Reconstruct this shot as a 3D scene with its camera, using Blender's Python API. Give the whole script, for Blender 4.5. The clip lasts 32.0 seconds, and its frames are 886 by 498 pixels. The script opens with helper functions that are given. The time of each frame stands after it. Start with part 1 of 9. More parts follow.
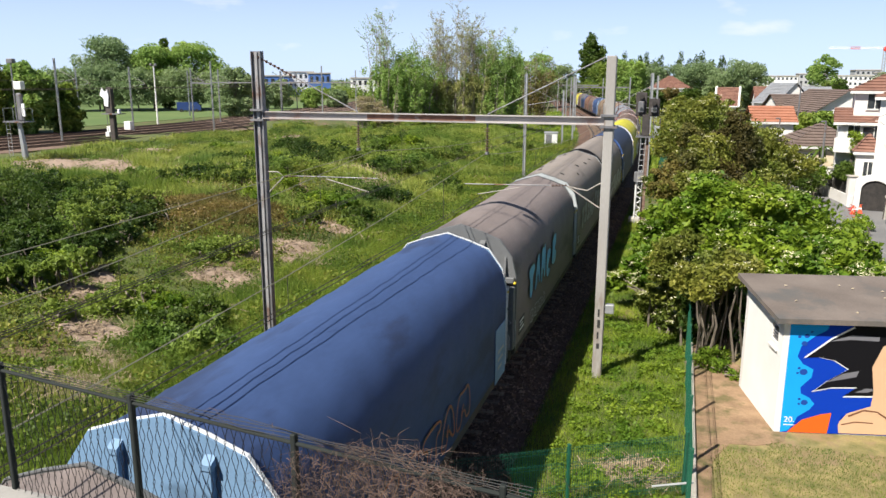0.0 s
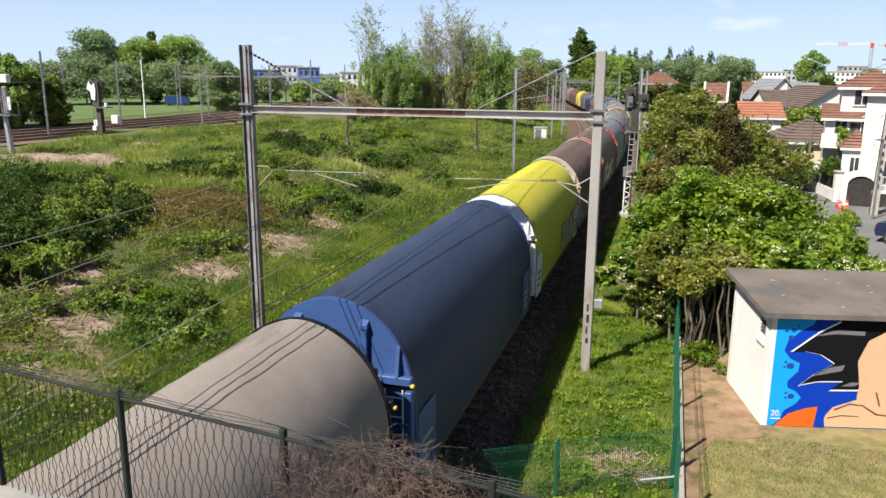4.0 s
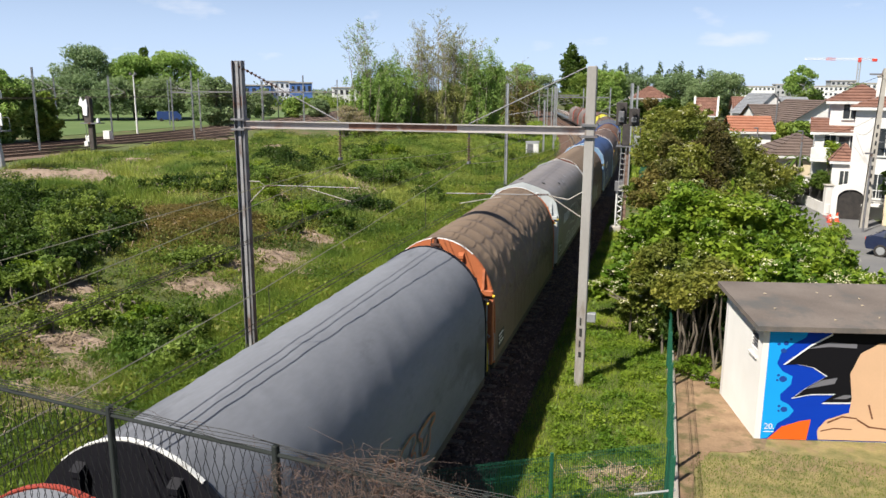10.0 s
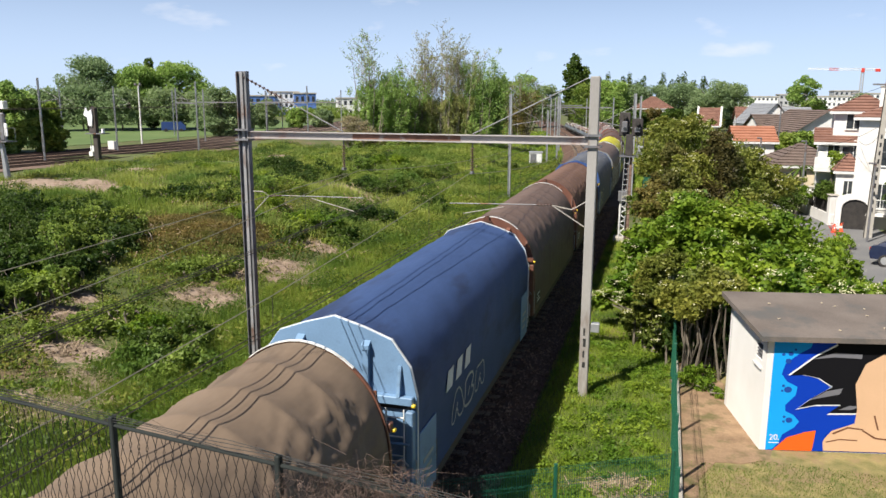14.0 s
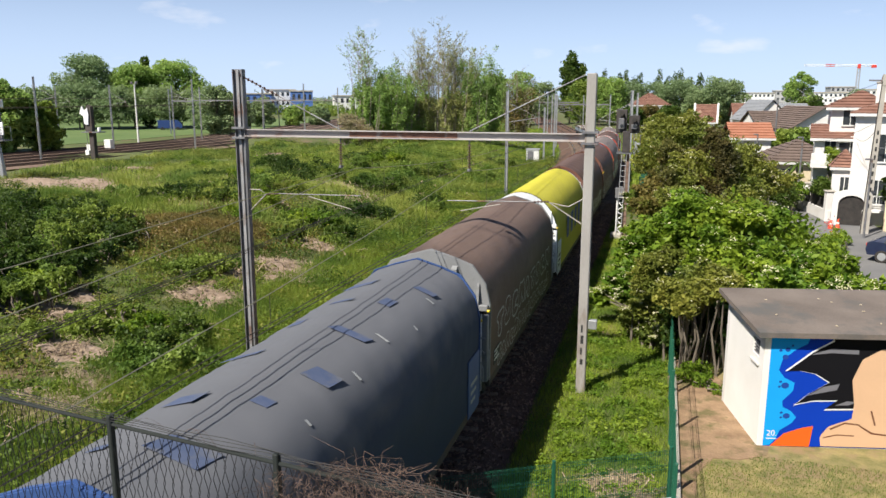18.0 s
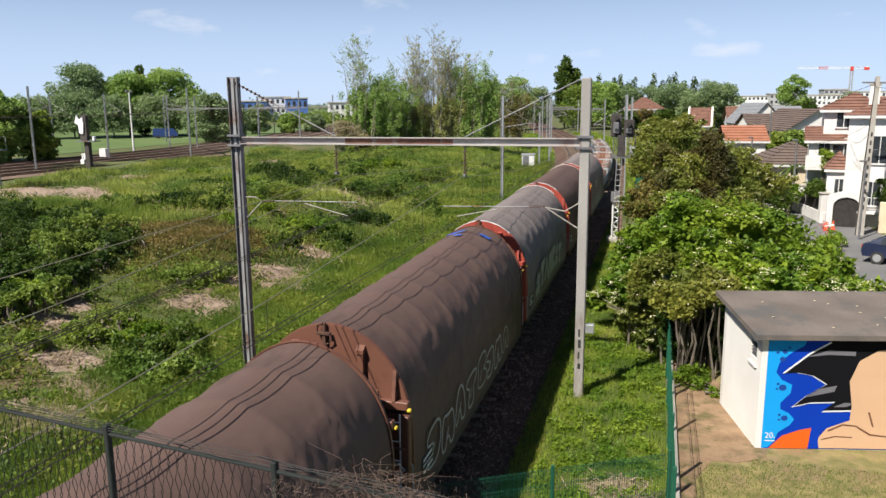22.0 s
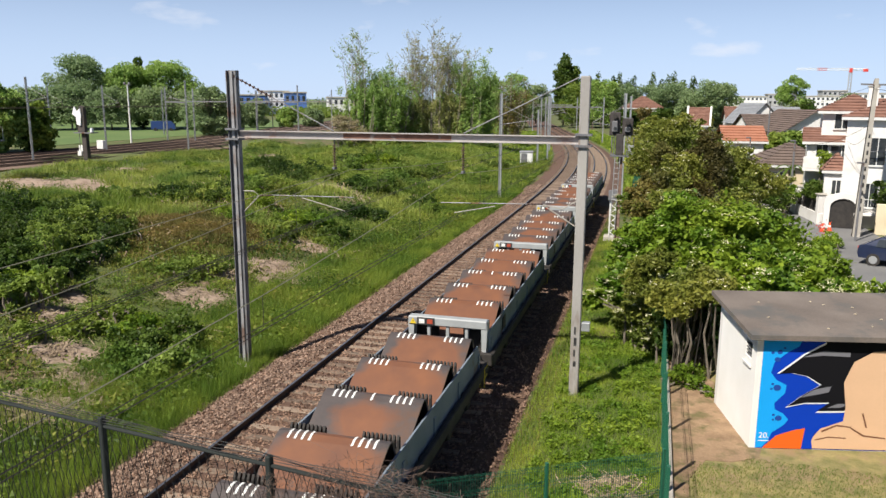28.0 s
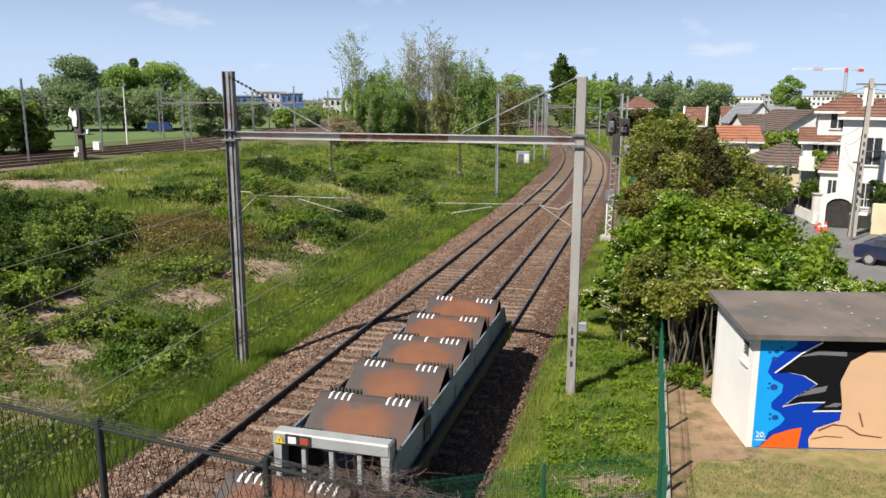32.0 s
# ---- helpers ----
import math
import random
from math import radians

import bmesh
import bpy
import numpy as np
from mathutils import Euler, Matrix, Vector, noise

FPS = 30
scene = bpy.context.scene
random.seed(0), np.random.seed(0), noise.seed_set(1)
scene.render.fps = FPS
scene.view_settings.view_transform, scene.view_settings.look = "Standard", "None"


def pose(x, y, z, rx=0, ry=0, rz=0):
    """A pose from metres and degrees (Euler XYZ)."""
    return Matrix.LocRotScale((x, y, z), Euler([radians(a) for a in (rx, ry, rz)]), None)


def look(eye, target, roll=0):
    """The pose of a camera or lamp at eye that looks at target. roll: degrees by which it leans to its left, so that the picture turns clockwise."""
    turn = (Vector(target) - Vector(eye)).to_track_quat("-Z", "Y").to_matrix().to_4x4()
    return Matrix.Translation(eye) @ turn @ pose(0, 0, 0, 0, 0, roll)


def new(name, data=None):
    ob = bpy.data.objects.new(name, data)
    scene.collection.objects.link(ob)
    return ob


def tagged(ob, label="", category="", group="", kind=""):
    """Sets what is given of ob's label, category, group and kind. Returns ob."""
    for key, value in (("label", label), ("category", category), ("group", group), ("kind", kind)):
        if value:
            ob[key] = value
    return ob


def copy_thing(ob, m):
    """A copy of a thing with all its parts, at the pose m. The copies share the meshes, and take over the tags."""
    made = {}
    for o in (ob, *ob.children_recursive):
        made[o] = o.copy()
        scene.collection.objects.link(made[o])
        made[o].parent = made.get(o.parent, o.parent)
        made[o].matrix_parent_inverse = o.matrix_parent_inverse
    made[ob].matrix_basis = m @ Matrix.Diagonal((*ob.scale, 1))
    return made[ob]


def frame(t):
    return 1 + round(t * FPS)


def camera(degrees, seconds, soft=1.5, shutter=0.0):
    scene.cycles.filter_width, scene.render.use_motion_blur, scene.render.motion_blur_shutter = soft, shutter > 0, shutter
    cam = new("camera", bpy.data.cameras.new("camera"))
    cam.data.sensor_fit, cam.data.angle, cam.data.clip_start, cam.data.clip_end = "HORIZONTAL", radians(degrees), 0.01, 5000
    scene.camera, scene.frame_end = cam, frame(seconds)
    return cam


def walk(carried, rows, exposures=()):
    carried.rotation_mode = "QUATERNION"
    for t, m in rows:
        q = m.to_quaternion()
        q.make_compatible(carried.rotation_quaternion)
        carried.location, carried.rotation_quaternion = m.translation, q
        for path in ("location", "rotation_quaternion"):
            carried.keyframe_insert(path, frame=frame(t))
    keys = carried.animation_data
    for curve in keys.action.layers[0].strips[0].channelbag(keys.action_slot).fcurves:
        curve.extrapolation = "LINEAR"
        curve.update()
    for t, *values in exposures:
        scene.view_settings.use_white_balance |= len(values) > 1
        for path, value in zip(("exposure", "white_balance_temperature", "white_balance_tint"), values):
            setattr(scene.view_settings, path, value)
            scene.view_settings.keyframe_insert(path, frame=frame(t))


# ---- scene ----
cam = camera(60.8, 32.0, soft=1.5)
PATH = [
    (0.0, pose(0, 0, 8.07, 77.371, -0.156, 17.440)),
    (0.5, pose(0, 0, 8.07, 77.398, -0.525, 17.400)),
    (1.0, pose(0, 0, 8.07, 77.230, -0.322, 17.336)),
    (1.5, pose(0, 0, 8.07, 76.689, -0.198, 16.628)),
    (2.0, pose(0, 0, 8.07, 76.349, -0.032, 15.476)),
    (2.5, pose(0, 0, 8.07, 76.799, 0.249, 17.558)),
    (3.0, pose(0, 0, 8.07, 76.772, 0.730, 17.284)),
    (3.5, pose(0, 0, 8.07, 76.774, -0.033, 16.989)),
    (5.5, pose(0, 0, 8.07, 77.753, -0.204, 15.805)),
    (6.0, pose(0, 0, 8.07, 77.817, -0.050, 15.443)),
    (6.5, pose(0, 0, 8.07, 77.744, -0.057, 15.184)),
    (7.0, pose(0, 0, 8.07, 77.857, -0.200, 15.192)),
    (7.5, pose(0, 0, 8.07, 78.059, -0.030, 15.599)),
    (8.0, pose(0, 0, 8.07, 77.959, -0.189, 15.825)),
    (8.5, pose(0, 0, 8.07, 77.878, -0.254, 16.347)),
    (9.0, pose(0, 0, 8.07, 78.323, -0.334, 16.217)),
    (9.5, pose(0, 0, 8.07, 78.247, -0.122, 16.449)),
    (10.0, pose(0, 0, 8.07, 78.082, -0.261, 16.079)),
    (10.5, pose(0, 0, 8.07, 78.201, -0.088, 16.268)),
    (11.0, pose(0, 0, 8.07, 78.343, -0.051, 16.068)),
    (11.5, pose(0, 0, 8.07, 78.686, -0.257, 16.074)),
    (12.0, pose(0, 0, 8.07, 78.474, -0.152, 16.119)),
    (12.5, pose(0, 0, 8.07, 78.541, 0.019, 16.374)),
    (13.0, pose(0, 0, 8.07, 78.707, 0.117, 16.314)),
    (13.5, pose(0, 0, 8.07, 78.824, -0.054, 16.312)),
    (14.0, pose(0, 0, 8.07, 78.834, -0.226, 16.336)),
    (14.5, pose(0, 0, 8.07, 78.471, -0.090, 16.129)),
    (16.5, pose(0, 0, 8.07, 79.061, -0.079, 16.208)),
    (17.0, pose(0, 0, 8.07, 78.817, 0.043, 16.056)),
    (17.5, pose(0, 0, 8.07, 78.720, 0.136, 16.425)),
    (18.0, pose(0, 0, 8.07, 78.646, -0.048, 16.098)),
    (18.5, pose(0, 0, 8.07, 78.904, -0.035, 16.318)),
    (19.0, pose(0, 0, 8.07, 79.225, 0.005, 16.186)),
    (19.5, pose(0, 0, 8.07, 79.035, -0.072, 15.877)),
    (20.0, pose(0, 0, 8.07, 79.059, 0.472, 15.937)),
    (20.5, pose(0, 0, 8.07, 78.789, 0.400, 15.981)),
    (21.0, pose(0, 0, 8.07, 78.732, 0.315, 15.964)),
    (21.5, pose(0, 0, 8.07, 79.044, 0.421, 15.915)),
    (22.0, pose(0, 0, 8.07, 79.074, 0.460, 15.726)),
    (22.5, pose(0, 0, 8.07, 78.975, 0.543, 15.577)),
    (23.0, pose(0, 0, 8.07, 79.006, 0.528, 15.512)),
    (23.5, pose(0, 0, 8.07, 79.065, 0.623, 15.489)),
    (24.0, pose(0, 0, 8.07, 79.443, 0.645, 15.582)),
    (24.5, pose(0, 0, 8.07, 79.251, 0.315, 15.460)),
    (25.0, pose(0, 0, 8.07, 79.057, 0.347, 15.457)),
    (25.5, pose(0, 0, 8.07, 78.974, 0.255, 15.450)),
    (27.5, pose(0, 0, 8.07, 78.776, -0.077, 15.848)),
    (28.0, pose(0, 0, 8.07, 78.796, -0.283, 15.646)),
    (28.5, pose(0, 0, 8.07, 78.949, -0.214, 15.658)),
    (29.0, pose(0, 0, 8.07, 79.178, -0.217, 15.693)),
    (29.5, pose(0, 0, 8.07, 79.076, -0.075, 15.747)),
    (30.0, pose(0, 0, 8.07, 79.042, -0.259, 15.851)),
    (30.5, pose(0, 0, 8.07, 78.869, -0.213, 15.950)),
    (31.0, pose(0, 0, 8.07, 78.931, 0.011, 15.956)),
    (31.5, pose(0, 0, 8.07, 78.819, -0.071, 15.633)),
    (32.0, pose(0, 0, 8.07, 78.839, -0.172, 15.388)),]
walk(cam, PATH, ((0, 0.84), (3, 0.84), (4.5, 0.72), (5.8, 0.58), (7, 0.69), (18, 0.70), (19, 0.67), (20, 0.5), (21, 0.43), (22, 0.62), (32, 0.60)))

# ---- light ----
SUN = Vector((-0.43, -0.75, 1.0)).normalized()
world = bpy.data.worlds.new("sky")
scene.world = world
world.use_nodes = True
wn, wl = world.node_tree.nodes, world.node_tree.links
sky = wn.new("ShaderNodeTexSky")
sky.sky_type, sky.sun_disc = "NISHITA", False
sky.sun_elevation = math.asin(SUN.z)
sky.sun_rotation = math.atan2(SUN.x, SUN.y)
sky.air_density, sky.dust_density, sky.ozone_density = 0.6, 0.2, 2.0
veil = wn.new("ShaderNodeMix")
veil.data_type = "RGBA"
veil.inputs["B"].default_value = (7.3, 9.1, 12.4, 1)
# haze: thick along the horizon, thinning out overhead
co = wn.new("ShaderNodeTexCoord")
sep = wn.new("ShaderNodeSeparateXYZ")
haze = wn.new("ShaderNodeMapRange")
haze.interpolation_type = "SMOOTHSTEP"
haze.inputs["From Min"].default_value, haze.inputs["From Max"].default_value = 0.0, 0.28
haze.inputs["To Min"].default_value, haze.inputs["To Max"].default_value = 0.78, 0.0
wl.new(co.outputs["Generated"], sep.inputs[0])
wl.new(sep.outputs["Z"], haze.inputs[0])
wl.new(haze.outputs[0], veil.inputs["Factor"])
wl.new(sky.outputs[0], veil.inputs["A"])
# a few thin fair-weather clouds
flat = wn.new("ShaderNodeVectorMath")
flat.operation = "MULTIPLY"
flat.inputs[1].default_value = (9.0, 9.0, 26.0)
wl.new(co.outputs["Generated"], flat.inputs[0])
puff = wn.new("ShaderNodeTexNoise")
puff.inputs["Scale"].default_value, puff.inputs["Detail"].default_value = 1.0, 6
wl.new(flat.outputs[0], puff.inputs[0])
pr = wn.new("ShaderNodeMapRange")
pr.inputs["From Min"].default_value, pr.inputs["From Max"].default_value = 0.62, 0.8
pr.inputs["To Max"].default_value = 0.7
wl.new(puff.outputs[0], pr.inputs[0])
cloud = wn.new("ShaderNodeMix")
cloud.data_type = "RGBA"
cloud.inputs["B"].default_value = (10.5, 10.6, 11.2, 1)
wl.new(pr.outputs[0], cloud.inputs["Factor"])
wl.new(veil.outputs["Result"], cloud.inputs["A"])
wl.new(cloud.outputs["Result"], wn["Background"].inputs[0])
wn["Background"].inputs[1].default_value = 0.058
sun = new("sun", bpy.data.lights.new("sun", "SUN"))
sun.data.energy, sun.data.angle, sun.data.color = 5.0, radians(0.53), (1.0, 0.94, 0.84)
sun.matrix_world = look(SUN * 100, (0, 0, 0))


# ---- materials ----
def mat(name, a, b=None, rough=0.7, metal=0.0, scale=3.0, fine=40.0, bump=0.15, spread=0.5, spec=0.5, per=None, stretch=(1, 1, 1), stain=None, stain_amount=0.5, coords="Object"):
    """Two-scale procedural surface: colour a to b by a broad noise, grain and bump by a fine one; per: 'island' or 'object' variation."""
    b = b or tuple(min(1, c * 1.25 + 0.01) for c in a)
    m = bpy.data.materials.new(name)
    m.use_nodes = True
    n, l = m.node_tree.nodes, m.node_tree.links
    p = n["Principled BSDF"]
    tc = n.new("ShaderNodeTexCoord")
    mp = n.new("ShaderNodeMapping")
    mp.inputs["Scale"].default_value = stretch
    l.new(tc.outputs[coords], mp.inputs[0])
    n1 = n.new("ShaderNodeTexNoise")
    n1.inputs["Scale"].default_value, n1.inputs["Detail"].default_value = scale, 5
    n2 = n.new("ShaderNodeTexNoise")
    n2.inputs["Scale"].default_value, n2.inputs["Detail"].default_value = fine, 4
    l.new(mp.outputs[0], n1.inputs[0])
    l.new(mp.outputs[0], n2.inputs[0])
    add = n.new("ShaderNodeMath")
    add.operation = "MULTIPLY_ADD"
    l.new(n2.outputs[0], add.inputs[0])
    add.inputs[1].default_value = 0.45
    l.new(n1.outputs[0], add.inputs[2])
    fac = add.outputs[0]
    if per:
        src = n.new("ShaderNodeNewGeometry") if per == "island" else n.new("ShaderNodeObjectInfo")
        ad2 = n.new("ShaderNodeMath")
        ad2.operation = "MULTIPLY_ADD"
        l.new(src.outputs["Random Per Island" if per == "island" else "Random"], ad2.inputs[0])
        ad2.inputs[1].default_value = 0.7
        sub = n.new("ShaderNodeMath")
        sub.operation = "ADD"
        l.new(fac, sub.inputs[0])
        sub.inputs[1].default_value = -0.35
        l.new(sub.outputs[0], ad2.inputs[2])
        fac = ad2.outputs[0]
    mr = n.new("ShaderNodeMapRange")
    mr.inputs["From Min"].default_value = 0.72 - spread / 2
    mr.inputs["From Max"].default_value = 0.72 + spread / 2
    l.new(fac, mr.inputs[0])
    mix = n.new("ShaderNodeMix")
    mix.data_type = "RGBA"
    l.new(mr.outputs[0], mix.inputs["Factor"])
    mix.inputs["A"].default_value = (*a, 1)
    mix.inputs["B"].default_value = (*b, 1)
    col = mix.outputs["Result"]
    if stain:
        n3 = n.new("ShaderNodeTexNoise")
        n3.inputs["Scale"].default_value, n3.inputs["Detail"].default_value, n3.inputs["Roughness"].default_value = scale * 0.7, 8, 0.65
        off = n.new("ShaderNodeVectorMath")
        off.operation = "ADD"
        off.inputs[1].default_value = (7.3, 2.1, 4.4)
        l.new(mp.outputs[0], off.inputs[0])
        l.new(off.outputs[0], n3.inputs[0])
        r3 = n.new("ShaderNodeMapRange")
        r3.inputs["From Min"].default_value, r3.inputs["From Max"].default_value = 0.68 - stain_amount * 0.3, 0.74 - stain_amount * 0.2
        l.new(n3.outputs[0], r3.inputs[0])
        mx = n.new("ShaderNodeMix")
        mx.data_type = "RGBA"
        l.new(r3.outputs[0], mx.inputs["Factor"])
        l.new(col, mx.inputs["A"])
        mx.inputs["B"].default_value = (*stain, 1)
        col = mx.outputs["Result"]
    l.new(col, p.inputs["Base Color"])
    p.inputs["Roughness"].default_value, p.inputs["Metallic"].default_value = rough, metal
    p.inputs["Specular IOR Level"].default_value = spec
    if bump:
        bp = n.new("ShaderNodeBump")
        bp.inputs["Strength"].default_value, bp.inputs["Distance"].default_value = bump, 0.03
        l.new(add.outputs[0], bp.inputs["Height"])
        l.new(bp.outputs[0], p.inputs["Normal"])
    return m


def leaf(name, a, b, rough=0.55, glow=0.42, patch=0.22, spread=0.9, calm=False):
    """Leaves: colour by island, some light passing through."""
    m = mat(name, a, b, rough=rough, scale=0.6, fine=5, bump=0, spread=spread, per="island", spec=0.3)
    n, l = m.node_tree.nodes, m.node_tree.links
    p = n["Principled BSDF"]
    tr = n.new("ShaderNodeBsdfTranslucent")
    src = p.inputs["Base Color"].links[0].from_socket
    geo = n.new("ShaderNodeNewGeometry")
    big = n.new("ShaderNodeTexNoise")
    big.inputs["Scale"].default_value, big.inputs["Detail"].default_value = patch, 3
    l.new(geo.outputs["Position"], big.inputs[0])
    ramp = n.new("ShaderNodeMapRange")
    ramp.inputs["From Min"].default_value, ramp.inputs["From Max"].default_value = 0.36, 0.64
    l.new(big.outputs[0], ramp.inputs[0])
    vary = n.new("ShaderNodeMix")
    vary.data_type, vary.blend_type = "RGBA", "MULTIPLY"
    vary.inputs["Factor"].default_value = 1.0
    tone = n.new("ShaderNodeMix")
    tone.data_type = "RGBA"
    tone.inputs["A"].default_value, tone.inputs["B"].default_value = ((0.84, 0.88, 0.86, 1), (1.1, 1.06, 1.0, 1)) if calm else ((0.55, 0.68, 0.56, 1), (1.25, 1.12, 1.0, 1))
    l.new(ramp.outputs[0], tone.inputs["Factor"])
    l.new(src, vary.inputs["A"])
    l.new(tone.outputs["Result"], vary.inputs["B"])
    src = vary.outputs["Result"]
    l.new(src, p.inputs["Base Color"])
    l.new(src, tr.inputs[0])
    ms = n.new("ShaderNodeMixShader")
    ms.inputs[0].default_value = glow
    l.new(p.outputs[0], ms.inputs[1])
    l.new(tr.outputs[0], ms.inputs[2])
    l.new(ms.outputs[0], n["Material Output"].inputs[0])
    return m


# ---- geometry helpers ----
class Geo:
    """Collects faces of one mesh."""

    def __init__(self):
        self.v, self.f = [], []

    def add(self, vs, fs):
        k = len(self.v)
        self.v += [tuple(v) for v in vs]
        self.f += [tuple(i + k for i in f) for f in fs]
        return self

    def box(self, x0, x1, y0, y1, z0, z1, c=0.0, m=None):
        """A box, its edges cut by c; m: a pose."""
        if c:
            vs, ring = [], []
            for z, i in ((z0, c), (z0 + c, 0), (z1 - c, 0), (z1, c)):
                vs += [(x0 + i + c * (i == 0), y0 + i, z), (x1 - i - c * (i == 0), y0 + i, z), (x1 - i, y0 + i + c * (i == 0), z), (x1 - i, y1 - i - c * (i == 0), z),
                       (x1 - i - c * (i == 0), y1 - i, z), (x0 + i + c * (i == 0), y1 - i, z), (x0 + i, y1 - i - c * (i == 0), z), (x0 + i, y0 + i + c * (i == 0), z)]
            fs = [tuple(range(7, -1, -1)), tuple(range(24, 32))]
            for r in range(3):
                fs += [(r * 8 + j, r * 8 + (j + 1) % 8, r * 8 + 8 + (j + 1) % 8, r * 8 + 8 + j) for j in range(8)]
        else:
            vs = [(x, y, z) for z in (z0, z1) for x, y in ((x0, y0), (x1, y0), (x1, y1), (x0, y1))]
            fs = [(3, 2, 1, 0), (4, 5, 6, 7), (0, 1, 5, 4), (1, 2, 6, 5), (2, 3, 7, 6), (3, 0, 4, 7)]
        if m is not None:
            vs = [m @ Vector(v) for v in vs]
        return self.add(vs, fs)

    def tube(self, pts, r, n=6, cap=True):
        """A round bar along points; r: one radius or one a point."""
        pts = [Vector(p) for p in pts]
        rs = r if isinstance(r, (list, tuple)) else [r] * len(pts)
        vs, fs = [], []
        for i, p in enumerate(pts):
            d = (pts[min(i + 1, len(pts) - 1)] - pts[max(i - 1, 0)]).normalized()
            u = d.cross(Vector((0, 0, 1)) if abs(d.z) < 0.9 else Vector((1, 0, 0))).normalized()
            w = d.cross(u)
            vs += [p + rs[i] * (math.cos(a) * u + math.sin(a) * w) for a in (k * 2 * math.pi / n for k in range(n))]
        for i in range(len(pts) - 1):
            fs += [(i * n + k, i * n + (k + 1) % n, (i + 1) * n + (k + 1) % n, (i + 1) * n + k) for k in range(n)]
        if cap:
            fs += [tuple(range(n - 1, -1, -1)), tuple(range((len(pts) - 1) * n, len(pts) * n))]
        return self.add(vs, fs)

    def prism(self, outline, axis, a, b):
        """An outline of (u, v) drawn out along an axis from a to b. axis x: (y, z), y: (x, z), z: (x, y)."""
        def at(p, d):
            return {"x": (d, p[0], p[1]), "y": (p[0], d, p[1]), "z": (p[0], p[1], d)}[axis]
        n = len(outline)
        vs = [at(p, a) for p in outline] + [at(p, b) for p in outline]
        fs = [tuple(range(n)), tuple(range(2 * n - 1, n - 1, -1))] + [(i, n + i, n + (i + 1) % n, (i + 1) % n) for i in range(n)]
        return self.add(vs, fs)

    def mesh(self, name, material, smooth=False):
        me = bpy.data.meshes.new(name)
        me.from_pydata(self.v, [], self.f)
        bm = bmesh.new()
        bm.from_mesh(me)
        bmesh.ops.recalc_face_normals(bm, faces=bm.faces)
        bm.to_mesh(me)
        bm.free()
        if smooth:
            me.polygons.foreach_set("use_smooth", [True] * len(me.polygons))
        if material:
            me.materials.append(material)
        return me


def part(name, geo, material, parent=None, label="", smooth=False):
    """ONE mesh object, under a thing or a part."""
    me = geo if isinstance(geo, bpy.types.Mesh) else geo.mesh(name, material, smooth)
    ob = new(name, me)
    if parent:
        ob.parent = parent
    if label:
        ob["label"] = label
    return ob


def thing(name, m, label, category, group="", kind=""):
    ob = new(name)
    ob.empty_display_size = 0.2
    ob.matrix_basis = m
    return tagged(ob, label, category, group, kind)


def many(name, verts, k, material):
    """A mesh of loose faces with k corners each, from an array."""
    verts = np.asarray(verts, np.float32).reshape(-1, 3)
    n = len(verts) // k
    me = bpy.data.meshes.new(name)
    me.vertices.add(len(verts))
    me.vertices.foreach_set("co", verts.ravel())
    me.loops.add(len(verts))
    me.loops.foreach_set("vertex_index", np.arange(len(verts), dtype=np.int32))
    me.polygons.add(n)
    me.polygons.foreach_set("loop_start", np.arange(0, len(verts), k, dtype=np.int32))
    me.materials.append(material)
    me.update(calc_edges=True)
    return me


rng = np.random.default_rng(7)


def leaf_quads(c, size, up=0.3):
    """Small leaf faces (pointed ovals of four corners) round the centres c."""
    n = len(c)
    d = rng.normal(size=(n, 3))
    d[:, 2] += up
    d /= np.linalg.norm(d, axis=1)[:, None]
    u = np.cross(d, rng.normal(size=(n, 3)))
    u /= np.linalg.norm(u, axis=1)[:, None]
    w = np.cross(d, u)
    s = (size * rng.uniform(0.6, 1.4, n))[:, None]
    return np.stack([c - u * s, c - w * s * 0.5 - u * s * 0.1, c + u * s, c + w * s * 0.5 - u * s * 0.1], 1)


def leaf_tris(c, size, up=0.3):
    """Small three-cornered leaves, for what is seen from further off."""
    n = len(c)
    d = rng.normal(size=(n, 3))
    d[:, 2] += up
    d /= np.linalg.norm(d, axis=1)[:, None]
    u = np.cross(d, rng.normal(size=(n, 3)))
    u /= np.linalg.norm(u, axis=1)[:, None]
    w = np.cross(d, u)
    s = (size * rng.uniform(0.6, 1.4, n))[:, None]
    return np.stack([c - u * s, c + u * s * 0.6 - w * s * 0.6, c + u * s * 0.6 + w * s * 0.6], 1)


def crown(blobs, n, size, up=0.3, shell=0.75, corners=4):
    """Leaves on and under the skins of rough clumps (x, y, z, rx, ry, rz)."""
    out = []
    tot = sum(b[3] * b[4] + b[4] * b[5] + b[3] * b[5] for b in blobs)
    for b in blobs:
        k = max(6, int(n * (b[3] * b[4] + b[4] * b[5] + b[3] * b[5]) / tot))
        d = rng.normal(size=(k, 3))
        d /= np.linalg.norm(d, axis=1)[:, None]
        lump = 1 + 0.18 * np.sin(d[:, 0] * 5 + b[0]) * np.sin(d[:, 1] * 6 + b[1]) + 0.15 * np.sin(d[:, 2] * 7 + b[2] * 3 + d[:, 0] * 4)
        r = (shell + (1.06 - shell) * rng.random(k)) * lump
        out.append(np.array(b[:3]) + d * r[:, None] * np.array(b[3:]))
    return (leaf_quads if corners == 4 else leaf_tris)(np.concatenate(out), size, up)


# ---- plan ----
TRACK_X, OTHER_X = -5.35, -8.97


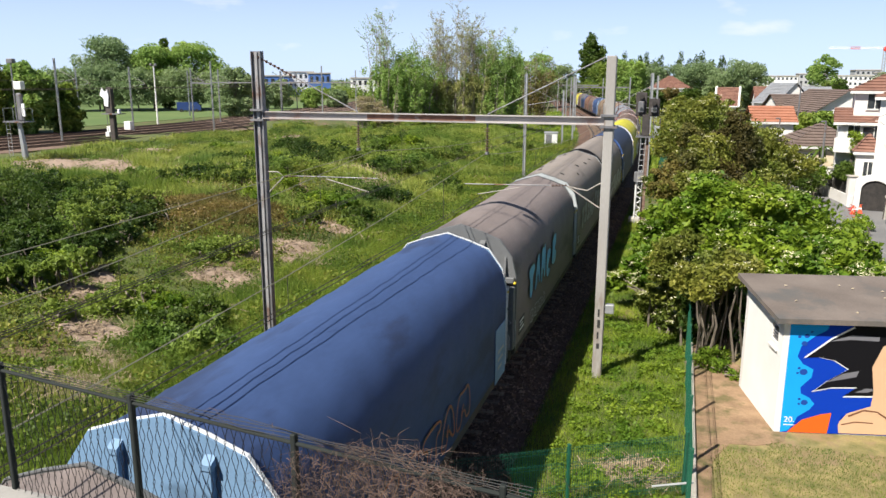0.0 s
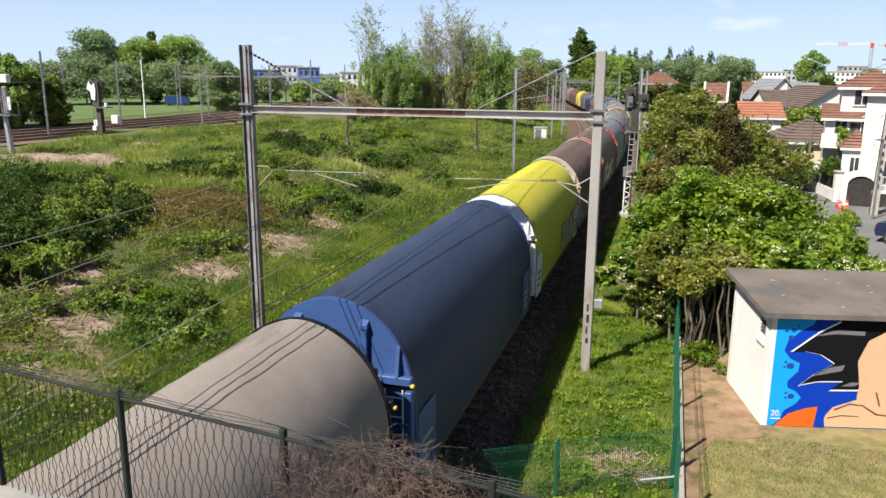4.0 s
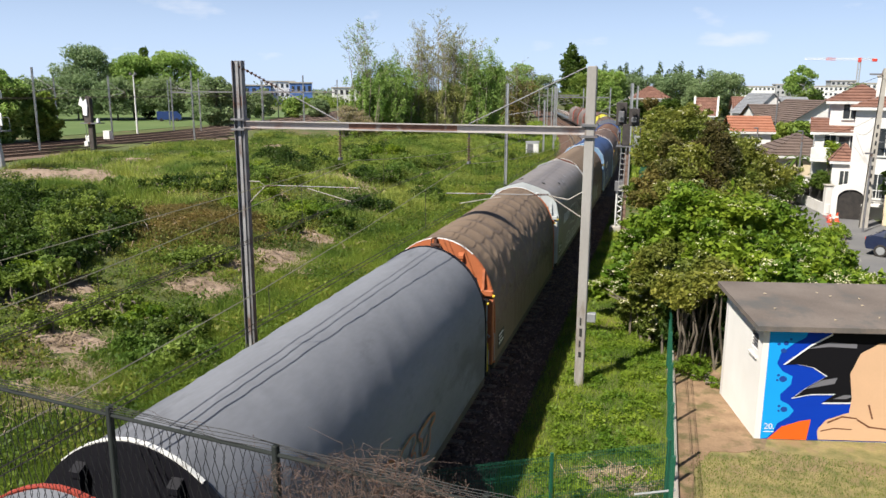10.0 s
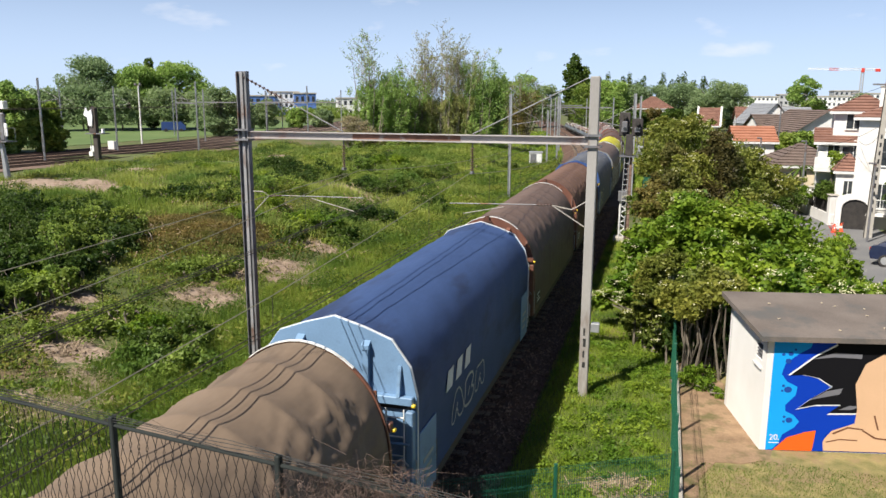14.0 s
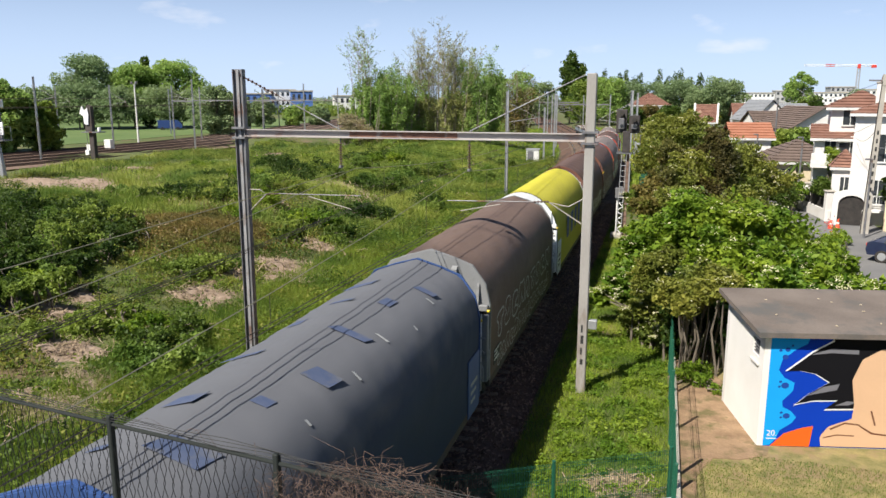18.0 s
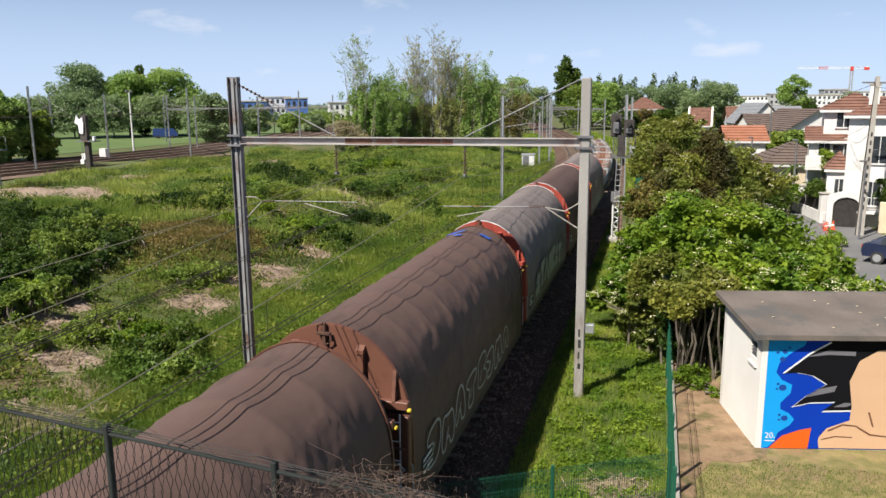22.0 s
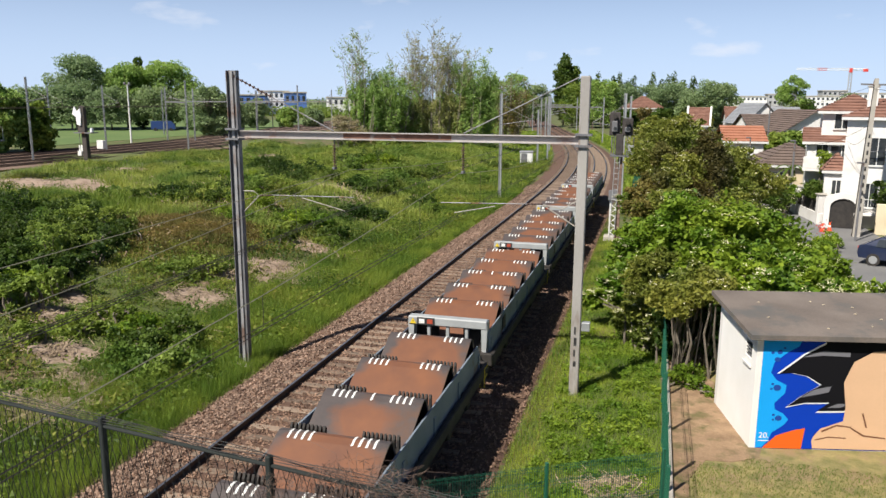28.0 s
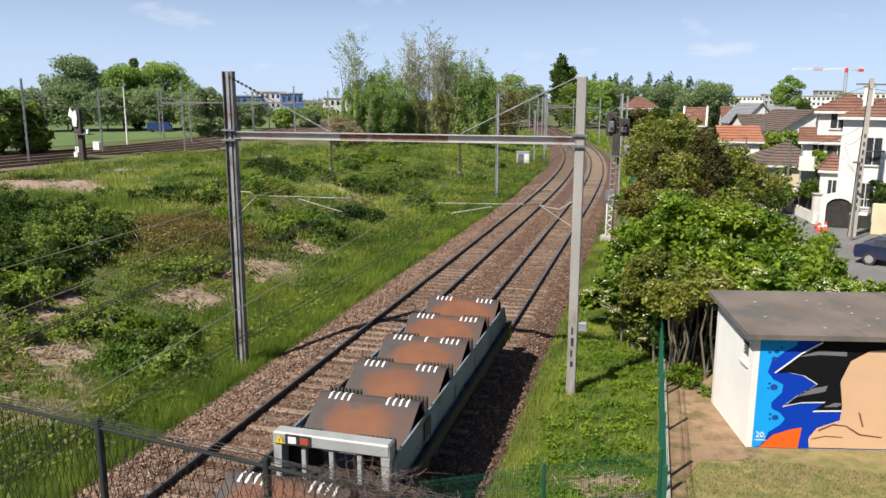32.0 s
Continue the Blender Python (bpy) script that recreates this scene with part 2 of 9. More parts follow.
def bend(y):
    """How far the line has turned off to the left at y."""
    t = min(max((y - 48) / 125, 0), 1)
    return -25 * (t ** 3 - t ** 4 / 2) - 0.2 * max(0, y - 173)


_ys = np.arange(-90, 620, 0.5)
_xs = np.array([bend(y) for y in _ys])
_ss = np.concatenate([[0], np.cumsum(np.hypot(np.diff(_xs), 0.5))]) - 90


def rail_pose(s, off=TRACK_X):
    """Place and heading (degrees) at s metres along the running line."""
    y, x = float(np.interp(s, _ss, _ys)), float(np.interp(s, _ss, _xs))
    slope = (bend(y + 0.5) - bend(y - 0.5))
    h = math.atan(-slope)
    return x + off / math.cos(h) * 1.0, y, math.degrees(h)


def ground_z(x, y):
    """Height of the ground sheet (rail head at 0)."""
    d = (-11.9 + bend(y)) - x
    e = x - (-3.1 + bend(y))
    if d > 0:
        k = min(max((d - 3) / 11, 0), 1)
        k = k * k * (3 - 2 * k)
        z = -0.45 + 1.55 * k
        z += k * (0.75 * noise.noise((x * 0.06, y * 0.06, 0.3)) + 0.55 * noise.noise((x * 0.2, y * 0.2, 5)) + 0.16 * noise.noise((x * 0.55, y * 0.55, 7)))
        z += 0.07 * noise.noise((x * 0.8, y * 0.8, 2)) * min(1, d)
        far = min(max((d - 45) / 15, 0), 1)
        return z * (1 - far) + 1.05 * far
    if e > 0:
        z = -0.38 + 0.12 * min(e, 1) + 0.05 * noise.noise((x * 0.7, y * 0.7, 2))
        k = min(max((x - 0.62) / 0.12, 0), 1) if y < 70 else min(e / 8, 1)
        return z * (1 - k)
    return -0.62


# ---- ground ----
def spaced(*runs):
    """Coordinates in runs of (start, end, step)."""
    out = []
    for a, b, s in runs:
        out += list(np.arange(a, b - 1e-6, s))
    return out + [runs[-1][1]]


M_GROUND = mat("scrub_ground", (0.045, 0.068, 0.016), (0.12, 0.135, 0.04), rough=0.95, scale=0.35, fine=6, bump=0.8, spread=0.7, stain=(0.16, 0.11, 0.065), stain_amount=0.5)
M_BALLAST = mat("ballast_stone", (0.065, 0.036, 0.026), (0.15, 0.088, 0.062), rough=0.95, scale=9, fine=38, bump=1.0, spread=0.6, stain=(0.10, 0.055, 0.035), stain_amount=0.5)
M_PEBBLE = mat("ballast_pebble", (0.055, 0.031, 0.022), (0.37, 0.235, 0.165), rough=0.9, scale=2, fine=30, bump=0.3, per="island", spread=0.9)
M_SLEEPER = mat("weathered_sleeper", (0.12, 0.085, 0.063), (0.26, 0.195, 0.145), rough=0.9, scale=4, fine=50, bump=0.4, per="object", stretch=(1, 6, 1))
M_RAIL = mat("rail_steel", (0.045, 0.03, 0.025), (0.09, 0.06, 0.045), rough=0.6, metal=0.3, scale=3, fine=30)
M_RAILHEAD = mat("polished_rail_head", (0.35, 0.33, 0.32), (0.5, 0.48, 0.46), rough=0.3, metal=0.9, scale=3, fine=30, bump=0.02)

xs = spaced((-1800, -300, 250), (-300, -100, 20), (-100, -45, 3), (-45, 2, 0.6), (2, 20, 2), (20, 100, 10), (100, 300, 40), (300, 2000, 250))
ys = spaced((-250, -10, 40), (-10, 60, 0.7), (60, 130, 2), (130, 260, 6), (260, 500, 20), (500, 3000, 250))
g = Geo()
g.v = [(x, y, ground_z(x, y)) for y in ys for x in xs]
nx = len(xs)
g.f = [(j * nx + i, j * nx + i + 1, (j + 1) * nx + i + 1, (j + 1) * nx + i) for j in range(len(ys) - 1) for i in range(nx - 1)]
ground = tagged(part("ground", g, M_GROUND, smooth=True), "uneven scrubby ground with grass, weeds and bare earth", "ground", kind="structure")


def sweep(outline, y0, y1, step, base=0.0, closed=True):
    """An outline of (offset from the line, z) drawn along the running line."""
    g = Geo()
    n, rows = len(outline), []
    s = y0
    while s <= y1 + 1e-6:
        rows.append(s)
        s += step
    for s in rows:
        x, y, h = rail_pose(s, 0)
        a = radians(h)
        g.v += [(x + (o + base) * math.cos(a), y + (o + base) * math.sin(a), z) for o, z in outline]
    m = n if closed else n - 1
    for r in range(len(rows) - 1):
        g.f += [(r * n + k, r * n + (k + 1) % n, (r + 1) * n + (k + 1) % n, (r + 1) * n + k) for k in range(m)]
    if closed:
        g.f += [tuple(range(n - 1, -1, -1)), tuple(range((len(rows) - 1) * n, len(rows) * n))]
    return g


bed = sweep([(-12.1, -0.62), (-11.8, -0.5), (-10.9, -0.3), (-10.4, -0.19), (-8.97, -0.2), (-7.5, -0.19), (-7.1, -0.24), (-6.7, -0.19), (-5.35, -0.2), (-4.0, -0.19), (-3.6, -0.26), (-3.0, -0.45), (-2.7, -0.62)], -40, 470, 1.5, closed=False)
ballast = tagged(part("ballast_bed", bed, M_BALLAST), "bed of reddish brown crushed stone under the rails", "ballast", kind="structure")
# loose stones on the shoulders and between the sleepers
N = 64000
py = 6 + 55 * rng.random(N) ** 1.6
px = rng.uniform(-12.0, -2.8, N)
pz = np.interp(px, [-11.8, -10.9, -10.4, -3.7, -3.0], [-0.48, -0.28, -0.18, -0.18, -0.42])
c = np.stack([px + [bend(y) for y in py], py, pz + 0.01], 1)
r = rng.uniform(0.022, 0.05, N)[:, None]
d = [rng.normal(size=(N, 3)) * 0.35 for _ in range(4)]
p0, p1, p2, p3 = c + r * (np.array([1, 0.2, -0.3]) + d[0]), c + r * (np.array([-0.6, 0.9, -0.3]) + d[1]), c + r * (np.array([-0.6, -0.9, -0.3]) + d[2]), c + r * (np.array([0, 0, 0.8]) + d[3])
stones = np.stack([p0, p1, p3, p1, p2, p3, p2, p0, p3], 1)
tagged(new("ballast_stones", many("ballast_stones", stones, 3, M_PEBBLE)), "loose brown ballast stones lying on the track bed", "gravel", kind="stuff")

N = 30000
py = 6 + 70 * rng.random(N) ** 1.6
px = rng.uniform(-12.0, -10.25, N)
c = np.stack([px + [bend(y) for y in py], py, np.interp(px, [-11.8, -10.9, -10.4], [-0.48, -0.28, -0.18]) + 0.025], 1)
tagged(new("shoulder_stones", many("shoulder_stones", leaf_tris(c, 0.045, 1.4), 3, mat("clean_shoulder_stone", (0.10, 0.066, 0.05), (0.40, 0.275, 0.205), rough=0.9, scale=2, fine=30, bump=0, per="island", spread=0.9))), "paler clean stones on the shoulder of the track bed", "gravel", kind="stuff")

for name, off in (("running_track", TRACK_X), ("second_track", OTHER_X)):
    track = thing("railway_track", pose(0, 0, 0), "pair of worn steel rails on old sleepers in brown ballast", "railway track", "running lines", "structure")
    for side in (-0.7525, 0.7525):
        rail = [(-0.07, -0.165), (0.07, -0.165), (0.07, -0.15), (0.012, -0.13), (0.012, -0.045), (0.036, -0.035), (0.036, -0.004), (-0.036, -0.004), (-0.036, -0.035), (-0.012, -0.045), (-0.012, -0.13), (-0.07, -0.15)]
        ob = part("rail", sweep(rail, -40, 470, 2.0, off + side), M_RAIL, track)
        part("rail_head", sweep([(-0.032, -0.004), (0.032, -0.004), (0.026, 0.0), (-0.026, 0.0)], -40, 470, 2.0, off + side), M_RAILHEAD, ob, "polished running surface")
    me = Geo().box(-1.25, 1.25, -0.12, 0.12, -0.3, -0.165, 0.015).mesh("sleeper", M_SLEEPER)
    rest = Geo()
    for i in range(300):
        s = 3 + 0.6 * i
        x, y, h = rail_pose(s, off)
        if i < 130:
            ob = part("sleeper", me, None, track)
            ob.matrix_basis = pose(x, y, rng.uniform(-0.012, 0.0), 0, 0, h + rng.uniform(-0.7, 0.7))
        else:
            rest.box(-1.25, 1.25, -0.12, 0.12, -0.3, -0.17, 0, pose(x, y, 0, 0, 0, h))
    tagged(part("far_sleepers", rest, M_SLEEPER, track), kind="stuff")

# ---- wagons ----
M_BLACK = mat("sooty_steel", (0.012, 0.011, 0.011), (0.04, 0.034, 0.03), rough=0.8, scale=4, fine=40)
M_WHEEL = mat("wheel_steel", (0.06, 0.05, 0.045), (0.12, 0.1, 0.09), rough=0.5, metal=0.6)
M_WHITE = mat("white_paint", (0.62, 0.62, 0.6), (0.8, 0.8, 0.78), rough=0.5, scale=2, fine=30, stain=(0.3, 0.27, 0.23), stain_amount=0.3)
M_YELLOW = mat("yellow_paint", (0.6, 0.42, 0.02), (0.75, 0.55, 0.03), rough=0.5)
M_RED = mat("red_oxide_paint", (0.30, 0.045, 0.025), (0.42, 0.075, 0.035), rough=0.6, scale=2, fine=30, stain=(0.14, 0.03, 0.02), stain_amount=0.4)
M_BARGREY = mat("pale_grey_bar_paint", (0.27, 0.285, 0.29), (0.37, 0.385, 0.39), rough=0.5, scale=2, fine=30, stain=(0.2, 0.15, 0.12), stain_amount=0.4)
M_HOOK = mat("rusty_hook_iron", (0.05, 0.025, 0.018), (0.13, 0.06, 0.04), rough=0.9)
M_DARKMARK = mat("dark_marking", (0.02, 0.02, 0.02), rough=0.6)

L_HALF = 5.45
SHAPES = {"ridged": [(1.5, 1.15), (1.5, 2.3), (1.5, 3.05), (1.38, 3.57), (1.04, 4.03), (0.55, 4.21), (0.0, 4.37)],
          "round": [(1.5, 1.15), (1.5, 2.36), (1.46, 2.89), (1.33, 3.37), (1.06, 3.82), (0.6, 4.19), (0.0, 4.37)]}


def arch(shape, grow=0.0):
    half = [(x + grow * (x > 0), z + grow * (z > 1.2)) for x, z in SHAPES[shape]]
    return half + [(-x, z) for x, z in half[-2::-1]]


def finer(pts, n=2):
    out = []
    for a, b in zip(pts, pts[1:]):
        out += [tuple(a[i] + (b[i] - a[i]) * k / n for i in (0, 1)) for k in range(n)]
    return out + [pts[-1]]


def rounded(pts, n=3):
    """A polyline through the same ends, its corners eased."""
    out = [pts[0]]
    for a, b, c in zip(pts, pts[1:], pts[2:]):
        for k in range(n):
            t = (k + 0.5) / n
            p = [(a[i] + b[i]) / 2 * (1 - t) ** 2 + b[i] * 2 * t * (1 - t) + (b[i] + c[i]) / 2 * t * t for i in (0, 1)]
            out.append(tuple(p))
    return out + [pts[-1]]


def evenly(pts, n):
    """The same line at n points evenly spaced along it, with the distance run to each."""
    p = np.array(pts, float)
    d = np.concatenate([[0], np.cumsum(np.hypot(*np.diff(p, axis=0).T))])
    s = np.linspace(0, d[-1], n)
    return np.stack([np.interp(s, d, p[:, 0]), np.interp(s, d, p[:, 1])], 1), s - d[-1] / 2


def outline(shape, grow=0.0):
    """The end's outline: straight facets, or a smooth arch."""
    if shape != "round":
        return finer(arch(shape, grow), 2)
    return [tuple(p) for p in evenly(rounded(rounded(arch(shape, grow), 3), 2), 41)[0]]


def hood_mesh(name, shape, sag, seed):
    """The tarpaulin on its hoops: taut, creased, or hanging in overlapping swags."""
    n, rows, bays = ((49, 97, 9), (77, 173, 9), (97, 209, 11))[sag]
    edge, _ = evenly(outline(shape), n)
    eased = arch(shape)
    for _ in range(2):
        eased = rounded(eased, 4)
    mid, dist = evenly(eased, n)
    rr = random.Random(seed)
    lines = {(i, k, e): (rr.uniform(-0.09, 0.09), rr.uniform(0.45, 1.15), rr.uniform(0.15, 0.34)) for i in range(bays + 1) for k in range(7) for e in (-1, 1)}
    g = Geo()
    for r in range(rows):
        v = r / (rows - 1)
        y = -L_HALF + 0.05 + (2 * L_HALF - 0.1) * v
        near_end = min(1.0, min(v, 1 - v) * 2 * L_HALF / 0.7)
        ease = near_end * near_end * (3 - 2 * near_end)
        bay = v * bays + 0.12 * noise.noise((v * 9, seed, 3))
        i, u = int(min(bays, max(0, math.floor(bay)))), bay - math.floor(bay)
        cat = 1 - (2 * u - 1) ** 2
        for k in range(n):
            x, z = edge[k] * (1 - ease) + mid[k] * ease
            s, e = abs(dist[k]), -1 if dist[k] > 0 else 1
            roof = min(1.0, max(0.0, (3.3 - s) / 0.8))
            q = 0.006 * noise.noise((x * 0.8, y * 0.8, z * 0.8 + seed)) - 0.008 * cat * roof
            if not sag:
                fold = 0.5 - abs(noise.noise((s * 1.6 + 1.1 * y, y * 0.7 - 0.9 * s, seed + e)))
                q += 0.06 * max(0.0, fold - 0.3) * roof
            if sag:
                q -= (0.035 if sag == 1 else 0.05) * cat * roof * (0.6 + 0.4 * min(1, s))
                wave = noise.noise((s * 1.3, y * 1.1, seed * 1.7))
                rid = 0.5 - abs(noise.noise((s * 2.4 + 0.9 * y + 0.6 * wave, y * 1.3 - 0.8 * s, seed + e)))
                fine = 0.5 - abs(noise.noise((s * 4.6 + 2.2 * y + wave, y * 2.1 - 2.4 * s, seed + 5 * e)))
                q += (0.14 * max(0.0, rid - 0.28) ** 1.3 + 0.09 * max(0.0, fine - 0.3)) * min(1.0, max(0.0, (s - 0.6) / 0.7)) * roof
                for f in range(7 if sag == 2 else 4):
                    off, amp, drop = lines[i, f, e]
                    base = (0.6 + 0.33 * f) if sag == 2 else (1.2 + 0.38 * f)
                    tall = (0.018, 0.03, 0.045, 0.06, 0.075, 0.085, 0.09)[f] if sag == 2 else (0.02, 0.032, 0.045, 0.05)[f]
                    t = s - (base + off + (1.3 if sag == 2 else 0.9) * drop * cat ** 0.8 + 0.16 * noise.noise((y * 1.7, f * 3, seed)))
                    if amp < (0.5 if sag == 2 else 0.68):
                        continue
                    reach = 0.24 if sag == 2 else 0.16
                    lip = 1 + t / reach if -reach < t <= 0 else 1 - t / 0.05 if 0 < t < 0.05 else 0.0
                    q += tall * amp * lip ** 1.8 * (0.3 + 0.7 * cat ** 0.5)
                if s > 2.2:
                    q += 0.03 * noise.noise((y * 3.2, z * 0.5, seed)) * min(1, (s - 2.2) * 2)
            q *= ease if sag else 1
            q *= min(1.0, (n - 1 - k) / 5, k / 5)
            ln = math.hypot(x, z - 2.3) or 1
            g.v.append((x + q * x / ln, y, z + q * (z - 2.3) / ln * (z > 2)))
    for r in range(rows - 1):
        g.f += [(r * n + k, r * n + k + 1, (r + 1) * n + k + 1, (r + 1) * n + k) for k in range(n - 1)]
    return g.mesh(name, None, True)


HOODS = {(sh, k): hood_mesh("tarpaulin", sh, k, 2 + 3 * k + len(sh)) for sh, k in (("ridged", 0), ("round", 0), ("round", 1), ("round", 2))}
SHARED = {}


def shared(key, build, material):
    if key not in SHARED:
        SHARED[key] = build().mesh(key.split("/")[0], material)
    return SHARED[key]


def tinted(me, material):
    """The same shape in another paint."""
    c = me.copy()
    c.materials.clear()
    c.materials.append(material)
    return c


def running_gear(w):
    def frame_geo():
        g = Geo()
        for s in (-1, 1):
            g.box(s * 1.28 - 0.06, s * 1.28 + 0.06, -5.6, 5.6, 0.86, 1.14, 0.02)
        for y in (-5.55, -3.4, 0, 3.4, 5.55):
            g.box(-1.3, 1.3, y - 0.1, y + 0.1, 0.84, 1.12, 0.02)
        g.box(-0.18, 0.18, -5.5, 5.5, 0.8, 1.1)
        return g
    part("underframe", shared("underframe", frame_geo, M_BLACK), None, w)
    buf = shared("buffer", lambda: Geo().tube([(0, 0, 0), (0, -0.32, 0)], 0.09, 10).tube([(0, -0.32, 0), (0, -0.40, 0)], [0.2, 0.22], 14), M_BLACK)
    for s in (-1, 1):
        for e in (-1, 1):
            b = part("buffer", buf, None, w)
            b.matrix_basis = pose(s * 0.875, e * 5.62, 1.05, 0, 0, 0 if e < 0 else 180)
    def bogie_geo():
        g = Geo()
        for s in (-1, 1):
            g.prism([(-1.35, 0.5), (-0.9, 0.38), (-0.5, 0.3), (0.5, 0.3), (0.9, 0.38), (1.35, 0.5), (1.35, 0.62), (0.5, 0.72), (-0.5, 0.72), (-1.35, 0.62)], "x", s * 1.0 - 0.06, s * 1.0 + 0.06)
            for y in (-0.9, 0.9):
                g.box(s * 1.0 - 0.14, s * 1.0 + 0.14, y - 0.17, y + 0.17, 0.34, 0.62, 0.03)
        g.box(-1.0, 1.0, -0.2, 0.2, 0.45, 0.84)
        return g
    def wheel_geo():
        g = Geo()
        for s in (-1, 1):
            g.tube([(s * 0.69, 0, 0), (s * 0.74, 0, 0), (s * 0.745, 0, 0), (s * 0.83, 0, 0)], [0.485, 0.485, 0.46, 0.455], 22)
        g.tube([(-0.95, 0, 0), (0.95, 0, 0)], 0.08, 8)
        return g
    for y in (-3.4, 3.4):
        b = part("bogie", shared("bogie", bogie_geo, M_BLACK), None, w)
        b.location = (0, y, 0)
        for d in (-0.9, 0.9):
            k = part("wheelset", shared("wheelset", wheel_geo, M_WHEEL), None, b)
            k.location = (0, d, 0.46)


def warning_sign(w, x, y, z, size=0.2):
    """A yellow triangle with a dark flash."""
    t = part("warning_sign", shared("warning_sign", lambda: Geo().prism([(-0.5, 0), (0.5, 0), (0, 0.87)], "y", -0.02, 0.0), M_YELLOW), None, w, "yellow triangular electric warning sign")
    t.matrix_basis = pose(x, y, z) @ Matrix.Scale(size, 4)
    f = part("flash", shared("flash", lambda: Geo().prism([(0.05, 0.12), (-0.06, 0.36), (0.0, 0.36), (-0.03, 0.58), (0.1, 0.3), (0.03, 0.3)], "y", -0.035, -0.02), M_DARKMARK), None, t)


def stroke(pts, thick, closed=True):
    """A flat ribbon along (y, z) points."""
    g = Geo()
    n = len(pts)
    ps = [Vector(p) for p in pts]
    inner, outer = [], []
    for i in range(n):
        d = (ps[(i + 1) % n if closed else min(i + 1, n - 1)] - ps[(i - 1) % n if closed else max(i - 1, 0)]).normalized()
        o = Vector((-d.y, d.x)) * thick / 2
        inner.append((0, *(ps[i] - o)))
        outer.append((0, *(ps[i] + o)))
    m = n if closed else n - 1
    return g.add(inner + outer, [(i, (i + 1) % n, n + (i + 1) % n, n + i) for i in range(m)])


GLYPHS = [[(0, 0), (0.34, 0), (0.45, 0.34), (0.58, 0.3), (0.66, 0), (1, 0.08), (0.86, 1), (0.5, 0.86), (0.14, 0.96)], [(0.05, 0.08), (0.9, 0), (1, 0.4), (0.62, 0.46), (0.95, 0.62), (0.8, 1), (0.1, 0.9), (0.2, 0.5)],
          [(0, 0.05), (0.4, 0), (0.55, 0.48), (0.75, 0.04), (1, 0.14), (0.72, 1), (0.3, 0.94)], [(0.1, 0), (0.95, 0.06), (0.9, 0.35), (0.5, 0.3), (0.52, 0.6), (0.95, 0.65), (0.88, 0.96), (0, 1)], [(0.2, 0), (0.75, 0.02), (0.7, 0.62), (1, 0.7), (0.95, 1), (0.02, 0.95), (0.06, 0.66), (0.3, 0.6)]]


def eased_loop(pts, times=2):
    for _ in range(times):
        pts = [tuple(a[i] * (1 - t) + b[i] * t for i in (0, 1)) for a, b in zip(pts, pts[1:] + pts[:1]) for t in (0.25, 0.75)]
    return pts


def graffiti(w, seed, y0, y1, z0, z1, line, fill=None, n=5, thick=0.05):
    """Spray paint on the flank: fat shapes without meaning, thin films a few millimetres proud."""
    rr = random.Random(seed)
    out = 1.5 + 0.035
    cw, hh = (y1 - y0) / n, z1 - z0
    lean = rr.uniform(0.1, 0.35)
    soft = 0 if fill and seed % 2 == 0 else 2
    for i in range(n):
        glyph = GLYPHS[(seed * 3 + i * (2 + seed % 3)) % 5]
        lift, tall, wide = hh * rr.uniform(0, 0.14), hh * rr.uniform(0.72, 0.95), cw * rr.uniform(0.85, 1.08)
        if rr.random() < 0.4:
            glyph = [(1 - u, v) for u, v in glyph][::-1]
        pts = [(cw * i + wide * u + lean * v * tall * 0.5 + rr.uniform(-0.05, 0.05) * cw, lift + v * tall + rr.uniform(-0.03, 0.03)) for u, v in glyph]
        if soft:
            pts = eased_loop(pts)
        if fill:
            o = part("spray_paint_fill", Geo().add([(0, u, v) for u, v in pts], [tuple(range(len(pts)))]), fill, w, "faded spray-paint shape")
            o.location = (out + 0.0005 * i, y0, z0)
        o = part("spray_paint_stroke", stroke(pts, thick * rr.uniform(0.8, 1.3)), line, w, "spray-paint outline stroke")
        o.location = (out + 0.004 + 0.0005 * i, y0, z0)
        if not fill or i % 2:
            bar = [(cw * (i + 0.35) + lean * tall * 0.25, lift + tall * 0.3), (cw * (i + 0.5) + lean * tall * 0.3, lift + tall * 0.55)]
            o = part("spray_paint_stroke", stroke(finer(bar, 2), thick, False), line, w, "spray-paint outline stroke")
            o.location = (out + 0.008, y0, z0)


def roof_patch(w, shape, x, y, sx, sy, material, label, torn=False):
    """A flat repair or scuff lying on the roof of the hood."""
    half = [p for p in rounded(rounded(arch(shape), 4), 4) if p[0] >= -1e-6][::-1]
    ax = abs(x)
    for (xa, za), (xb, zb) in zip(half, half[1:]):
        if xa <= ax <= xb:
            z, t = za + (zb - za) * (ax - xa) / (xb - xa), math.degrees(math.atan2(za - zb, xb - xa))
            break
    rim = [(-sx, -sy), (sx, -sy * 0.6), (sx * 0.1, sy * 1.2)] if torn else [(-sx, -sy), (sx * 0.8, -sy * 0.9), (sx, sy), (-sx * 0.7, sy * 0.85)]
    o = part("roof_patch", Geo().prism(rim, "z", 0.0, 0.03 if torn else 0.004), material, w, label)
    o.matrix_basis = pose(x, y, z + 0.012, 0, t if x > 0 else -t, 0)


def paint(name, c, rough=0.55, stain=None, amount=0.35):
    return mat(name, tuple(v * 0.85 for v in c), tuple(min(1, v * 1.12) for v in c), rough=rough, scale=1.1, fine=28, bump=0.08, stain=stain or tuple(v * 0.6 for v in c), stain_amount=amount)


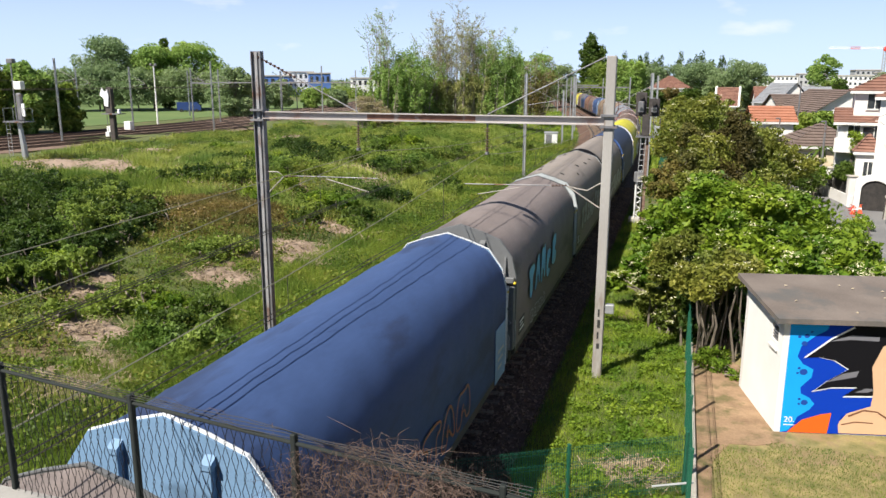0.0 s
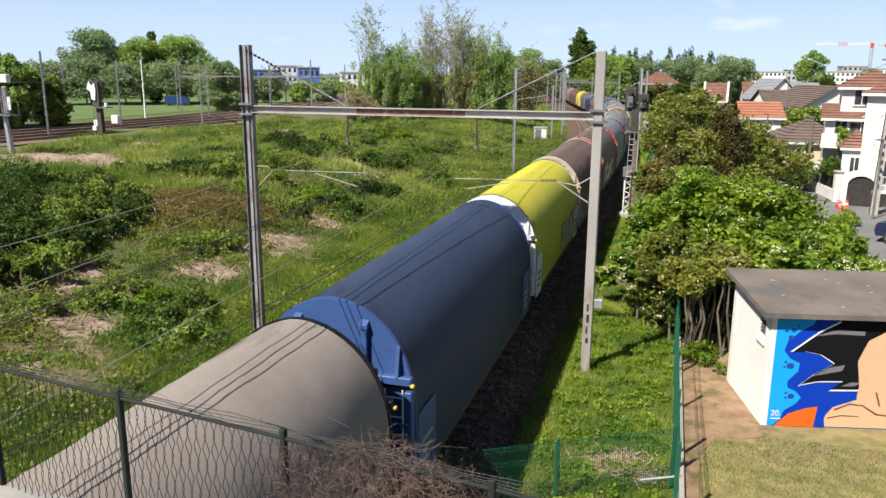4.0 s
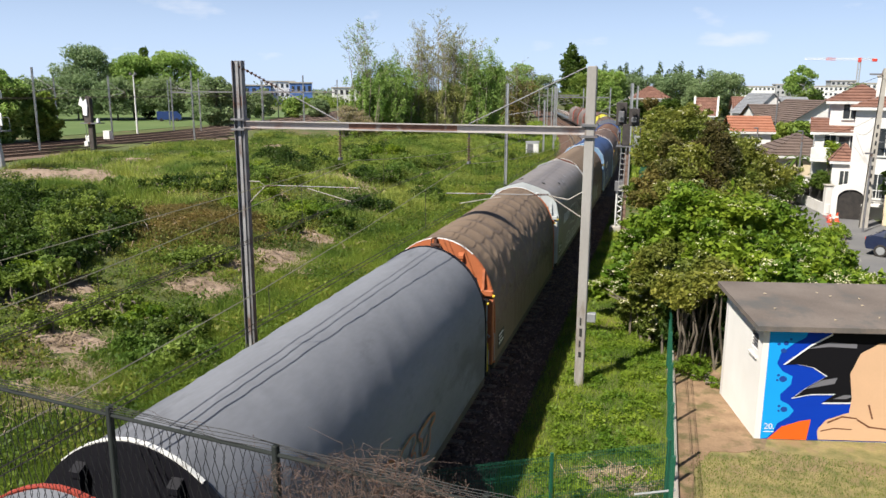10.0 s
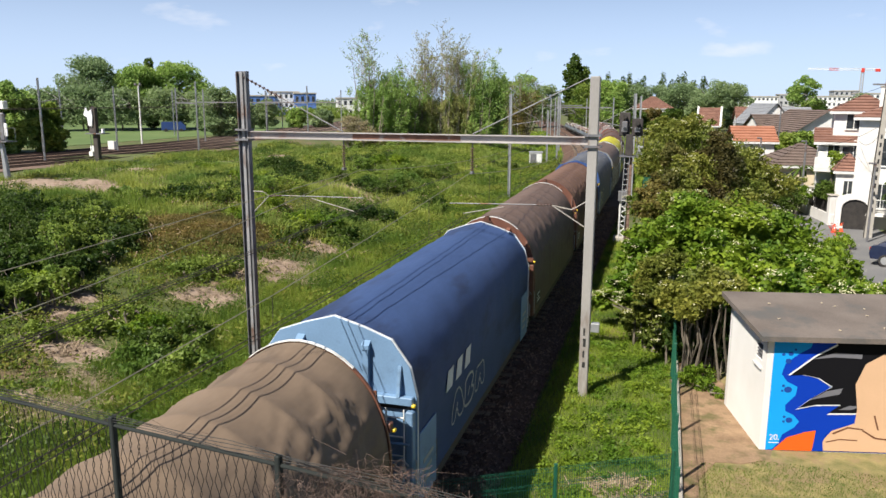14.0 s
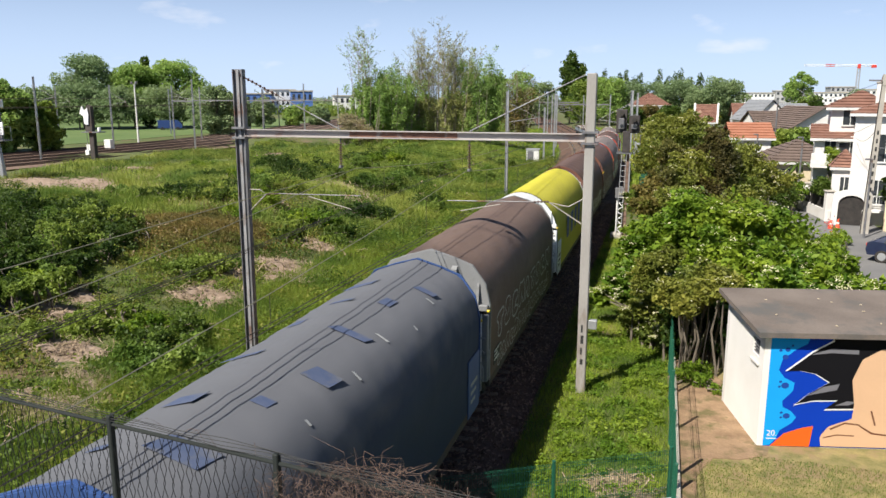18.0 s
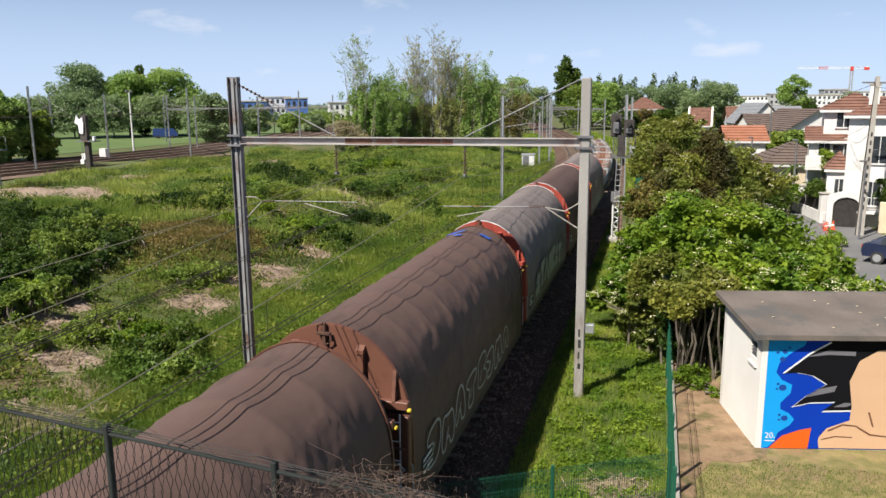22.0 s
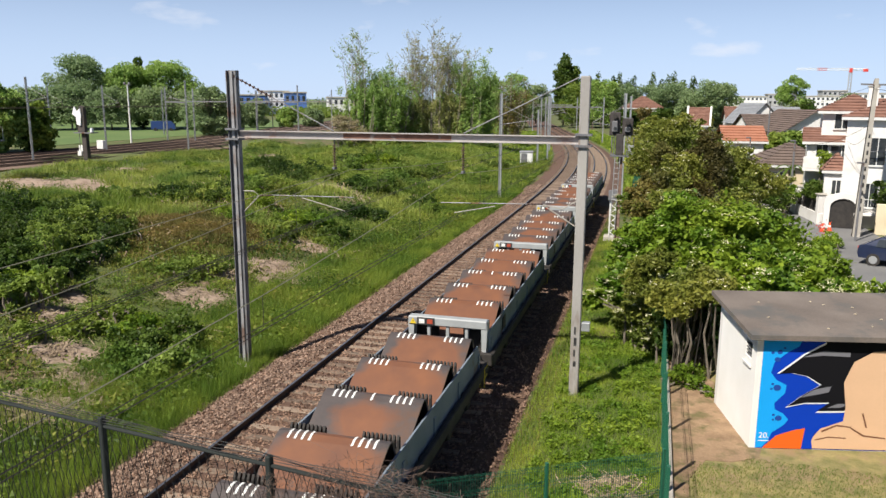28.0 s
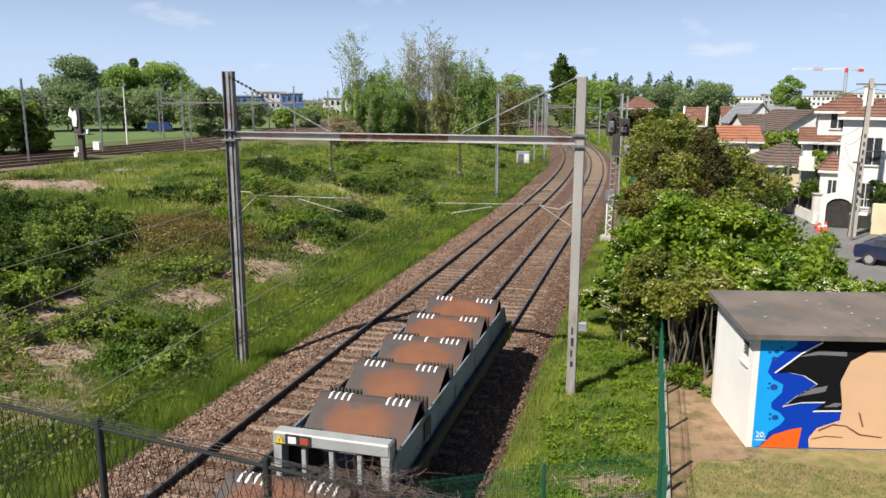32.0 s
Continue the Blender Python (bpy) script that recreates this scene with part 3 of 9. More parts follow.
def tarp(name, c, rough=0.62, stain=None, amount=0.3):
    return mat(name, tuple(v * 0.58 for v in c), tuple(min(1, v * 0.82) for v in c), rough=rough, scale=0.9, fine=14, bump=0.12, spread=0.6, stretch=(1, 0.35, 1), stain=stain or tuple(v * 0.42 for v in c), stain_amount=amount + 0.12, spec=0.2)


def faded_roof(m, colour, low=3.05, high=3.75):
    """Cloth bleached on top, its rim uneven; the flanks keep their dye."""
    n, l = m.node_tree.nodes, m.node_tree.links
    p = n["Principled BSDF"]
    base = p.inputs["Base Color"].links[0].from_socket
    tc, sp, nz = n.new("ShaderNodeTexCoord"), n.new("ShaderNodeSeparateXYZ"), n.new("ShaderNodeTexNoise")
    nz.inputs["Scale"].default_value, nz.inputs["Detail"].default_value = 1.3, 6
    l.new(tc.outputs["Object"], sp.inputs[0])
    l.new(tc.outputs["Object"], nz.inputs[0])
    ad = n.new("ShaderNodeMath")
    ad.operation = "MULTIPLY_ADD"
    ad.inputs[1].default_value = 1.0
    l.new(nz.outputs[0], ad.inputs[0])
    l.new(sp.outputs["Z"], ad.inputs[2])
    mr = n.new("ShaderNodeMapRange")
    mr.inputs["From Min"].default_value, mr.inputs["From Max"].default_value = low + 0.5, high + 0.5
    l.new(ad.outputs[0], mr.inputs[0])
    mx = n.new("ShaderNodeMix")
    mx.data_type = "RGBA"
    l.new(mr.outputs[0], mx.inputs["Factor"])
    l.new(base, mx.inputs["A"])
    mx.inputs["B"].default_value = (*colour, 1)
    l.new(mx.outputs["Result"], p.inputs["Base Color"])


M_SILL = mat("grimy_sill_steel", (0.03, 0.027, 0.025), (0.075, 0.06, 0.052), rough=0.75, scale=2, fine=30, stain=(0.09, 0.05, 0.035), stain_amount=0.4)


def covered_wagon(hood, end, trim, shape, sag, label):
    w = thing("covered_wagon", pose(0, 0, 0), label, "freight wagon", "train of freight wagons")
    running_gear(w)
    part("tarpaulin", tinted(HOODS[shape, sag], hood), None, w)
    for e in (-1, 1):
        wall = part("end_wall", shared("end_wall/%s%s" % (end.name, shape), lambda: Geo().prism(outline(shape, 0.015), "y", -0.03, 0.03), end), None, w)
        wall.location = (0, e * L_HALF, 0)
        for x in (-0.62, 0.62):
            p = part("stiffener", shared("stiffener/%s" % end.name, lambda: Geo().prism([(-0.1, 1.15), (0, 1.15), (0, 4.0), (-0.1, 3.93)], "x", -0.05, 0.05).prism([(-0.12, 3.88), (0, 3.9), (0, 4.02), (-0.12, 3.95)], "x", -0.07, 0.07), end), None, wall)
            p.matrix_basis = pose(x, -0.03 if e < 0 else 0.03, 0, 0, 0, 0 if e < 0 else 180)
        rib = part("cross_rib", shared("cross_rib/%s" % end.name, lambda: Geo().box(-1.48, 1.48, -0.17, -0.03, 2.95, 3.1, 0.015), end), None, wall)
        rib.matrix_basis = pose(0, 0, 0, 0, 0, 0 if e < 0 else 180)
        foot = part("foot_rib", shared("foot_rib/%s" % end.name, lambda: Geo().box(-1.46, 1.46, -0.14, -0.03, 1.15, 1.4, 0.02), end), None, wall)
        foot.matrix_basis = pose(0, 0, 0, 0, 0, 0 if e < 0 else 180)
        ring = outline(shape, 0.012)
        m = len(ring)
        hoop = part("edge_hoop", shared("edge_hoop/%s%s" % (trim.name, shape), lambda: Geo().add([(x * s, y, (z - 2.3) * s + 2.3) for y in (-0.02, 0.035) for s in (1.0, 1.009) for x, z in ring],
                    [f for k in range(m - 1) for f in ((k, k + 1, m + k + 1, m + k), (m + k, m + k + 1, 3 * m + k + 1, 3 * m + k), (2 * m + k, 3 * m + k, 3 * m + k + 1, 2 * m + k + 1), (k, 2 * m + k, 2 * m + k + 1, k + 1))]), trim), None, w, "painted edge hoop")
        hoop.location = (0, e * (L_HALF - 0.02), 0)
        for x in (-1.22, 1.22):
            p = part("corner_stiffener", shared("corner_stiffener/%s" % end.name, lambda: Geo().prism([(-0.15, 3.1), (0, 3.1), (0, 3.62), (-0.03, 3.62)], "x", -0.03, 0.03), end), None, wall)
            p.matrix_basis = pose(x, -0.03 if e < 0 else 0.03, 0, 0, 0, 0 if e < 0 else 180)
        # black strip added for the shadow slot below the cross rib
        shade_strip = part("rubber_seal", shared("rubber_seal", lambda: Geo().box(-1.44, 1.44, -0.1, -0.03, 2.86, 2.948, 0.01), M_BLACK), None, wall, "black rubber seal under the ledge")
        shade_strip.matrix_basis = pose(0, 0, 0, 0, 0, 0 if e < 0 else 180)
        post = part("corner_post", shared("hood_corner/%s" % end.name, lambda: Geo().box(1.36, 1.5, -0.2, -0.03, 1.15, 2.86, 0.02), end), None, wall)
        post.matrix_basis = pose(0 if e < 0 else -2.86, 0 if e < 0 else 0.23, 0)
        cap = part("corner_cap", shared("corner_cap", lambda: Geo().box(1.47, 1.54, -0.2, -0.12, 2.94, 3.0, 0.015), M_YELLOW), None, wall, "yellow locking catch at the hood corner")
        cap.matrix_basis = pose(0, 0 if e < 0 else 0.28, 0)
        tube = part("end_tube", shared("end_tube/%s" % end.name, lambda: Geo().tube([(-1.45, -0.26, 2.3), (1.45, -0.26, 2.3)], 0.022, 6), end), None, wall)
        tube.matrix_basis = pose(0, 0, 0, 0, 0, 0 if e < 0 else 180)
        # ladder, grab rails and buffer beam at the end
        lad = part("ladder", shared("ladder", lambda: Geo().tube([(0, 0, 1.1), (0, 0, 2.9)], 0.016, 5).tube([(0.32, 0, 1.1), (0.32, 0, 2.9)], 0.016, 5).tube([(0, 0, 1.35), (0.32, 0, 1.35)], 0.014, 5).tube([(0, 0, 1.7), (0.32, 0, 1.7)], 0.014, 5).tube([(0, 0, 2.05), (0.32, 0, 2.05)], 0.014, 5).tube([(0, 0, 2.4), (0.32, 0, 2.4)], 0.014, 5).tube([(0, 0, 2.75), (0.32, 0, 2.75)], 0.014, 5), M_WHITE), None, w, "steel end ladder")
        lad.location = (1.02 if e < 0 else -1.34, e * (L_HALF + 0.2), 0)
        grab = part("grab_rail", shared("grab_rail/%s" % end.name, lambda: Geo().tube([(0, 0, 1.2), (0.07, 0, 1.25), (0.07, 0, 1.95), (0, 0, 2.0)], 0.014, 5), M_YELLOW if end is E_BLACK else M_BARGREY), None, w, "bent steel grab rail")
        grab.location = (1.46, e * (L_HALF + 0.1), 0)
        beam = part("buffer_beam", shared("buffer_beam", lambda: Geo().box(-1.32, 1.32, -0.08, 0.08, 0.82, 1.16, 0.02), M_BLACK), None, w)
        beam.location = (0, e * 5.62, 0)
        brake = part("brake_handle", shared("brake_handle/%s" % end.name, lambda: Geo().tube([(1.12, -0.3, 1.2), (1.12, -0.3, 1.62), (1.3, -0.3, 1.78), (1.42, -0.3, 1.55), (1.42, -0.3, 1.2)], 0.018, 5).tube([(1.2, -0.32, 1.95), (1.34, -0.32, 2.06), (1.46, -0.32, 1.95), (1.34, -0.32, 1.84), (1.2, -0.32, 1.95)], 0.016, 5), M_YELLOW if end is E_BLACK else M_BARGREY), None, wall, "bent steel brake handle")
        brake.matrix_basis = pose(0, 0, 0, 0, 0, 0 if e < 0 else 180)
    side = part("side_sill", shared("side_sill", lambda: Geo().box(1.40, 1.5, -5.4, 5.4, 0.95, 1.16, 0.015).box(-1.5, -1.40, -5.4, 5.4, 0.95, 1.16, 0.015), M_SILL), None, w)
    plate = part("data_panel", shared("data_panel", lambda: Geo().box(1.508, 1.516, -0.35, 0.35, 0, 0.42), M_DARKMARK), None, w, "dark lettering panel")
    plate.location = (0, -4.6, 1.35)
    bars = part("lettering_bars", shared("lettering_bars", lambda: Geo().box(1.516, 1.52, -0.3, 0.25, 0.32, 0.37).box(1.516, 1.52, -0.3, 0.1, 0.22, 0.26).box(1.516, 1.52, -0.3, 0.28, 0.1, 0.15), M_WHITE), None, plate)
    warning_sign(w, 0.35, -L_HALF - 0.034, 2.62)
    return w


M_RUST = mat("rusty_cradle_sheet", (0.048, 0.04, 0.04), (0.078, 0.062, 0.06), rough=0.65, scale=1.5, fine=26, bump=0.1, stain=(0.09, 0.05, 0.035), stain_amount=0.45)


def wear_patch(m, colour_a, colour_b):
    """Rust where coils have rubbed the middle of the sheet bare, its rim uneven."""
    n, l = m.node_tree.nodes, m.node_tree.links
    p = n["Principled BSDF"]
    base = p.inputs["Base Color"].links[0].from_socket
    tc, info = n.new("ShaderNodeTexCoord"), n.new("ShaderNodeObjectInfo")
    mp = n.new("ShaderNodeMapping")
    mp.inputs["Location"].default_value, mp.inputs["Scale"].default_value = (0, 0.12, 0), (0.92, 1.25, 0)
    l.new(tc.outputs["Object"], mp.inputs[0])
    ln = n.new("ShaderNodeVectorMath")
    ln.operation = "LENGTH"
    l.new(mp.outputs[0], ln.inputs[0])
    nz = n.new("ShaderNodeTexNoise")
    nz.noise_dimensions = "4D"
    nz.inputs["Scale"].default_value, nz.inputs["Detail"].default_value = 2.2, 6
    l.new(tc.outputs["Object"], nz.inputs[0])
    ml = n.new("ShaderNodeMath")
    ml.operation = "MULTIPLY"
    ml.inputs[1].default_value = 37.0
    l.new(info.outputs["Random"], ml.inputs[0])
    l.new(ml.outputs[0], nz.inputs["W"])
    ad = n.new("ShaderNodeMath")
    ad.operation = "MULTIPLY_ADD"
    ad.inputs[1].default_value = 0.9
    l.new(nz.outputs[0], ad.inputs[0])
    l.new(ln.outputs["Value"], ad.inputs[2])
    sz = n.new("ShaderNodeMath")
    sz.operation = "MULTIPLY_ADD"
    sz.inputs[1].default_value = -0.7
    l.new(info.outputs["Random"], sz.inputs[0])
    l.new(ad.outputs[0], sz.inputs[2])
    mr = n.new("ShaderNodeMapRange")
    mr.inputs["From Min"].default_value, mr.inputs["From Max"].default_value = 0.72, 1.0
    mr.inputs["To Min"].default_value, mr.inputs["To Max"].default_value = 0.95, 0.0
    l.new(sz.outputs[0], mr.inputs[0])
    rust = n.new("ShaderNodeMix")
    rust.data_type = "RGBA"
    rust.inputs["A"].default_value, rust.inputs["B"].default_value = (*colour_a, 1), (*colour_b, 1)
    l.new(nz.outputs[0], rust.inputs["Factor"])
    mx = n.new("ShaderNodeMix")
    mx.data_type = "RGBA"
    l.new(mr.outputs[0], mx.inputs["Factor"])
    l.new(base, mx.inputs["A"])
    l.new(rust.outputs["Result"], mx.inputs["B"])
    l.new(mx.outputs["Result"], p.inputs["Base Color"])


wear_patch(M_RUST, (0.085, 0.036, 0.025), (0.23, 0.085, 0.03))
M_GREYSTEEL = mat("grey_wagon_paint", (0.14, 0.175, 0.215), (0.21, 0.25, 0.295), rough=0.6, scale=1.3, fine=30, stain=(0.12, 0.075, 0.05), stain_amount=0.45)


def open_wagon(label):
    w = thing("coil_wagon", pose(0, 0, 0), label, "freight wagon", "train of freight wagons")
    running_gear(w)
    part("deck", shared("deck", lambda: Geo().box(-1.12, 1.12, -5.3, 5.3, 1.02, 1.12, 0.02), M_BLACK), None, w)
    prof = [(-1.0, 1.24), (-0.8, 1.32), (0.0, 1.76), (0.42, 1.98), (0.58, 2.04), (0.7, 2.03), (0.8, 1.95), (0.86, 1.8), (0.98, 1.3)]

    def cradle_geo():
        lower = [(y + 0.015, z - 0.035) for y, z in prof[::-1]]
        return Geo().prism(prof + lower, "x", -1.09, 1.09)

    def pads_geo():
        g = Geo()
        for (y0, z0), (y1, z1) in zip(prof[3:7], prof[4:8]):
            g.add([(-0.022, y0, z0 + 0.006), (0.022, y0, z0 + 0.006), (0.022, y1, z1 + 0.006), (-0.022, y1, z1 + 0.006)], [(0, 1, 2, 3)])
        return g

    def comb_geo():
        g = Geo()
        for k in range(9):
            x = -0.34 + 0.085 * k
            g.prism([(-0.05, 0.0), (0.05, 0.0), (0.05, 0.34), (0.0, 0.4), (-0.05, 0.32)], "x", x - 0.022, x + 0.022)
        return g.box(-0.38, 0.38, -0.03, 0.03, -0.5, 0.14)

    for i in range(5):
        y = -4.12 + 2.06 * i
        cr = part("cradle", shared("cradle", cradle_geo, M_RUST), None, w, "rust-brown steel coil cradle")
        cr.location = (0, y, 0)
        for x in (-0.84, -0.7, -0.56, -0.42, 0.42, 0.56, 0.7, 0.84) + ((0.0,) if i == 2 else ()):
            o = part("wear_pad", shared("wear_pad", pads_geo, M_WHITE), None, cr, "white wear strip")
            o.location = (x, 0, 0)
        for s in (-0.74, 0.74):
            c2 = part("comb", shared("comb", comb_geo, M_BLACK), None, cr, "black toothed coil stop")
            c2.location = (s, -0.98, 1.58)
    for s in (-1, 1):
        part("side_wall", shared("coil_side/%d" % s, lambda: Geo().prism([(-5.4, 0.72), (5.35, 0.72), (5.35, 1.45), (5.1, 1.75), (-5.15, 1.75), (-5.4, 1.68)], "x", min(s * 1.14, s * 1.18), max(s * 1.14, s * 1.18)), M_GREYSTEEL), None, w, "blue-grey painted steel side")
        for y in (-5.15, -3.09, -1.03, 1.03, 3.09, 5.15):
            st = part("side_post", shared("side_post", lambda: Geo().box(-0.02, 0.02, -0.06, 0.06, 0.75, 1.5, 0.008), M_GREYSTEEL), None, w)
            st.location = (s * 1.19, y, 0)
        for k, (y, z, ln, hh) in enumerate(((-0.9, 0.2, 1.3, 0.09), (-0.9, 0.04, 0.8, 0.07), (1.7, 0.1, 0.6, 0.15))):
            lt = part("lettering_bar", shared("coil_lettering/%d" % k, lambda: Geo().box(0, 0.005, 0, ln, 0, hh), M_BARGREY), None, w)
            lt.location = (s * 1.202 - (0.005 if s < 0 else 0), -1.2 + y, 0.85 + z)
        pl = part("data_panel", shared("coil_panel", lambda: Geo().box(-0.006, 0.006, -0.22, 0.22, 0, 0.4), M_DARKMARK), None, w, "dark lettering panel")
        pl.location = (s * 1.205, -3.4, 1.25)
    for e in (-1, 1):
        beam = part("buffer_beam", shared("buffer_beam", None, None), None, w)
        beam.location = (0, e * 5.62, 0)
    bar = part("end_bar", shared("end_bar", lambda: Geo().box(-1.15, 1.15, -0.1, 0.2, 1.8, 2.05, 0.03), M_BARGREY), None, w, "pale grey end bar")
    bar.location = (0, -5.48, 0)
    for x in (-1.06, 1.06):
        po = part("corner_post", shared("corner_post", lambda: Geo().prism([(-0.05, 0.85), (0.05, 0.85), (0.09, 1.9), (-0.09, 1.9)], "y", -0.08, 0.2), M_BARGREY), None, w)
        po.location = (x, -5.48, 0)
    for x in (-0.55, 0, 0.55):
        po = part("end_post", shared("end_post", lambda: Geo().box(-0.045, 0.045, -0.05, 0.05, 0.9, 1.84, 0.01), M_BARGREY), None, w)
        po.location = (x, -5.48, 0)
    part("sign_panel", shared("sign_panel", lambda: Geo().box(-0.88, -0.36, -0.112, -0.1, 1.82, 2.03), M_DARKMARK), None, bar)
    warning_sign(w, -1.0, -5.48 - 0.113, 1.84, 0.19)
    for k, x in enumerate((-0.74, -0.5)):
        part("symbol", shared("symbol%d" % k, lambda: Geo().box(x - 0.08, x + 0.08, -0.12, -0.113, 1.86, 1.99), M_WHITE if k == 0 else M_RED), None, bar)
    part("handbrake_wheel", shared("handbrake_wheel", lambda: Geo().tube([(1.22, 4.9, 0.95), (1.3, 4.9, 0.95)], [0.17, 0.17], 14), M_YELLOW), None, w, "yellow handbrake wheel")
    part("step_rail", shared("step_rail", lambda: Geo().tube([(1.2, 5.2, 0.6), (1.34, 5.2, 0.6), (1.34, 5.2, 1.1), (1.2, 5.2, 1.1)], 0.018, 5).tube([(1.34, 5.2, 0.85), (1.34, 5.55, 0.85), (1.2, 5.55, 0.85)], 0.018, 5).tube([(1.34, 5.2, 1.1), (1.34, 5.55, 1.1)], 0.018, 5), M_YELLOW), None, w, "yellow step and grab rails")
    return w


GREY = tarp("grey_tarpaulin", (0.28, 0.236, 0.222))
BROWN = tarp("brown_tarpaulin", (0.20, 0.14, 0.115))
PALE = tarp("pale_grey_tarpaulin", (0.35, 0.305, 0.27))
TAN = tarp("tan_tarpaulin", (0.265, 0.195, 0.14))
RUSSET = tarp("russet_tarpaulin", (0.225, 0.135, 0.10))
DBROWN = tarp("dark_brown_tarpaulin", (0.17, 0.11, 0.093))
SLATE = tarp("slate_tarpaulin", (0.27, 0.283, 0.318))
SHEEN = tarp("smooth_grey_tarpaulin", (0.31, 0.28, 0.27), rough=0.45)
BLUE = tarp("blue_tarpaulin", (0.06, 0.105, 0.25), stain=(0.03, 0.045, 0.10), amount=0.4)
NAVY = tarp("navy_tarpaulin", (0.05, 0.07, 0.13))
LIME = tarp("yellow_tarpaulin", (0.72, 0.66, 0.07), stain=(0.34, 0.31, 0.035))
PATCHY = tarp("patched_slate_tarpaulin", (0.025, 0.05, 0.11), stain=(0.02, 0.035, 0.08))
faded_roof(PATCHY, (0.125, 0.13, 0.145))
E_SKY = paint("light_blue_end_paint", (0.16, 0.27, 0.42))
E_BLUE, E_GREY, E_LIGHT = paint("blue_end_paint", (0.035, 0.08, 0.23)), paint("grey_end_paint", (0.13, 0.135, 0.14)), paint("pale_grey_end_paint", (0.42, 0.45, 0.46))
E_BLACK, E_WHITE, E_CREAM = mat("black_end_paint", (0.007, 0.007, 0.01), (0.014, 0.014, 0.018), rough=0.5, scale=1.1, fine=28, bump=0.08, spec=0.2), paint("white_end_paint", (0.68, 0.7, 0.72)), paint("cream_end_paint", (0.42, 0.35, 0.27))
E_MID = paint("mid_grey_end_paint", (0.21, 0.215, 0.22))
E_RED, E_ORANGE, E_BROWN = paint("red_end_paint", (0.34, 0.055, 0.035)), paint("orange_end_paint", (0.40, 0.12, 0.045)), paint("brown_end_paint", (0.15, 0.062, 0.04))
SPRAY = {k: mat("spray_" + k, c, rough=0.5, scale=2, fine=20, bump=0) for k, c in dict(white=(0.6, 0.6, 0.6), cyan=(0.10, 0.36, 0.55), dark=(0.03, 0.03, 0.035), teal=(0.08, 0.3, 0.33), rust=(0.25, 0.07, 0.04), silver=(0.32, 0.33, 0.33), violet=(0.2, 0.12, 0.22), olive=(0.2, 0.22, 0.1), grime=(0.16, 0.16, 0.145)).items()}

# hood, end, hoop, shape, swags, words
PATCHBLUE = mat("faded_blue_patch", (0.035, 0.07, 0.2), (0.07, 0.12, 0.27), rough=0.6)
FADEBLUE = mat("washed_out_blue_patch", (0.05, 0.075, 0.15), (0.08, 0.1, 0.165), rough=0.7, scale=3, stain=(0.12, 0.125, 0.14), stain_amount=0.7)
BRIGHTBLUE = mat("bright_blue_tape", (0.02, 0.09, 0.5), (0.04, 0.14, 0.6), rough=0.4)
TRAIN = [
    (GREY, E_GREY, E_GREY, "ridged", 0, "grey tarpaulin and grey ends"),
    (BLUE, E_SKY, E_WHITE, "ridged", 0, "creased blue tarpaulin and blue ends edged white"),
    (GREY, E_GREY, E_GREY, "ridged", 0, "dark grey tarpaulin and sky-blue graffiti"),
    (PALE, E_LIGHT, E_GREY, "ridged", 0, "worn grey tarpaulin and pale grey ends"),
    (PALE, E_BLACK, E_BLACK, "round", 0, "grey tarpaulin, black ends and white graffiti"),
    (NAVY, E_BLUE, E_BLUE, "round", 0, "dark navy tarpaulin and blue ends"),
    (LIME, E_WHITE, E_BLACK, "round", 0, "bright yellow tarpaulin and white ends"),
    (BROWN, E_CREAM, E_CREAM, "round", 1, "dusty brown tarpaulin and cream ends"),
    (BROWN, E_RED, E_WHITE, "round", 0, "brown tarpaulin, red ends and pale graffiti"),
    (SLATE, E_RED, E_RED, "round", 0, "slate grey tarpaulin and bright red ends"),
    (SLATE, E_BLACK, E_BLACK, "round", 0, "smooth slate grey tarpaulin and black ends"),
    (TAN, E_ORANGE, E_WHITE, "round", 2, "sagging brown tarpaulin and orange ends"),
    (SHEEN, E_LIGHT, E_LIGHT, "ridged", 0, "smooth grey tarpaulin, pale ends and white graffiti"),
    (TAN, E_BROWN, E_CREAM, "round", 2, "sagging brown tarpaulin and rusty brown ends"),
    (BLUE, E_SKY, E_WHITE, "ridged", 0, "blue tarpaulin and light blue ends"),
    (BROWN, E_BROWN, E_CREAM, "round", 1, "brown tarpaulin and rusty brown ends"),
    (RUSSET, E_BROWN, E_BROWN, "round", 2, "sagging reddish brown tarpaulin and brown ends"),
    (PATCHY, E_BLUE, E_BLUE, "ridged", 0, "grey tarpaulin patched in blue, with blue ends"),
    (BROWN, E_MID, E_MID, "ridged", 0, "grey-brown tarpaulin, grey ends and bulging graffiti"),
    (LIME, E_WHITE, E_BLACK, "round", 0, "yellow tarpaulin with white ends and blue graffiti"),
    (DBROWN, E_BROWN, E_BROWN, "round", 1, "dark brown tarpaulin and brown ends"),
    (DBROWN, E_BROWN, E_BROWN, "round", 1, "dark brown tarpaulin with blue repair patches"),
    (GREY, E_RED, E_WHITE, "round", 1, "creased grey tarpaulin, red ends and silver graffiti"),
    (DBROWN, E_RED, E_WHITE, "round", 1, "brown tarpaulin, red ends and pale graffiti"),
    (GREY, E_RED, E_WHITE, "round", 1, "creased grey tarpaulin and red ends"),
]
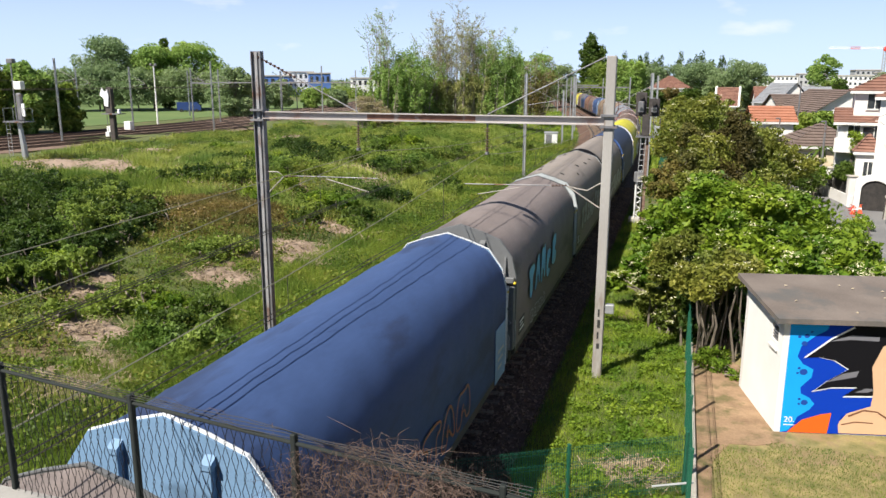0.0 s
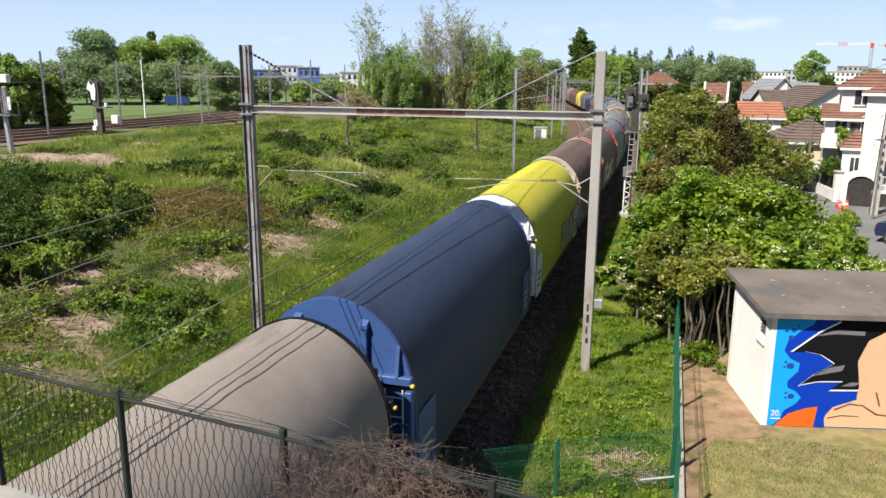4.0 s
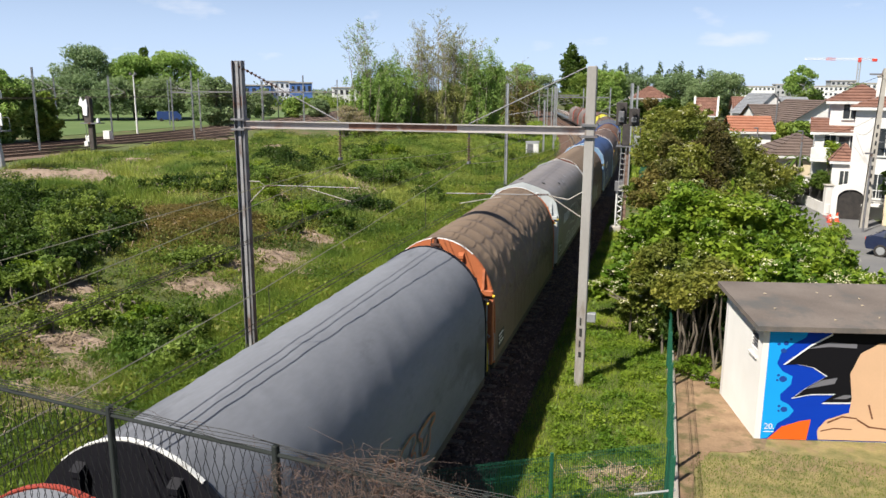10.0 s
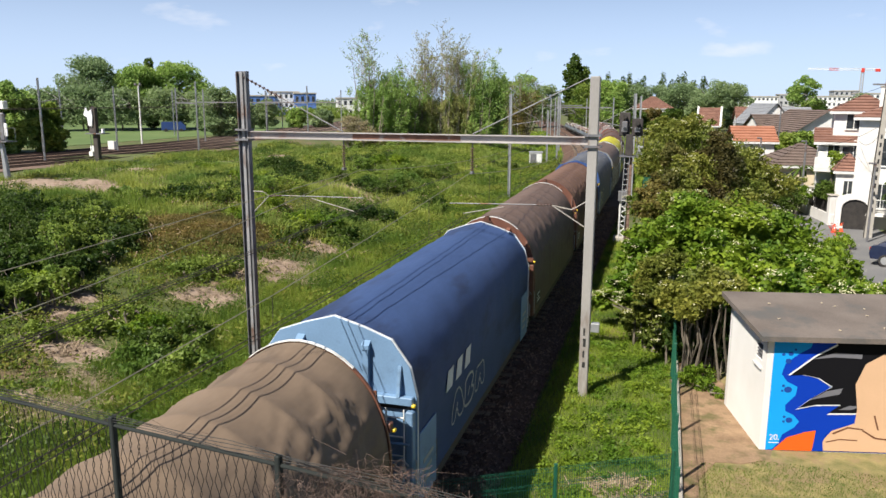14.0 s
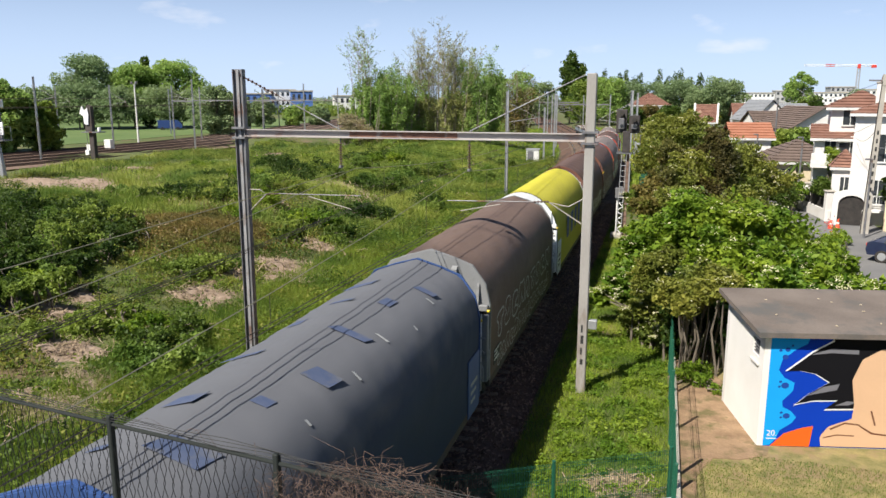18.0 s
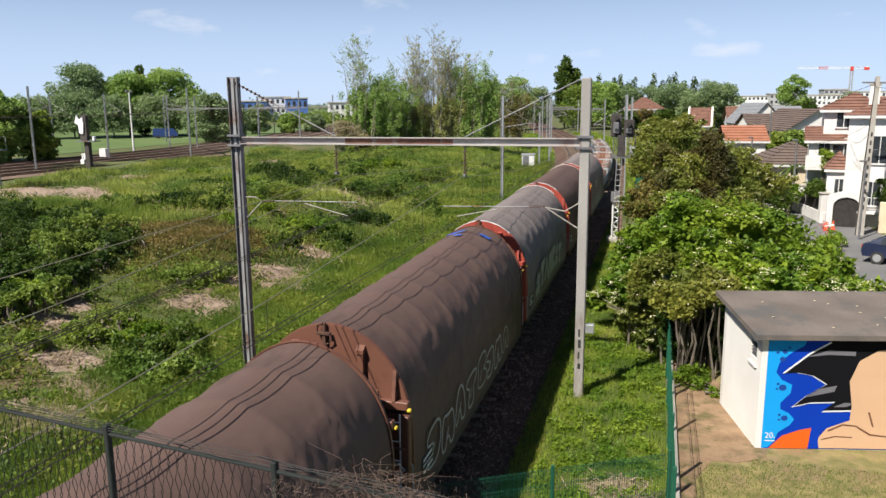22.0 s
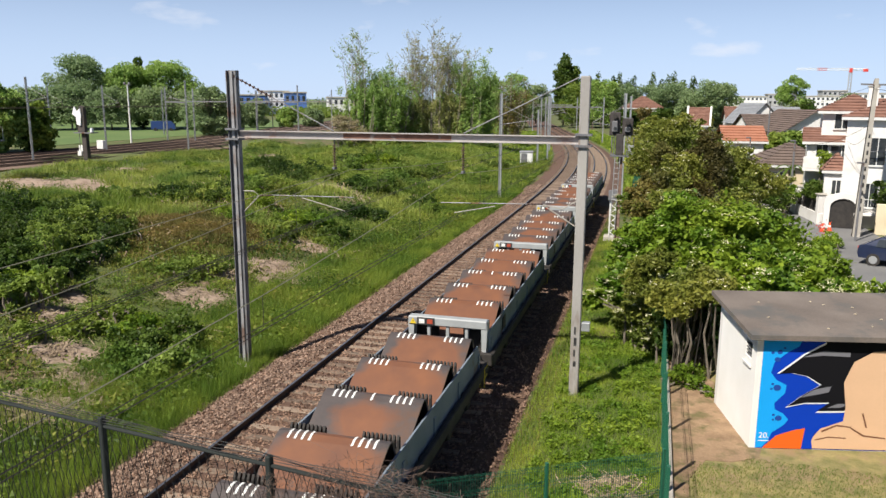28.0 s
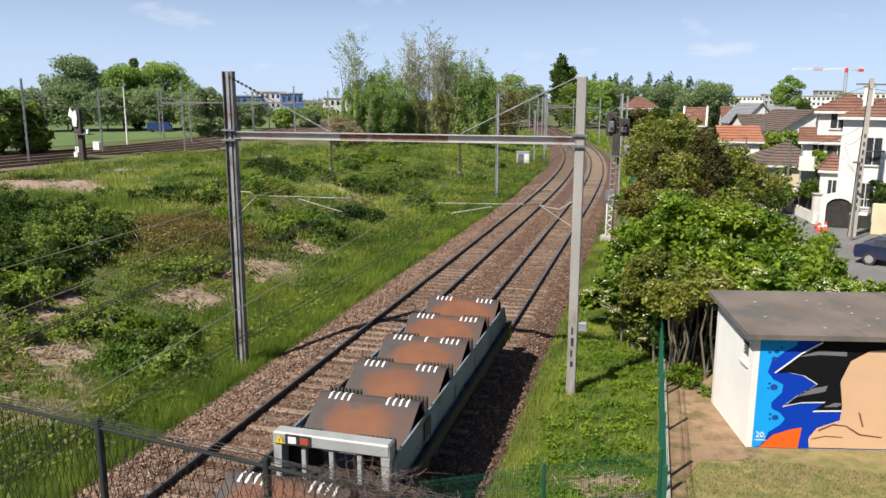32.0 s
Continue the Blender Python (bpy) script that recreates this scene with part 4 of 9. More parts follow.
GRAF = {1: ("rust", None, -3, 2, 1.3, 2.2), 2: ("dark", "cyan", -3.9, 0.9, 1.85, 3.15), 3: ("dark", "silver", -4.1, 4.6, 1.8, 2.95), 4: ("dark", "silver", -4.7, 4.8, 1.3, 2.4), 6: ("dark", "silver", 0.2, 4.8, 1.2, 2.4),
        7: ("teal", None, -3, 1, 1.3, 2.2), 8: ("dark", "white", -4.4, 1.8, 1.25, 2.6), 9: ("violet", "teal", -4.6, -1.6, 1.25, 2.1), 10: ("rust", None, -3.4, 1, 1.5, 2.3), 12: ("white", "dark", -1.5, 4.2, 1.95, 2.95),
        13: ("grime", "grime", -2.8, 1.6, 1.25, 2.5), 14: ("silver", None, -3.4, -0.4, 1.5, 2.3), 17: ("olive", None, -4.6, -2.2, 1.3, 2.3), 18: ("silver", None, -4.8, 4.4, 1.9, 2.75), 
        20: ("grime", "grime", -3.8, 4.6, 1.25, 2.1), 21: ("silver", None, -4.8, 3.2, 1.25, 2.2), 22: ("grime", "silver", -3.8, 3.2, 1.4, 2.5), 23: ("grime", "silver", -2.5, 2.1, 1.4, 2.4), 24: ("teal", None, -2.6, 1.6, 1.3, 1.9)}
GRAF2 = {12: ("white", None, -3.0, 4.2, 1.25, 1.85), 18: ("silver", None, -4.8, 4.4, 1.2, 1.8), 2: ("silver", None, -3.6, -1.0, 1.2, 1.7), 24: ("white", None, -2.6, -1.6, 2.6, 3.0)}
WAGONS = []
for k, (hood, end, hoop, shape, sag, words) in enumerate(TRAIN):
    w = covered_wagon(hood, end, end if shape == "round" and hoop is not E_BLACK else hoop, shape, sag, "coil wagon with " + words)
    if k in GRAF:
        line, fill, *box = GRAF[k]
        graffiti(w, k + (41 if k in (2, 12) else 0), *box, SPRAY[line], SPRAY[fill] if fill else None, n=max(3, int((box[1] - box[0]) / 0.95)), thick=0.05)
    if k in GRAF2:
        line, fill, *box = GRAF2[k]
        graffiti(w, k + 40, *box, SPRAY[line], None, n=max(3, int((box[1] - box[0]) / 0.6)), thick=0.035)
    if shape == "round" and (hoop in (E_WHITE, E_CREAM) or k == 10):
        for e in (-1, 1)[:1 if k == 10 else 2]:
            crest = [p for p in outline(shape, 0.02) if p[1] > 3.86]
            m_ = len(crest)
            o = part("white_edge_strip", Geo().add([(x, y, z) for y in (-0.06, 0.0) for x, z in crest] + [(x, y, z + 0.018) for y in (-0.06, 0.0) for x, z in crest],
                     [f for q in range(m_ - 1) for f in ((q, q + 1, m_ + q + 1, m_ + q), (2 * m_ + q, 3 * m_ + q, 3 * m_ + q + 1, 2 * m_ + q + 1), (q, 2 * m_ + q, 2 * m_ + q + 1, q + 1), (m_ + q, m_ + q + 1, 3 * m_ + q + 1, 3 * m_ + q))]), M_WHITE, w, "white painted strip on the hood edge")
            o.location = (0, e * L_HALF + (0.05 if e < 0 else 0.0), 0)
    if k == 12:
        warning_sign(w, -0.1, -L_HALF - 0.034, 3.35)
    if k in (3, 12):
        for j in range(11 if k == 3 else 4):
            roof_patch(w, shape, (-0.8, 0.75, -0.4, 0.95)[j % 4] + 0.13 * math.sin(j * 5), -4.8 + 0.9 * j + 0.3 * math.sin(j * 3), 0.06 + 0.02 * (j % 3), 0.07, M_DARKMARK, "small torn flap in the tarpaulin", True)
    if k in (12, 17):
        for j in range(5):
            roof_patch(w, shape, (1.12, 1.1, 0.95, 1.15, 1.0)[j], (-2.6, -0.9, 0.6, 1.8, 3.2)[j], 0.06 + 0.04 * (j % 3), 0.025, SPRAY["silver"], "pale scuff on the tarpaulin")
    if k == 17:
        for j in range(12):
            roof_patch(w, shape, (-0.5, 0.62)[j % 2] + 0.2 * math.sin(j * 4.1), -4.5 + 1.6 * (j // 2) + 0.25 * math.sin(j * 2.3), 0.14 + 0.12 * (j * 5 % 3), 0.07 + 0.05 * (j * 7 % 4), FADEBLUE, "faded blue repair patch")
    if k == 21:
        for j, (x, y, a_, b_) in enumerate(((-0.3, 4.4, 0.3, 0.16), (0.55, 4.5, 0.2, 0.1), (-0.1, 3.8, 0.12, 0.1))):
            roof_patch(w, shape, x, y, a_, b_, BRIGHTBLUE, "bright blue repair tape")
    if end in (E_RED, E_BROWN, E_ORANGE):
        hk = part("crown_hook", shared("crown_hook", lambda: Geo().box(-0.035, 0.035, -0.05, 0.02, 3.95, 4.5, 0.01).box(-0.13, 0.13, -0.07, -0.01, 4.28, 4.34, 0.01).tube([(-0.12, -0.04, 4.3), (-0.1, -0.05, 4.46), (0.0, -0.05, 4.5)], 0.022, 6).tube([(0.12, -0.04, 4.3), (0.14, -0.05, 4.2), (0.05, -0.05, 4.12)], 0.022, 6), M_HOOK), None, w, "rusty locking hook on the crown of the end wall")
        hk.location = (-0.05, -L_HALF - 0.06, -0.12)
    if k in (6, 19):
        cp = part("corner_panel", Geo().box(1.505, 1.53, 4.85, 5.42, 1.0, 2.15, 0.008), M_BARGREY, w, "pale grey panel on the hood corner")
        part("symbol", Geo().tube([(1.53, 5.15, 1.72), (1.536, 5.15, 1.72)], 0.1, 12).tube([(1.53, 5.15, 1.5), (1.536, 5.15, 1.5)], 0.09, 12), M_DARKMARK, cp)
    if k in (12, 14):
        for j in range(3 if k == 14 else 5):
            pitch = 0.7 if k == 14 else 0.42
            part("lettering_bar", Geo().prism([(0, 0), (pitch * 0.62, 0), (pitch * 0.78, 0.4), (pitch * 0.2, 0.4)], "x", 1.516, 1.52), SPRAY["white"], w, "slanting white lettering bar").location = (0, -3.65 + pitch * j, 2.45)
    if end in (E_SKY, E_WHITE, E_BLUE):
        for e in (-1, 1):
            pl = part("flank_plate", shared("flank_plate/%s" % end.name, lambda: Geo().box(1.506, 1.53, -0.5, 0.5, 1.0, 2.35, 0.01), end), None, w, "painted steel plate at the hood corner")
            pl.location = (0, e * 4.85, 0)
            for j in range(3):
                part("lettering_bar", shared("plate_bar/%d%s" % (j, end.name), lambda: Geo().box(1.53, 1.535, -0.3, 0.1 + 0.1 * j, 1.3 + 0.2 * j, 1.38 + 0.2 * j), M_DARKMARK if end is E_WHITE else M_BARGREY), None, pl)
    if end is E_WHITE:
        for j in range(6):
            rung = part("rung", shared("white_rung", lambda: Geo().box(0.62, 1.42, -0.24, -0.18, -0.025, 0.025, 0.008), M_WHITE), None, w, "white step rung")
            rung.location = (0, -L_HALF, 1.75 + 0.19 * j)
    if k == 4:
        for j in range(3):
            part("lettering_bar", Geo().box(0.5, 1.15 - 0.12 * (j % 2), -L_HALF - 0.036, -L_HALF - 0.032, 2.78 - 0.09 * j, 2.82 - 0.09 * j), M_WHITE, w, "small white lettering bar")
        part("end_plate", Geo().box(-0.42, -0.2, -L_HALF - 0.06, -L_HALF - 0.032, 3.55, 3.8, 0.01), M_BARGREY, w, "small pale plate on the black end")
    if k == 19:
        for j, (y, ln) in enumerate(((-2.4, 0.8), (-0.9, 0.75), (0.6, 0.65), (2.0, 0.75))):
            part("lettering_bar", Geo().box(1.516, 1.52, y, y + ln, 2.0, 2.95), PATCHBLUE, w, "blue lettering bar")
    if k in (4, 17, 18, 19):
        pn = part("sign_panel", shared("end_sign", lambda: Geo().box(-0.14, 0.14, -0.012, 0, 0, 0.5), PATCHBLUE), None, w, "blue sign panel with warning symbols")
        pn.location = (0.26, -L_HALF - 0.034, 3.2)
        part("symbol", shared("end_disc", lambda: Geo().tube([(0, -0.016, 0.14), (0, -0.012, 0.14)], 0.1, 14), M_RED), None, pn, "red ring symbol")
        warning_sign(w, 0.26, -L_HALF - 0.048, 3.72, 0.26)
        warning_sign(w, 0.26, -L_HALF - 0.048, 3.46, 0.2)
    WAGONS.append(w)
first = open_wagon("open coil wagon with five rusty cradles and pale end bars")
WAGONS.append(first)
for k in range(5):
    WAGONS.append(copy_thing(first, pose(0, 0, 0)))

# distance run by the train, metres, at seconds
RUN = [(0, 0.0), (3, 32.75), (6, 65.1), (9, 97.4), (13, 140.75), (19, 204.05), (23, 246.85), (28, 299.6), (30, 321.4), (32, 343.3)]


def run_at(t):
    co = np.polyfit([a for a, b in RUN], [b for a, b in RUN], 4)
    return float(np.polyval(co, t) - np.polyval(co, 0))


# ---- catenary ----
M_GALV = mat("galvanised_steel", (0.30, 0.31, 0.32), (0.44, 0.45, 0.46), rough=0.5, metal=0.5, scale=2, fine=25, stain=(0.2, 0.12, 0.08), stain_amount=0.3)
M_GALVDARK = mat("weathered_steel", (0.12, 0.12, 0.13), (0.24, 0.24, 0.25), rough=0.6, metal=0.4, scale=2, fine=25, stain=(0.16, 0.08, 0.05), stain_amount=0.4)
M_POST = mat("old_post_steel", (0.2, 0.2, 0.205), (0.34, 0.34, 0.345), rough=0.6, metal=0.1, scale=1.2, fine=20, stain=(0.14, 0.09, 0.07), stain_amount=0.5)
M_RUSTBEAM = mat("beam_rust", (0.33, 0.30, 0.29), (0.46, 0.43, 0.41), rough=0.65, metal=0.1, scale=0.6, fine=20, stain=(0.24, 0.1, 0.05), stain_amount=0.7)
M_CONC = mat("pale_concrete", (0.33, 0.30, 0.26), (0.44, 0.41, 0.36), rough=0.85, scale=1.5, fine=40, stain=(0.3, 0.26, 0.22), stain_amount=0.4)
M_WIRE = mat("copper_wire", (0.05, 0.045, 0.04), (0.09, 0.075, 0.06), rough=0.6, metal=0.4, bump=0)
M_BRONZEWIRE = mat("weathered_bronze_wire", (0.22, 0.21, 0.15), (0.3, 0.29, 0.2), rough=0.6, metal=0.2, bump=0)
M_INSUL = mat("insulator_brown", (0.06, 0.035, 0.03), (0.1, 0.06, 0.05), rough=0.3)
M_OLDPOST = mat("stained_pale_post", (0.25, 0.235, 0.22), (0.36, 0.345, 0.325), rough=0.8, scale=1.1, fine=30, bump=0.15, stain=(0.16, 0.11, 0.08), stain_amount=0.55, stretch=(1, 1, 0.25))
M_ARM = mat("dull_arm_steel", (0.26, 0.24, 0.21), (0.36, 0.33, 0.29), rough=0.6, bump=0)
GY = 20.9


def h_post(g, x, y, z0, z1, w=0.3, d=0.28, t=0.025):
    a, b, c = w / 2, w / 2 - t, d / 2
    out = [(-a, -c), (-b, -c), (-b, -t / 2), (b, -t / 2), (b, -c), (a, -c), (a, c), (b, c), (b, t / 2), (-b, t / 2), (-b, c), (-a, c)]
    return g.prism([(x + u, y + v) for u, v in out], "z", z0, z1)


def insulator(g, p, q, n=8, r=0.075):
    p, q = Vector(p), Vector(q)
    pts, rs = [], []
    for k in range(n):
        a, b = p.lerp(q, k / n), p.lerp(q, (k + 0.5) / n)
        pts += [a, b, p.lerp(q, (k + 0.55) / n)]
        rs += [0.015, r, 0.02]
    return g.tube(pts + [q], rs + [0.015], 8)


gantry = thing("catenary_portal", pose(0, 0, 0), "steel portal carrying overhead wires across two tracks, rust streaked beam", "catenary portal")
part("post", h_post(Geo(), -12.5, GY, -0.6, 8.9, 0.34, 0.2), M_GALVDARK, gantry, "weathered steel H post")
part("web_plate", Geo().box(-12.56, -12.47, GY - 0.06, GY - 0.016, -0.4, 8.88), M_POST, gantry, "pale web plate with rust streaks")
part("post", Geo().box(-2.02, -1.76, GY - 0.13, GY + 0.13, -0.5, 8.7, 0.02), M_OLDPOST, gantry, "pale square post with rust stains at its foot")
for k, (z, hgt) in enumerate(((1.55, 0.22), (1.22, 0.24), (0.9, 0.2), (0.6, 0.16))):
    part("painted_mark", Geo().box(-1.93, -1.88 + 0.03 * (k % 2), GY - 0.134, GY - 0.13, z, z + hgt), M_DARKMARK, gantry, "worn dark painted mark")
part("post_foot", Geo().box(-12.85, -12.15, GY - 0.35, GY + 0.35, -0.8, -0.4, 0.04), M_CONC, gantry, "concrete footing")
g = Geo()
g.prism([(GY + u, 7.0 + v) for u, v in ((-0.12, -0.11), (0.12, -0.11), (0.12, -0.085), (0.012, -0.085), (0.012, 0.085), (0.12, 0.085), (0.12, 0.11), (-0.12, 0.11), (-0.12, 0.085), (-0.012, 0.085), (-0.012, -0.085), (-0.12, -0.085))], "x", -12.35, -2.02)
part("beam", g, M_RUSTBEAM, gantry, "rust-streaked steel crossbeam")
part("rust_film", Geo().box(-8.9, -5.6, GY - 0.024, GY - 0.014, 6.93, 7.08), mat("flaking_rust", (0.14, 0.07, 0.05), (0.26, 0.14, 0.10), rough=0.9, scale=3, fine=30, stain=(0.3, 0.27, 0.25), stain_amount=0.4), gantry, "rust-brown stretch of the beam web")
for x, tip in ((-12.5, (-9.2, 7.13)), (-1.89, (-5.25, 7.13))):
    a, b = Vector((x, GY, 8.75)), Vector((tip[0], GY, tip[1]))
    g = Geo().tube([a.lerp(b, 0.4 if x < -9 else 0.05), b], 0.018, 6)
    part("stay", g, M_GALVDARK, gantry, "stay rod")
    if x < -9:
        part("stay_insulator", insulator(Geo(), a, a.lerp(b, 0.4), 10, 0.05), M_INSUL, gantry)
    for z in (6.85, 7.15):
        part("clamp", Geo().box(x - 0.22, x + 0.22, GY - 0.2, GY + 0.2, z - 0.03, z + 0.03), M_GALVDARK, gantry)
for x in (-9.2, -5.25):
    part("hanger", Geo().tube([(x, GY, 6.88), (x, GY, 6.75)], 0.02), M_GALVDARK, gantry)
    part("insulator_string", insulator(Geo(), (x, GY, 6.75), (x, GY, 6.08), 9), M_INSUL, gantry)
    part("messenger_clamp", Geo().box(x - 0.04, x + 0.04, GY - 0.1, GY + 0.1, 6.0, 6.08, 0.01), M_GALVDARK, gantry)
# registration arms
part("arm_bracket", Geo().tube([(-12.35, GY, 5.25), (-11.95, GY, 5.25), (-11.75, GY, 5.12), (-12.35, GY, 4.55)], 0.02), M_ARM, gantry)
part("arm_bracket", Geo().tube([(-2.02, GY, 5.33), (-2.4, GY, 5.1), (-2.95, GY, 5.2), (-2.05, GY, 4.64)], 0.02), M_ARM, gantry)
part("arm_insulator", insulator(Geo(), (-11.75, GY, 5.12), (-11.3, GY, 5.15), 5, 0.04), M_INSUL, gantry)
part("registration_arm", Geo().tube([(-11.3, GY, 5.15), (-8.6, GY, 5.18)], 0.016), M_GALVDARK, gantry)
part("steady_arm", Geo().tube([(-10.3, GY, 5.1), (-8.9, GY, 4.76)], 0.014), M_ARM, gantry, "pale steady arm")
part("arm_insulator", insulator(Geo(), (-2.95, GY, 5.22), (-3.4, GY, 5.2), 5, 0.04), M_INSUL, gantry)
part("registration_arm", Geo().tube([(-3.4, GY, 5.2), (-5.9, GY, 5.14)], 0.016), M_GALVDARK, gantry)
part("steady_arm", Geo().tube([(-4.3, GY, 5.1), (-5.5, GY, 4.86)], 0.014), M_ARM, gantry, "pale steady arm")

SPANS = [-40, GY, 64, 108, 152, 200, 250]
for name, off, dx in (("right", TRACK_X, 0.0), ("left", OTHER_X, 0.75)):
    line = thing("overhead_line", pose(0, 0, 0), "overhead contact wires with droppers hung over the track", "overhead wire", "overhead lines")
    zc = 4.8

    def at(s, z, o=0.0):
        x, y, h = rail_pose(s, off + dx * max(0, min(1, (GY + 6 - s) / 20)) + o)
        return (x, y, z)
    for o in (-0.06, 0.06):
        part("contact_wire", Geo().tube([at(s, zc, o) for s in range(-40, 260, 4)], 0.008, 4), M_WIRE, line)
    if off == OTHER_X:
        part("auxiliary_wire", Geo().tube([at(s, zc + 0.12, 0.16) for s in range(-40, 22, 3)], 0.007, 4), M_WIRE, line)
    pts, drops = [], []
    for a, b in zip(SPANS, SPANS[1:]):
        n = 16
        for k in range(n):
            u = k / n
            top = 5.15 if a < 0 and u < 0.75 else 6.0
            hi = 6.0
            sag = 0.85
            z = hi - sag * 4 * u * (1 - u) if a > 0 else 5.08 + 0.95 * max(0, (u - 0.7) / 0.3) ** 1.6
            pts.append(at(a + (b - a) * u, z))
            if k % 2 and z - zc > 0.15:
                drops.append((a + (b - a) * u, z))
    part("messenger_wire", Geo().tube(pts, 0.0085, 4), M_BRONZEWIRE, line)
    if off == OTHER_X:
        part("feeder_wire", Geo().tube([at(s, 5.85 - 0.0015 * (s - 8) ** 2 * 0 + 0.012 * (s - 8)) for s in range(-40, 22, 3)], 0.008, 4), M_BRONZEWIRE, line)
    for s, z in drops:
        part("dropper", Geo().tube([at(s, z), at(s, zc)], 0.006, 4), M_WIRE, line)

# ---- bridge from which the view is taken ----
M_DECK = mat("bridge_concrete", (0.22, 0.21, 0.2), (0.32, 0.31, 0.29), rough=0.9)
tagged(part("bridge_deck", Geo().box(-30, 14, -7, 2.62, 5.5, 6.1, 0.03), M_DECK), "plain concrete bridge deck over the tracks", "bridge", kind="structure")
tagged(part("bridge_abutment", Geo().box(-30, -16, -7, 2.5, -1, 5.5), M_DECK), "plain concrete bridge abutment", "bridge", kind="structure")
tagged(part("bridge_abutment", Geo().box(2.2, 14, -7, 2.5, -1, 5.5), M_DECK), "plain concrete bridge abutment", "bridge", kind="structure")
M_FENCE = mat("dark_green_fence_paint", (0.004, 0.008, 0.0065), (0.011, 0.015, 0.013), rough=0.8)
M_MESH = mat("dark_wire", (0.007, 0.008, 0.008), (0.015, 0.015, 0.015), rough=0.7, bump=0)
FZ = 6.77
fence = thing("mesh_fence", pose(-2.17, 2.47, 0, 0, 0, -8.0), "dark wire mesh fence with top rail along the bridge edge", "fence")
for i in range(6):
    x = 0.85 * (i - 3)
    part("post", Geo().box(x - 0.012, x + 0.012, -0.014, 0.014, 6.1, FZ - 0.01, 0.004), M_FENCE, fence)
part("top_rail", Geo().tube([(-4, 0, FZ - 0.05), (1.95, 0, FZ - 0.05)], 0.0085, 8), M_FENCE, fence)
for k in range(4):
    part("strand", Geo().tube([(-4 + 0.2 * j, 0.01 * math.sin(j * 2.1 + k), FZ - 0.034 + 0.010 * k + 0.003 * math.sin(j * 1.3 + k)) for j in range(30)], 0.0017, 4), M_MESH, fence)
g = Geo()
pitch = 0.046
for j in range(int(5.95 / pitch)):
    for s in (-1, 1):
        x = -4 + pitch * j
        zz = [FZ - 0.05 - 0.07 * q for q in range(10)]
        g.tube([(x + (s * pitch * 0.5 if q % 2 else 0) + (pitch * 0.5 if s > 0 else 0.5 * pitch), 0.006 * s, z) for q, z in enumerate(zz)], 0.0017, 3, False)
tagged(part("wire_mesh", g, M_MESH, fence), kind="stuff")


# ---- right side: fences, hut, road ----
M_GREEN = mat("green_fence_paint", (0.008, 0.075, 0.045), (0.015, 0.11, 0.065), rough=0.5)
M_LAWN = mat("dry_lawn", (0.13, 0.13, 0.04), (0.30, 0.24, 0.10), rough=0.95, scale=2.4, fine=46, bump=1.0, spread=0.35, stain=(0.24, 0.175, 0.09), stain_amount=0.55)
M_SOIL = mat("bare_garden_soil", (0.17, 0.105, 0.06), (0.33, 0.22, 0.13), rough=0.95, scale=2.2, fine=24, bump=1.0, stain=(0.12, 0.10, 0.04), stain_amount=0.6)
M_ASPHALT = mat("worn_asphalt", (0.13, 0.13, 0.135), (0.19, 0.185, 0.18), rough=0.9, scale=0.5, fine=30, bump=0.2, stain=(0.1, 0.1, 0.1), stain_amount=0.4)
M_RENDER = mat("white_render", (0.62, 0.60, 0.575), (0.72, 0.70, 0.68), rough=0.85, scale=0.8, fine=30, bump=0.05, stain=(0.60, 0.57, 0.52), stain_amount=0.35)
M_FELT = mat("roof_felt", (0.11, 0.09, 0.078), (0.18, 0.15, 0.13), rough=0.9, scale=0.9, fine=25, bump=0.2, stain=(0.1, 0.095, 0.09), stain_amount=0.5)
M_TILE = mat("red_roof_tiles", (0.15, 0.074, 0.054), (0.25, 0.128, 0.092), rough=0.85, scale=1.5, fine=20, bump=0.3, stain=(0.16, 0.08, 0.06), stain_amount=0.4)
M_ORANGETILE = mat("orange_roof_tiles", (0.29, 0.115, 0.065), (0.38, 0.165, 0.10), rough=0.85, scale=1.5, fine=20, bump=0.3)
M_BROWNTILE = mat("brown_roof_tiles", (0.10, 0.072, 0.06), (0.17, 0.125, 0.105), rough=0.85, scale=1.5, fine=20, bump=0.3)
M_GLASS = mat("dark_window_glass", (0.02, 0.025, 0.03), (0.05, 0.055, 0.06), rough=0.08, bump=0, spec=0.8)
M_FRAME = mat("window_frame_paint", (0.55, 0.55, 0.54), (0.68, 0.68, 0.66), rough=0.5)
M_CREAM = mat("cream_wall", (0.55, 0.45, 0.30), (0.68, 0.58, 0.42), rough=0.85, scale=1, fine=30)

lawn = tagged(part("garden_lawn", Geo().box(0.76, 7.0, 9, 26, -0.1, 0.012), M_LAWN), "dry mown lawn with yellowed grass", "lawn", kind="structure")
g = Geo()
soil = [(0.78, 11), (1.0, 13), (1.1, 16), (1.5, 17.0), (2.1, 17.1), (2.7, 17.5), (2.9, 18.4), (2.2, 22), (0.78, 24)]
g.prism(soil, "z", 0.0, 0.022)
tagged(part("soil_strip", g, M_SOIL), "strip of bare brown soil beside the fence", "soil", kind="structure")
road = tagged(part("road", Geo().box(7.0, 13.4, 22, 54, -0.1, 0.02, 0.005).box(8.2, 13.2, 54, 95, -0.1, 0.02, 0.005).box(13.4, 40, 30, 48, -0.1, 0.02), M_ASPHALT), "worn grey asphalt of a quiet side street", "road", kind="structure")
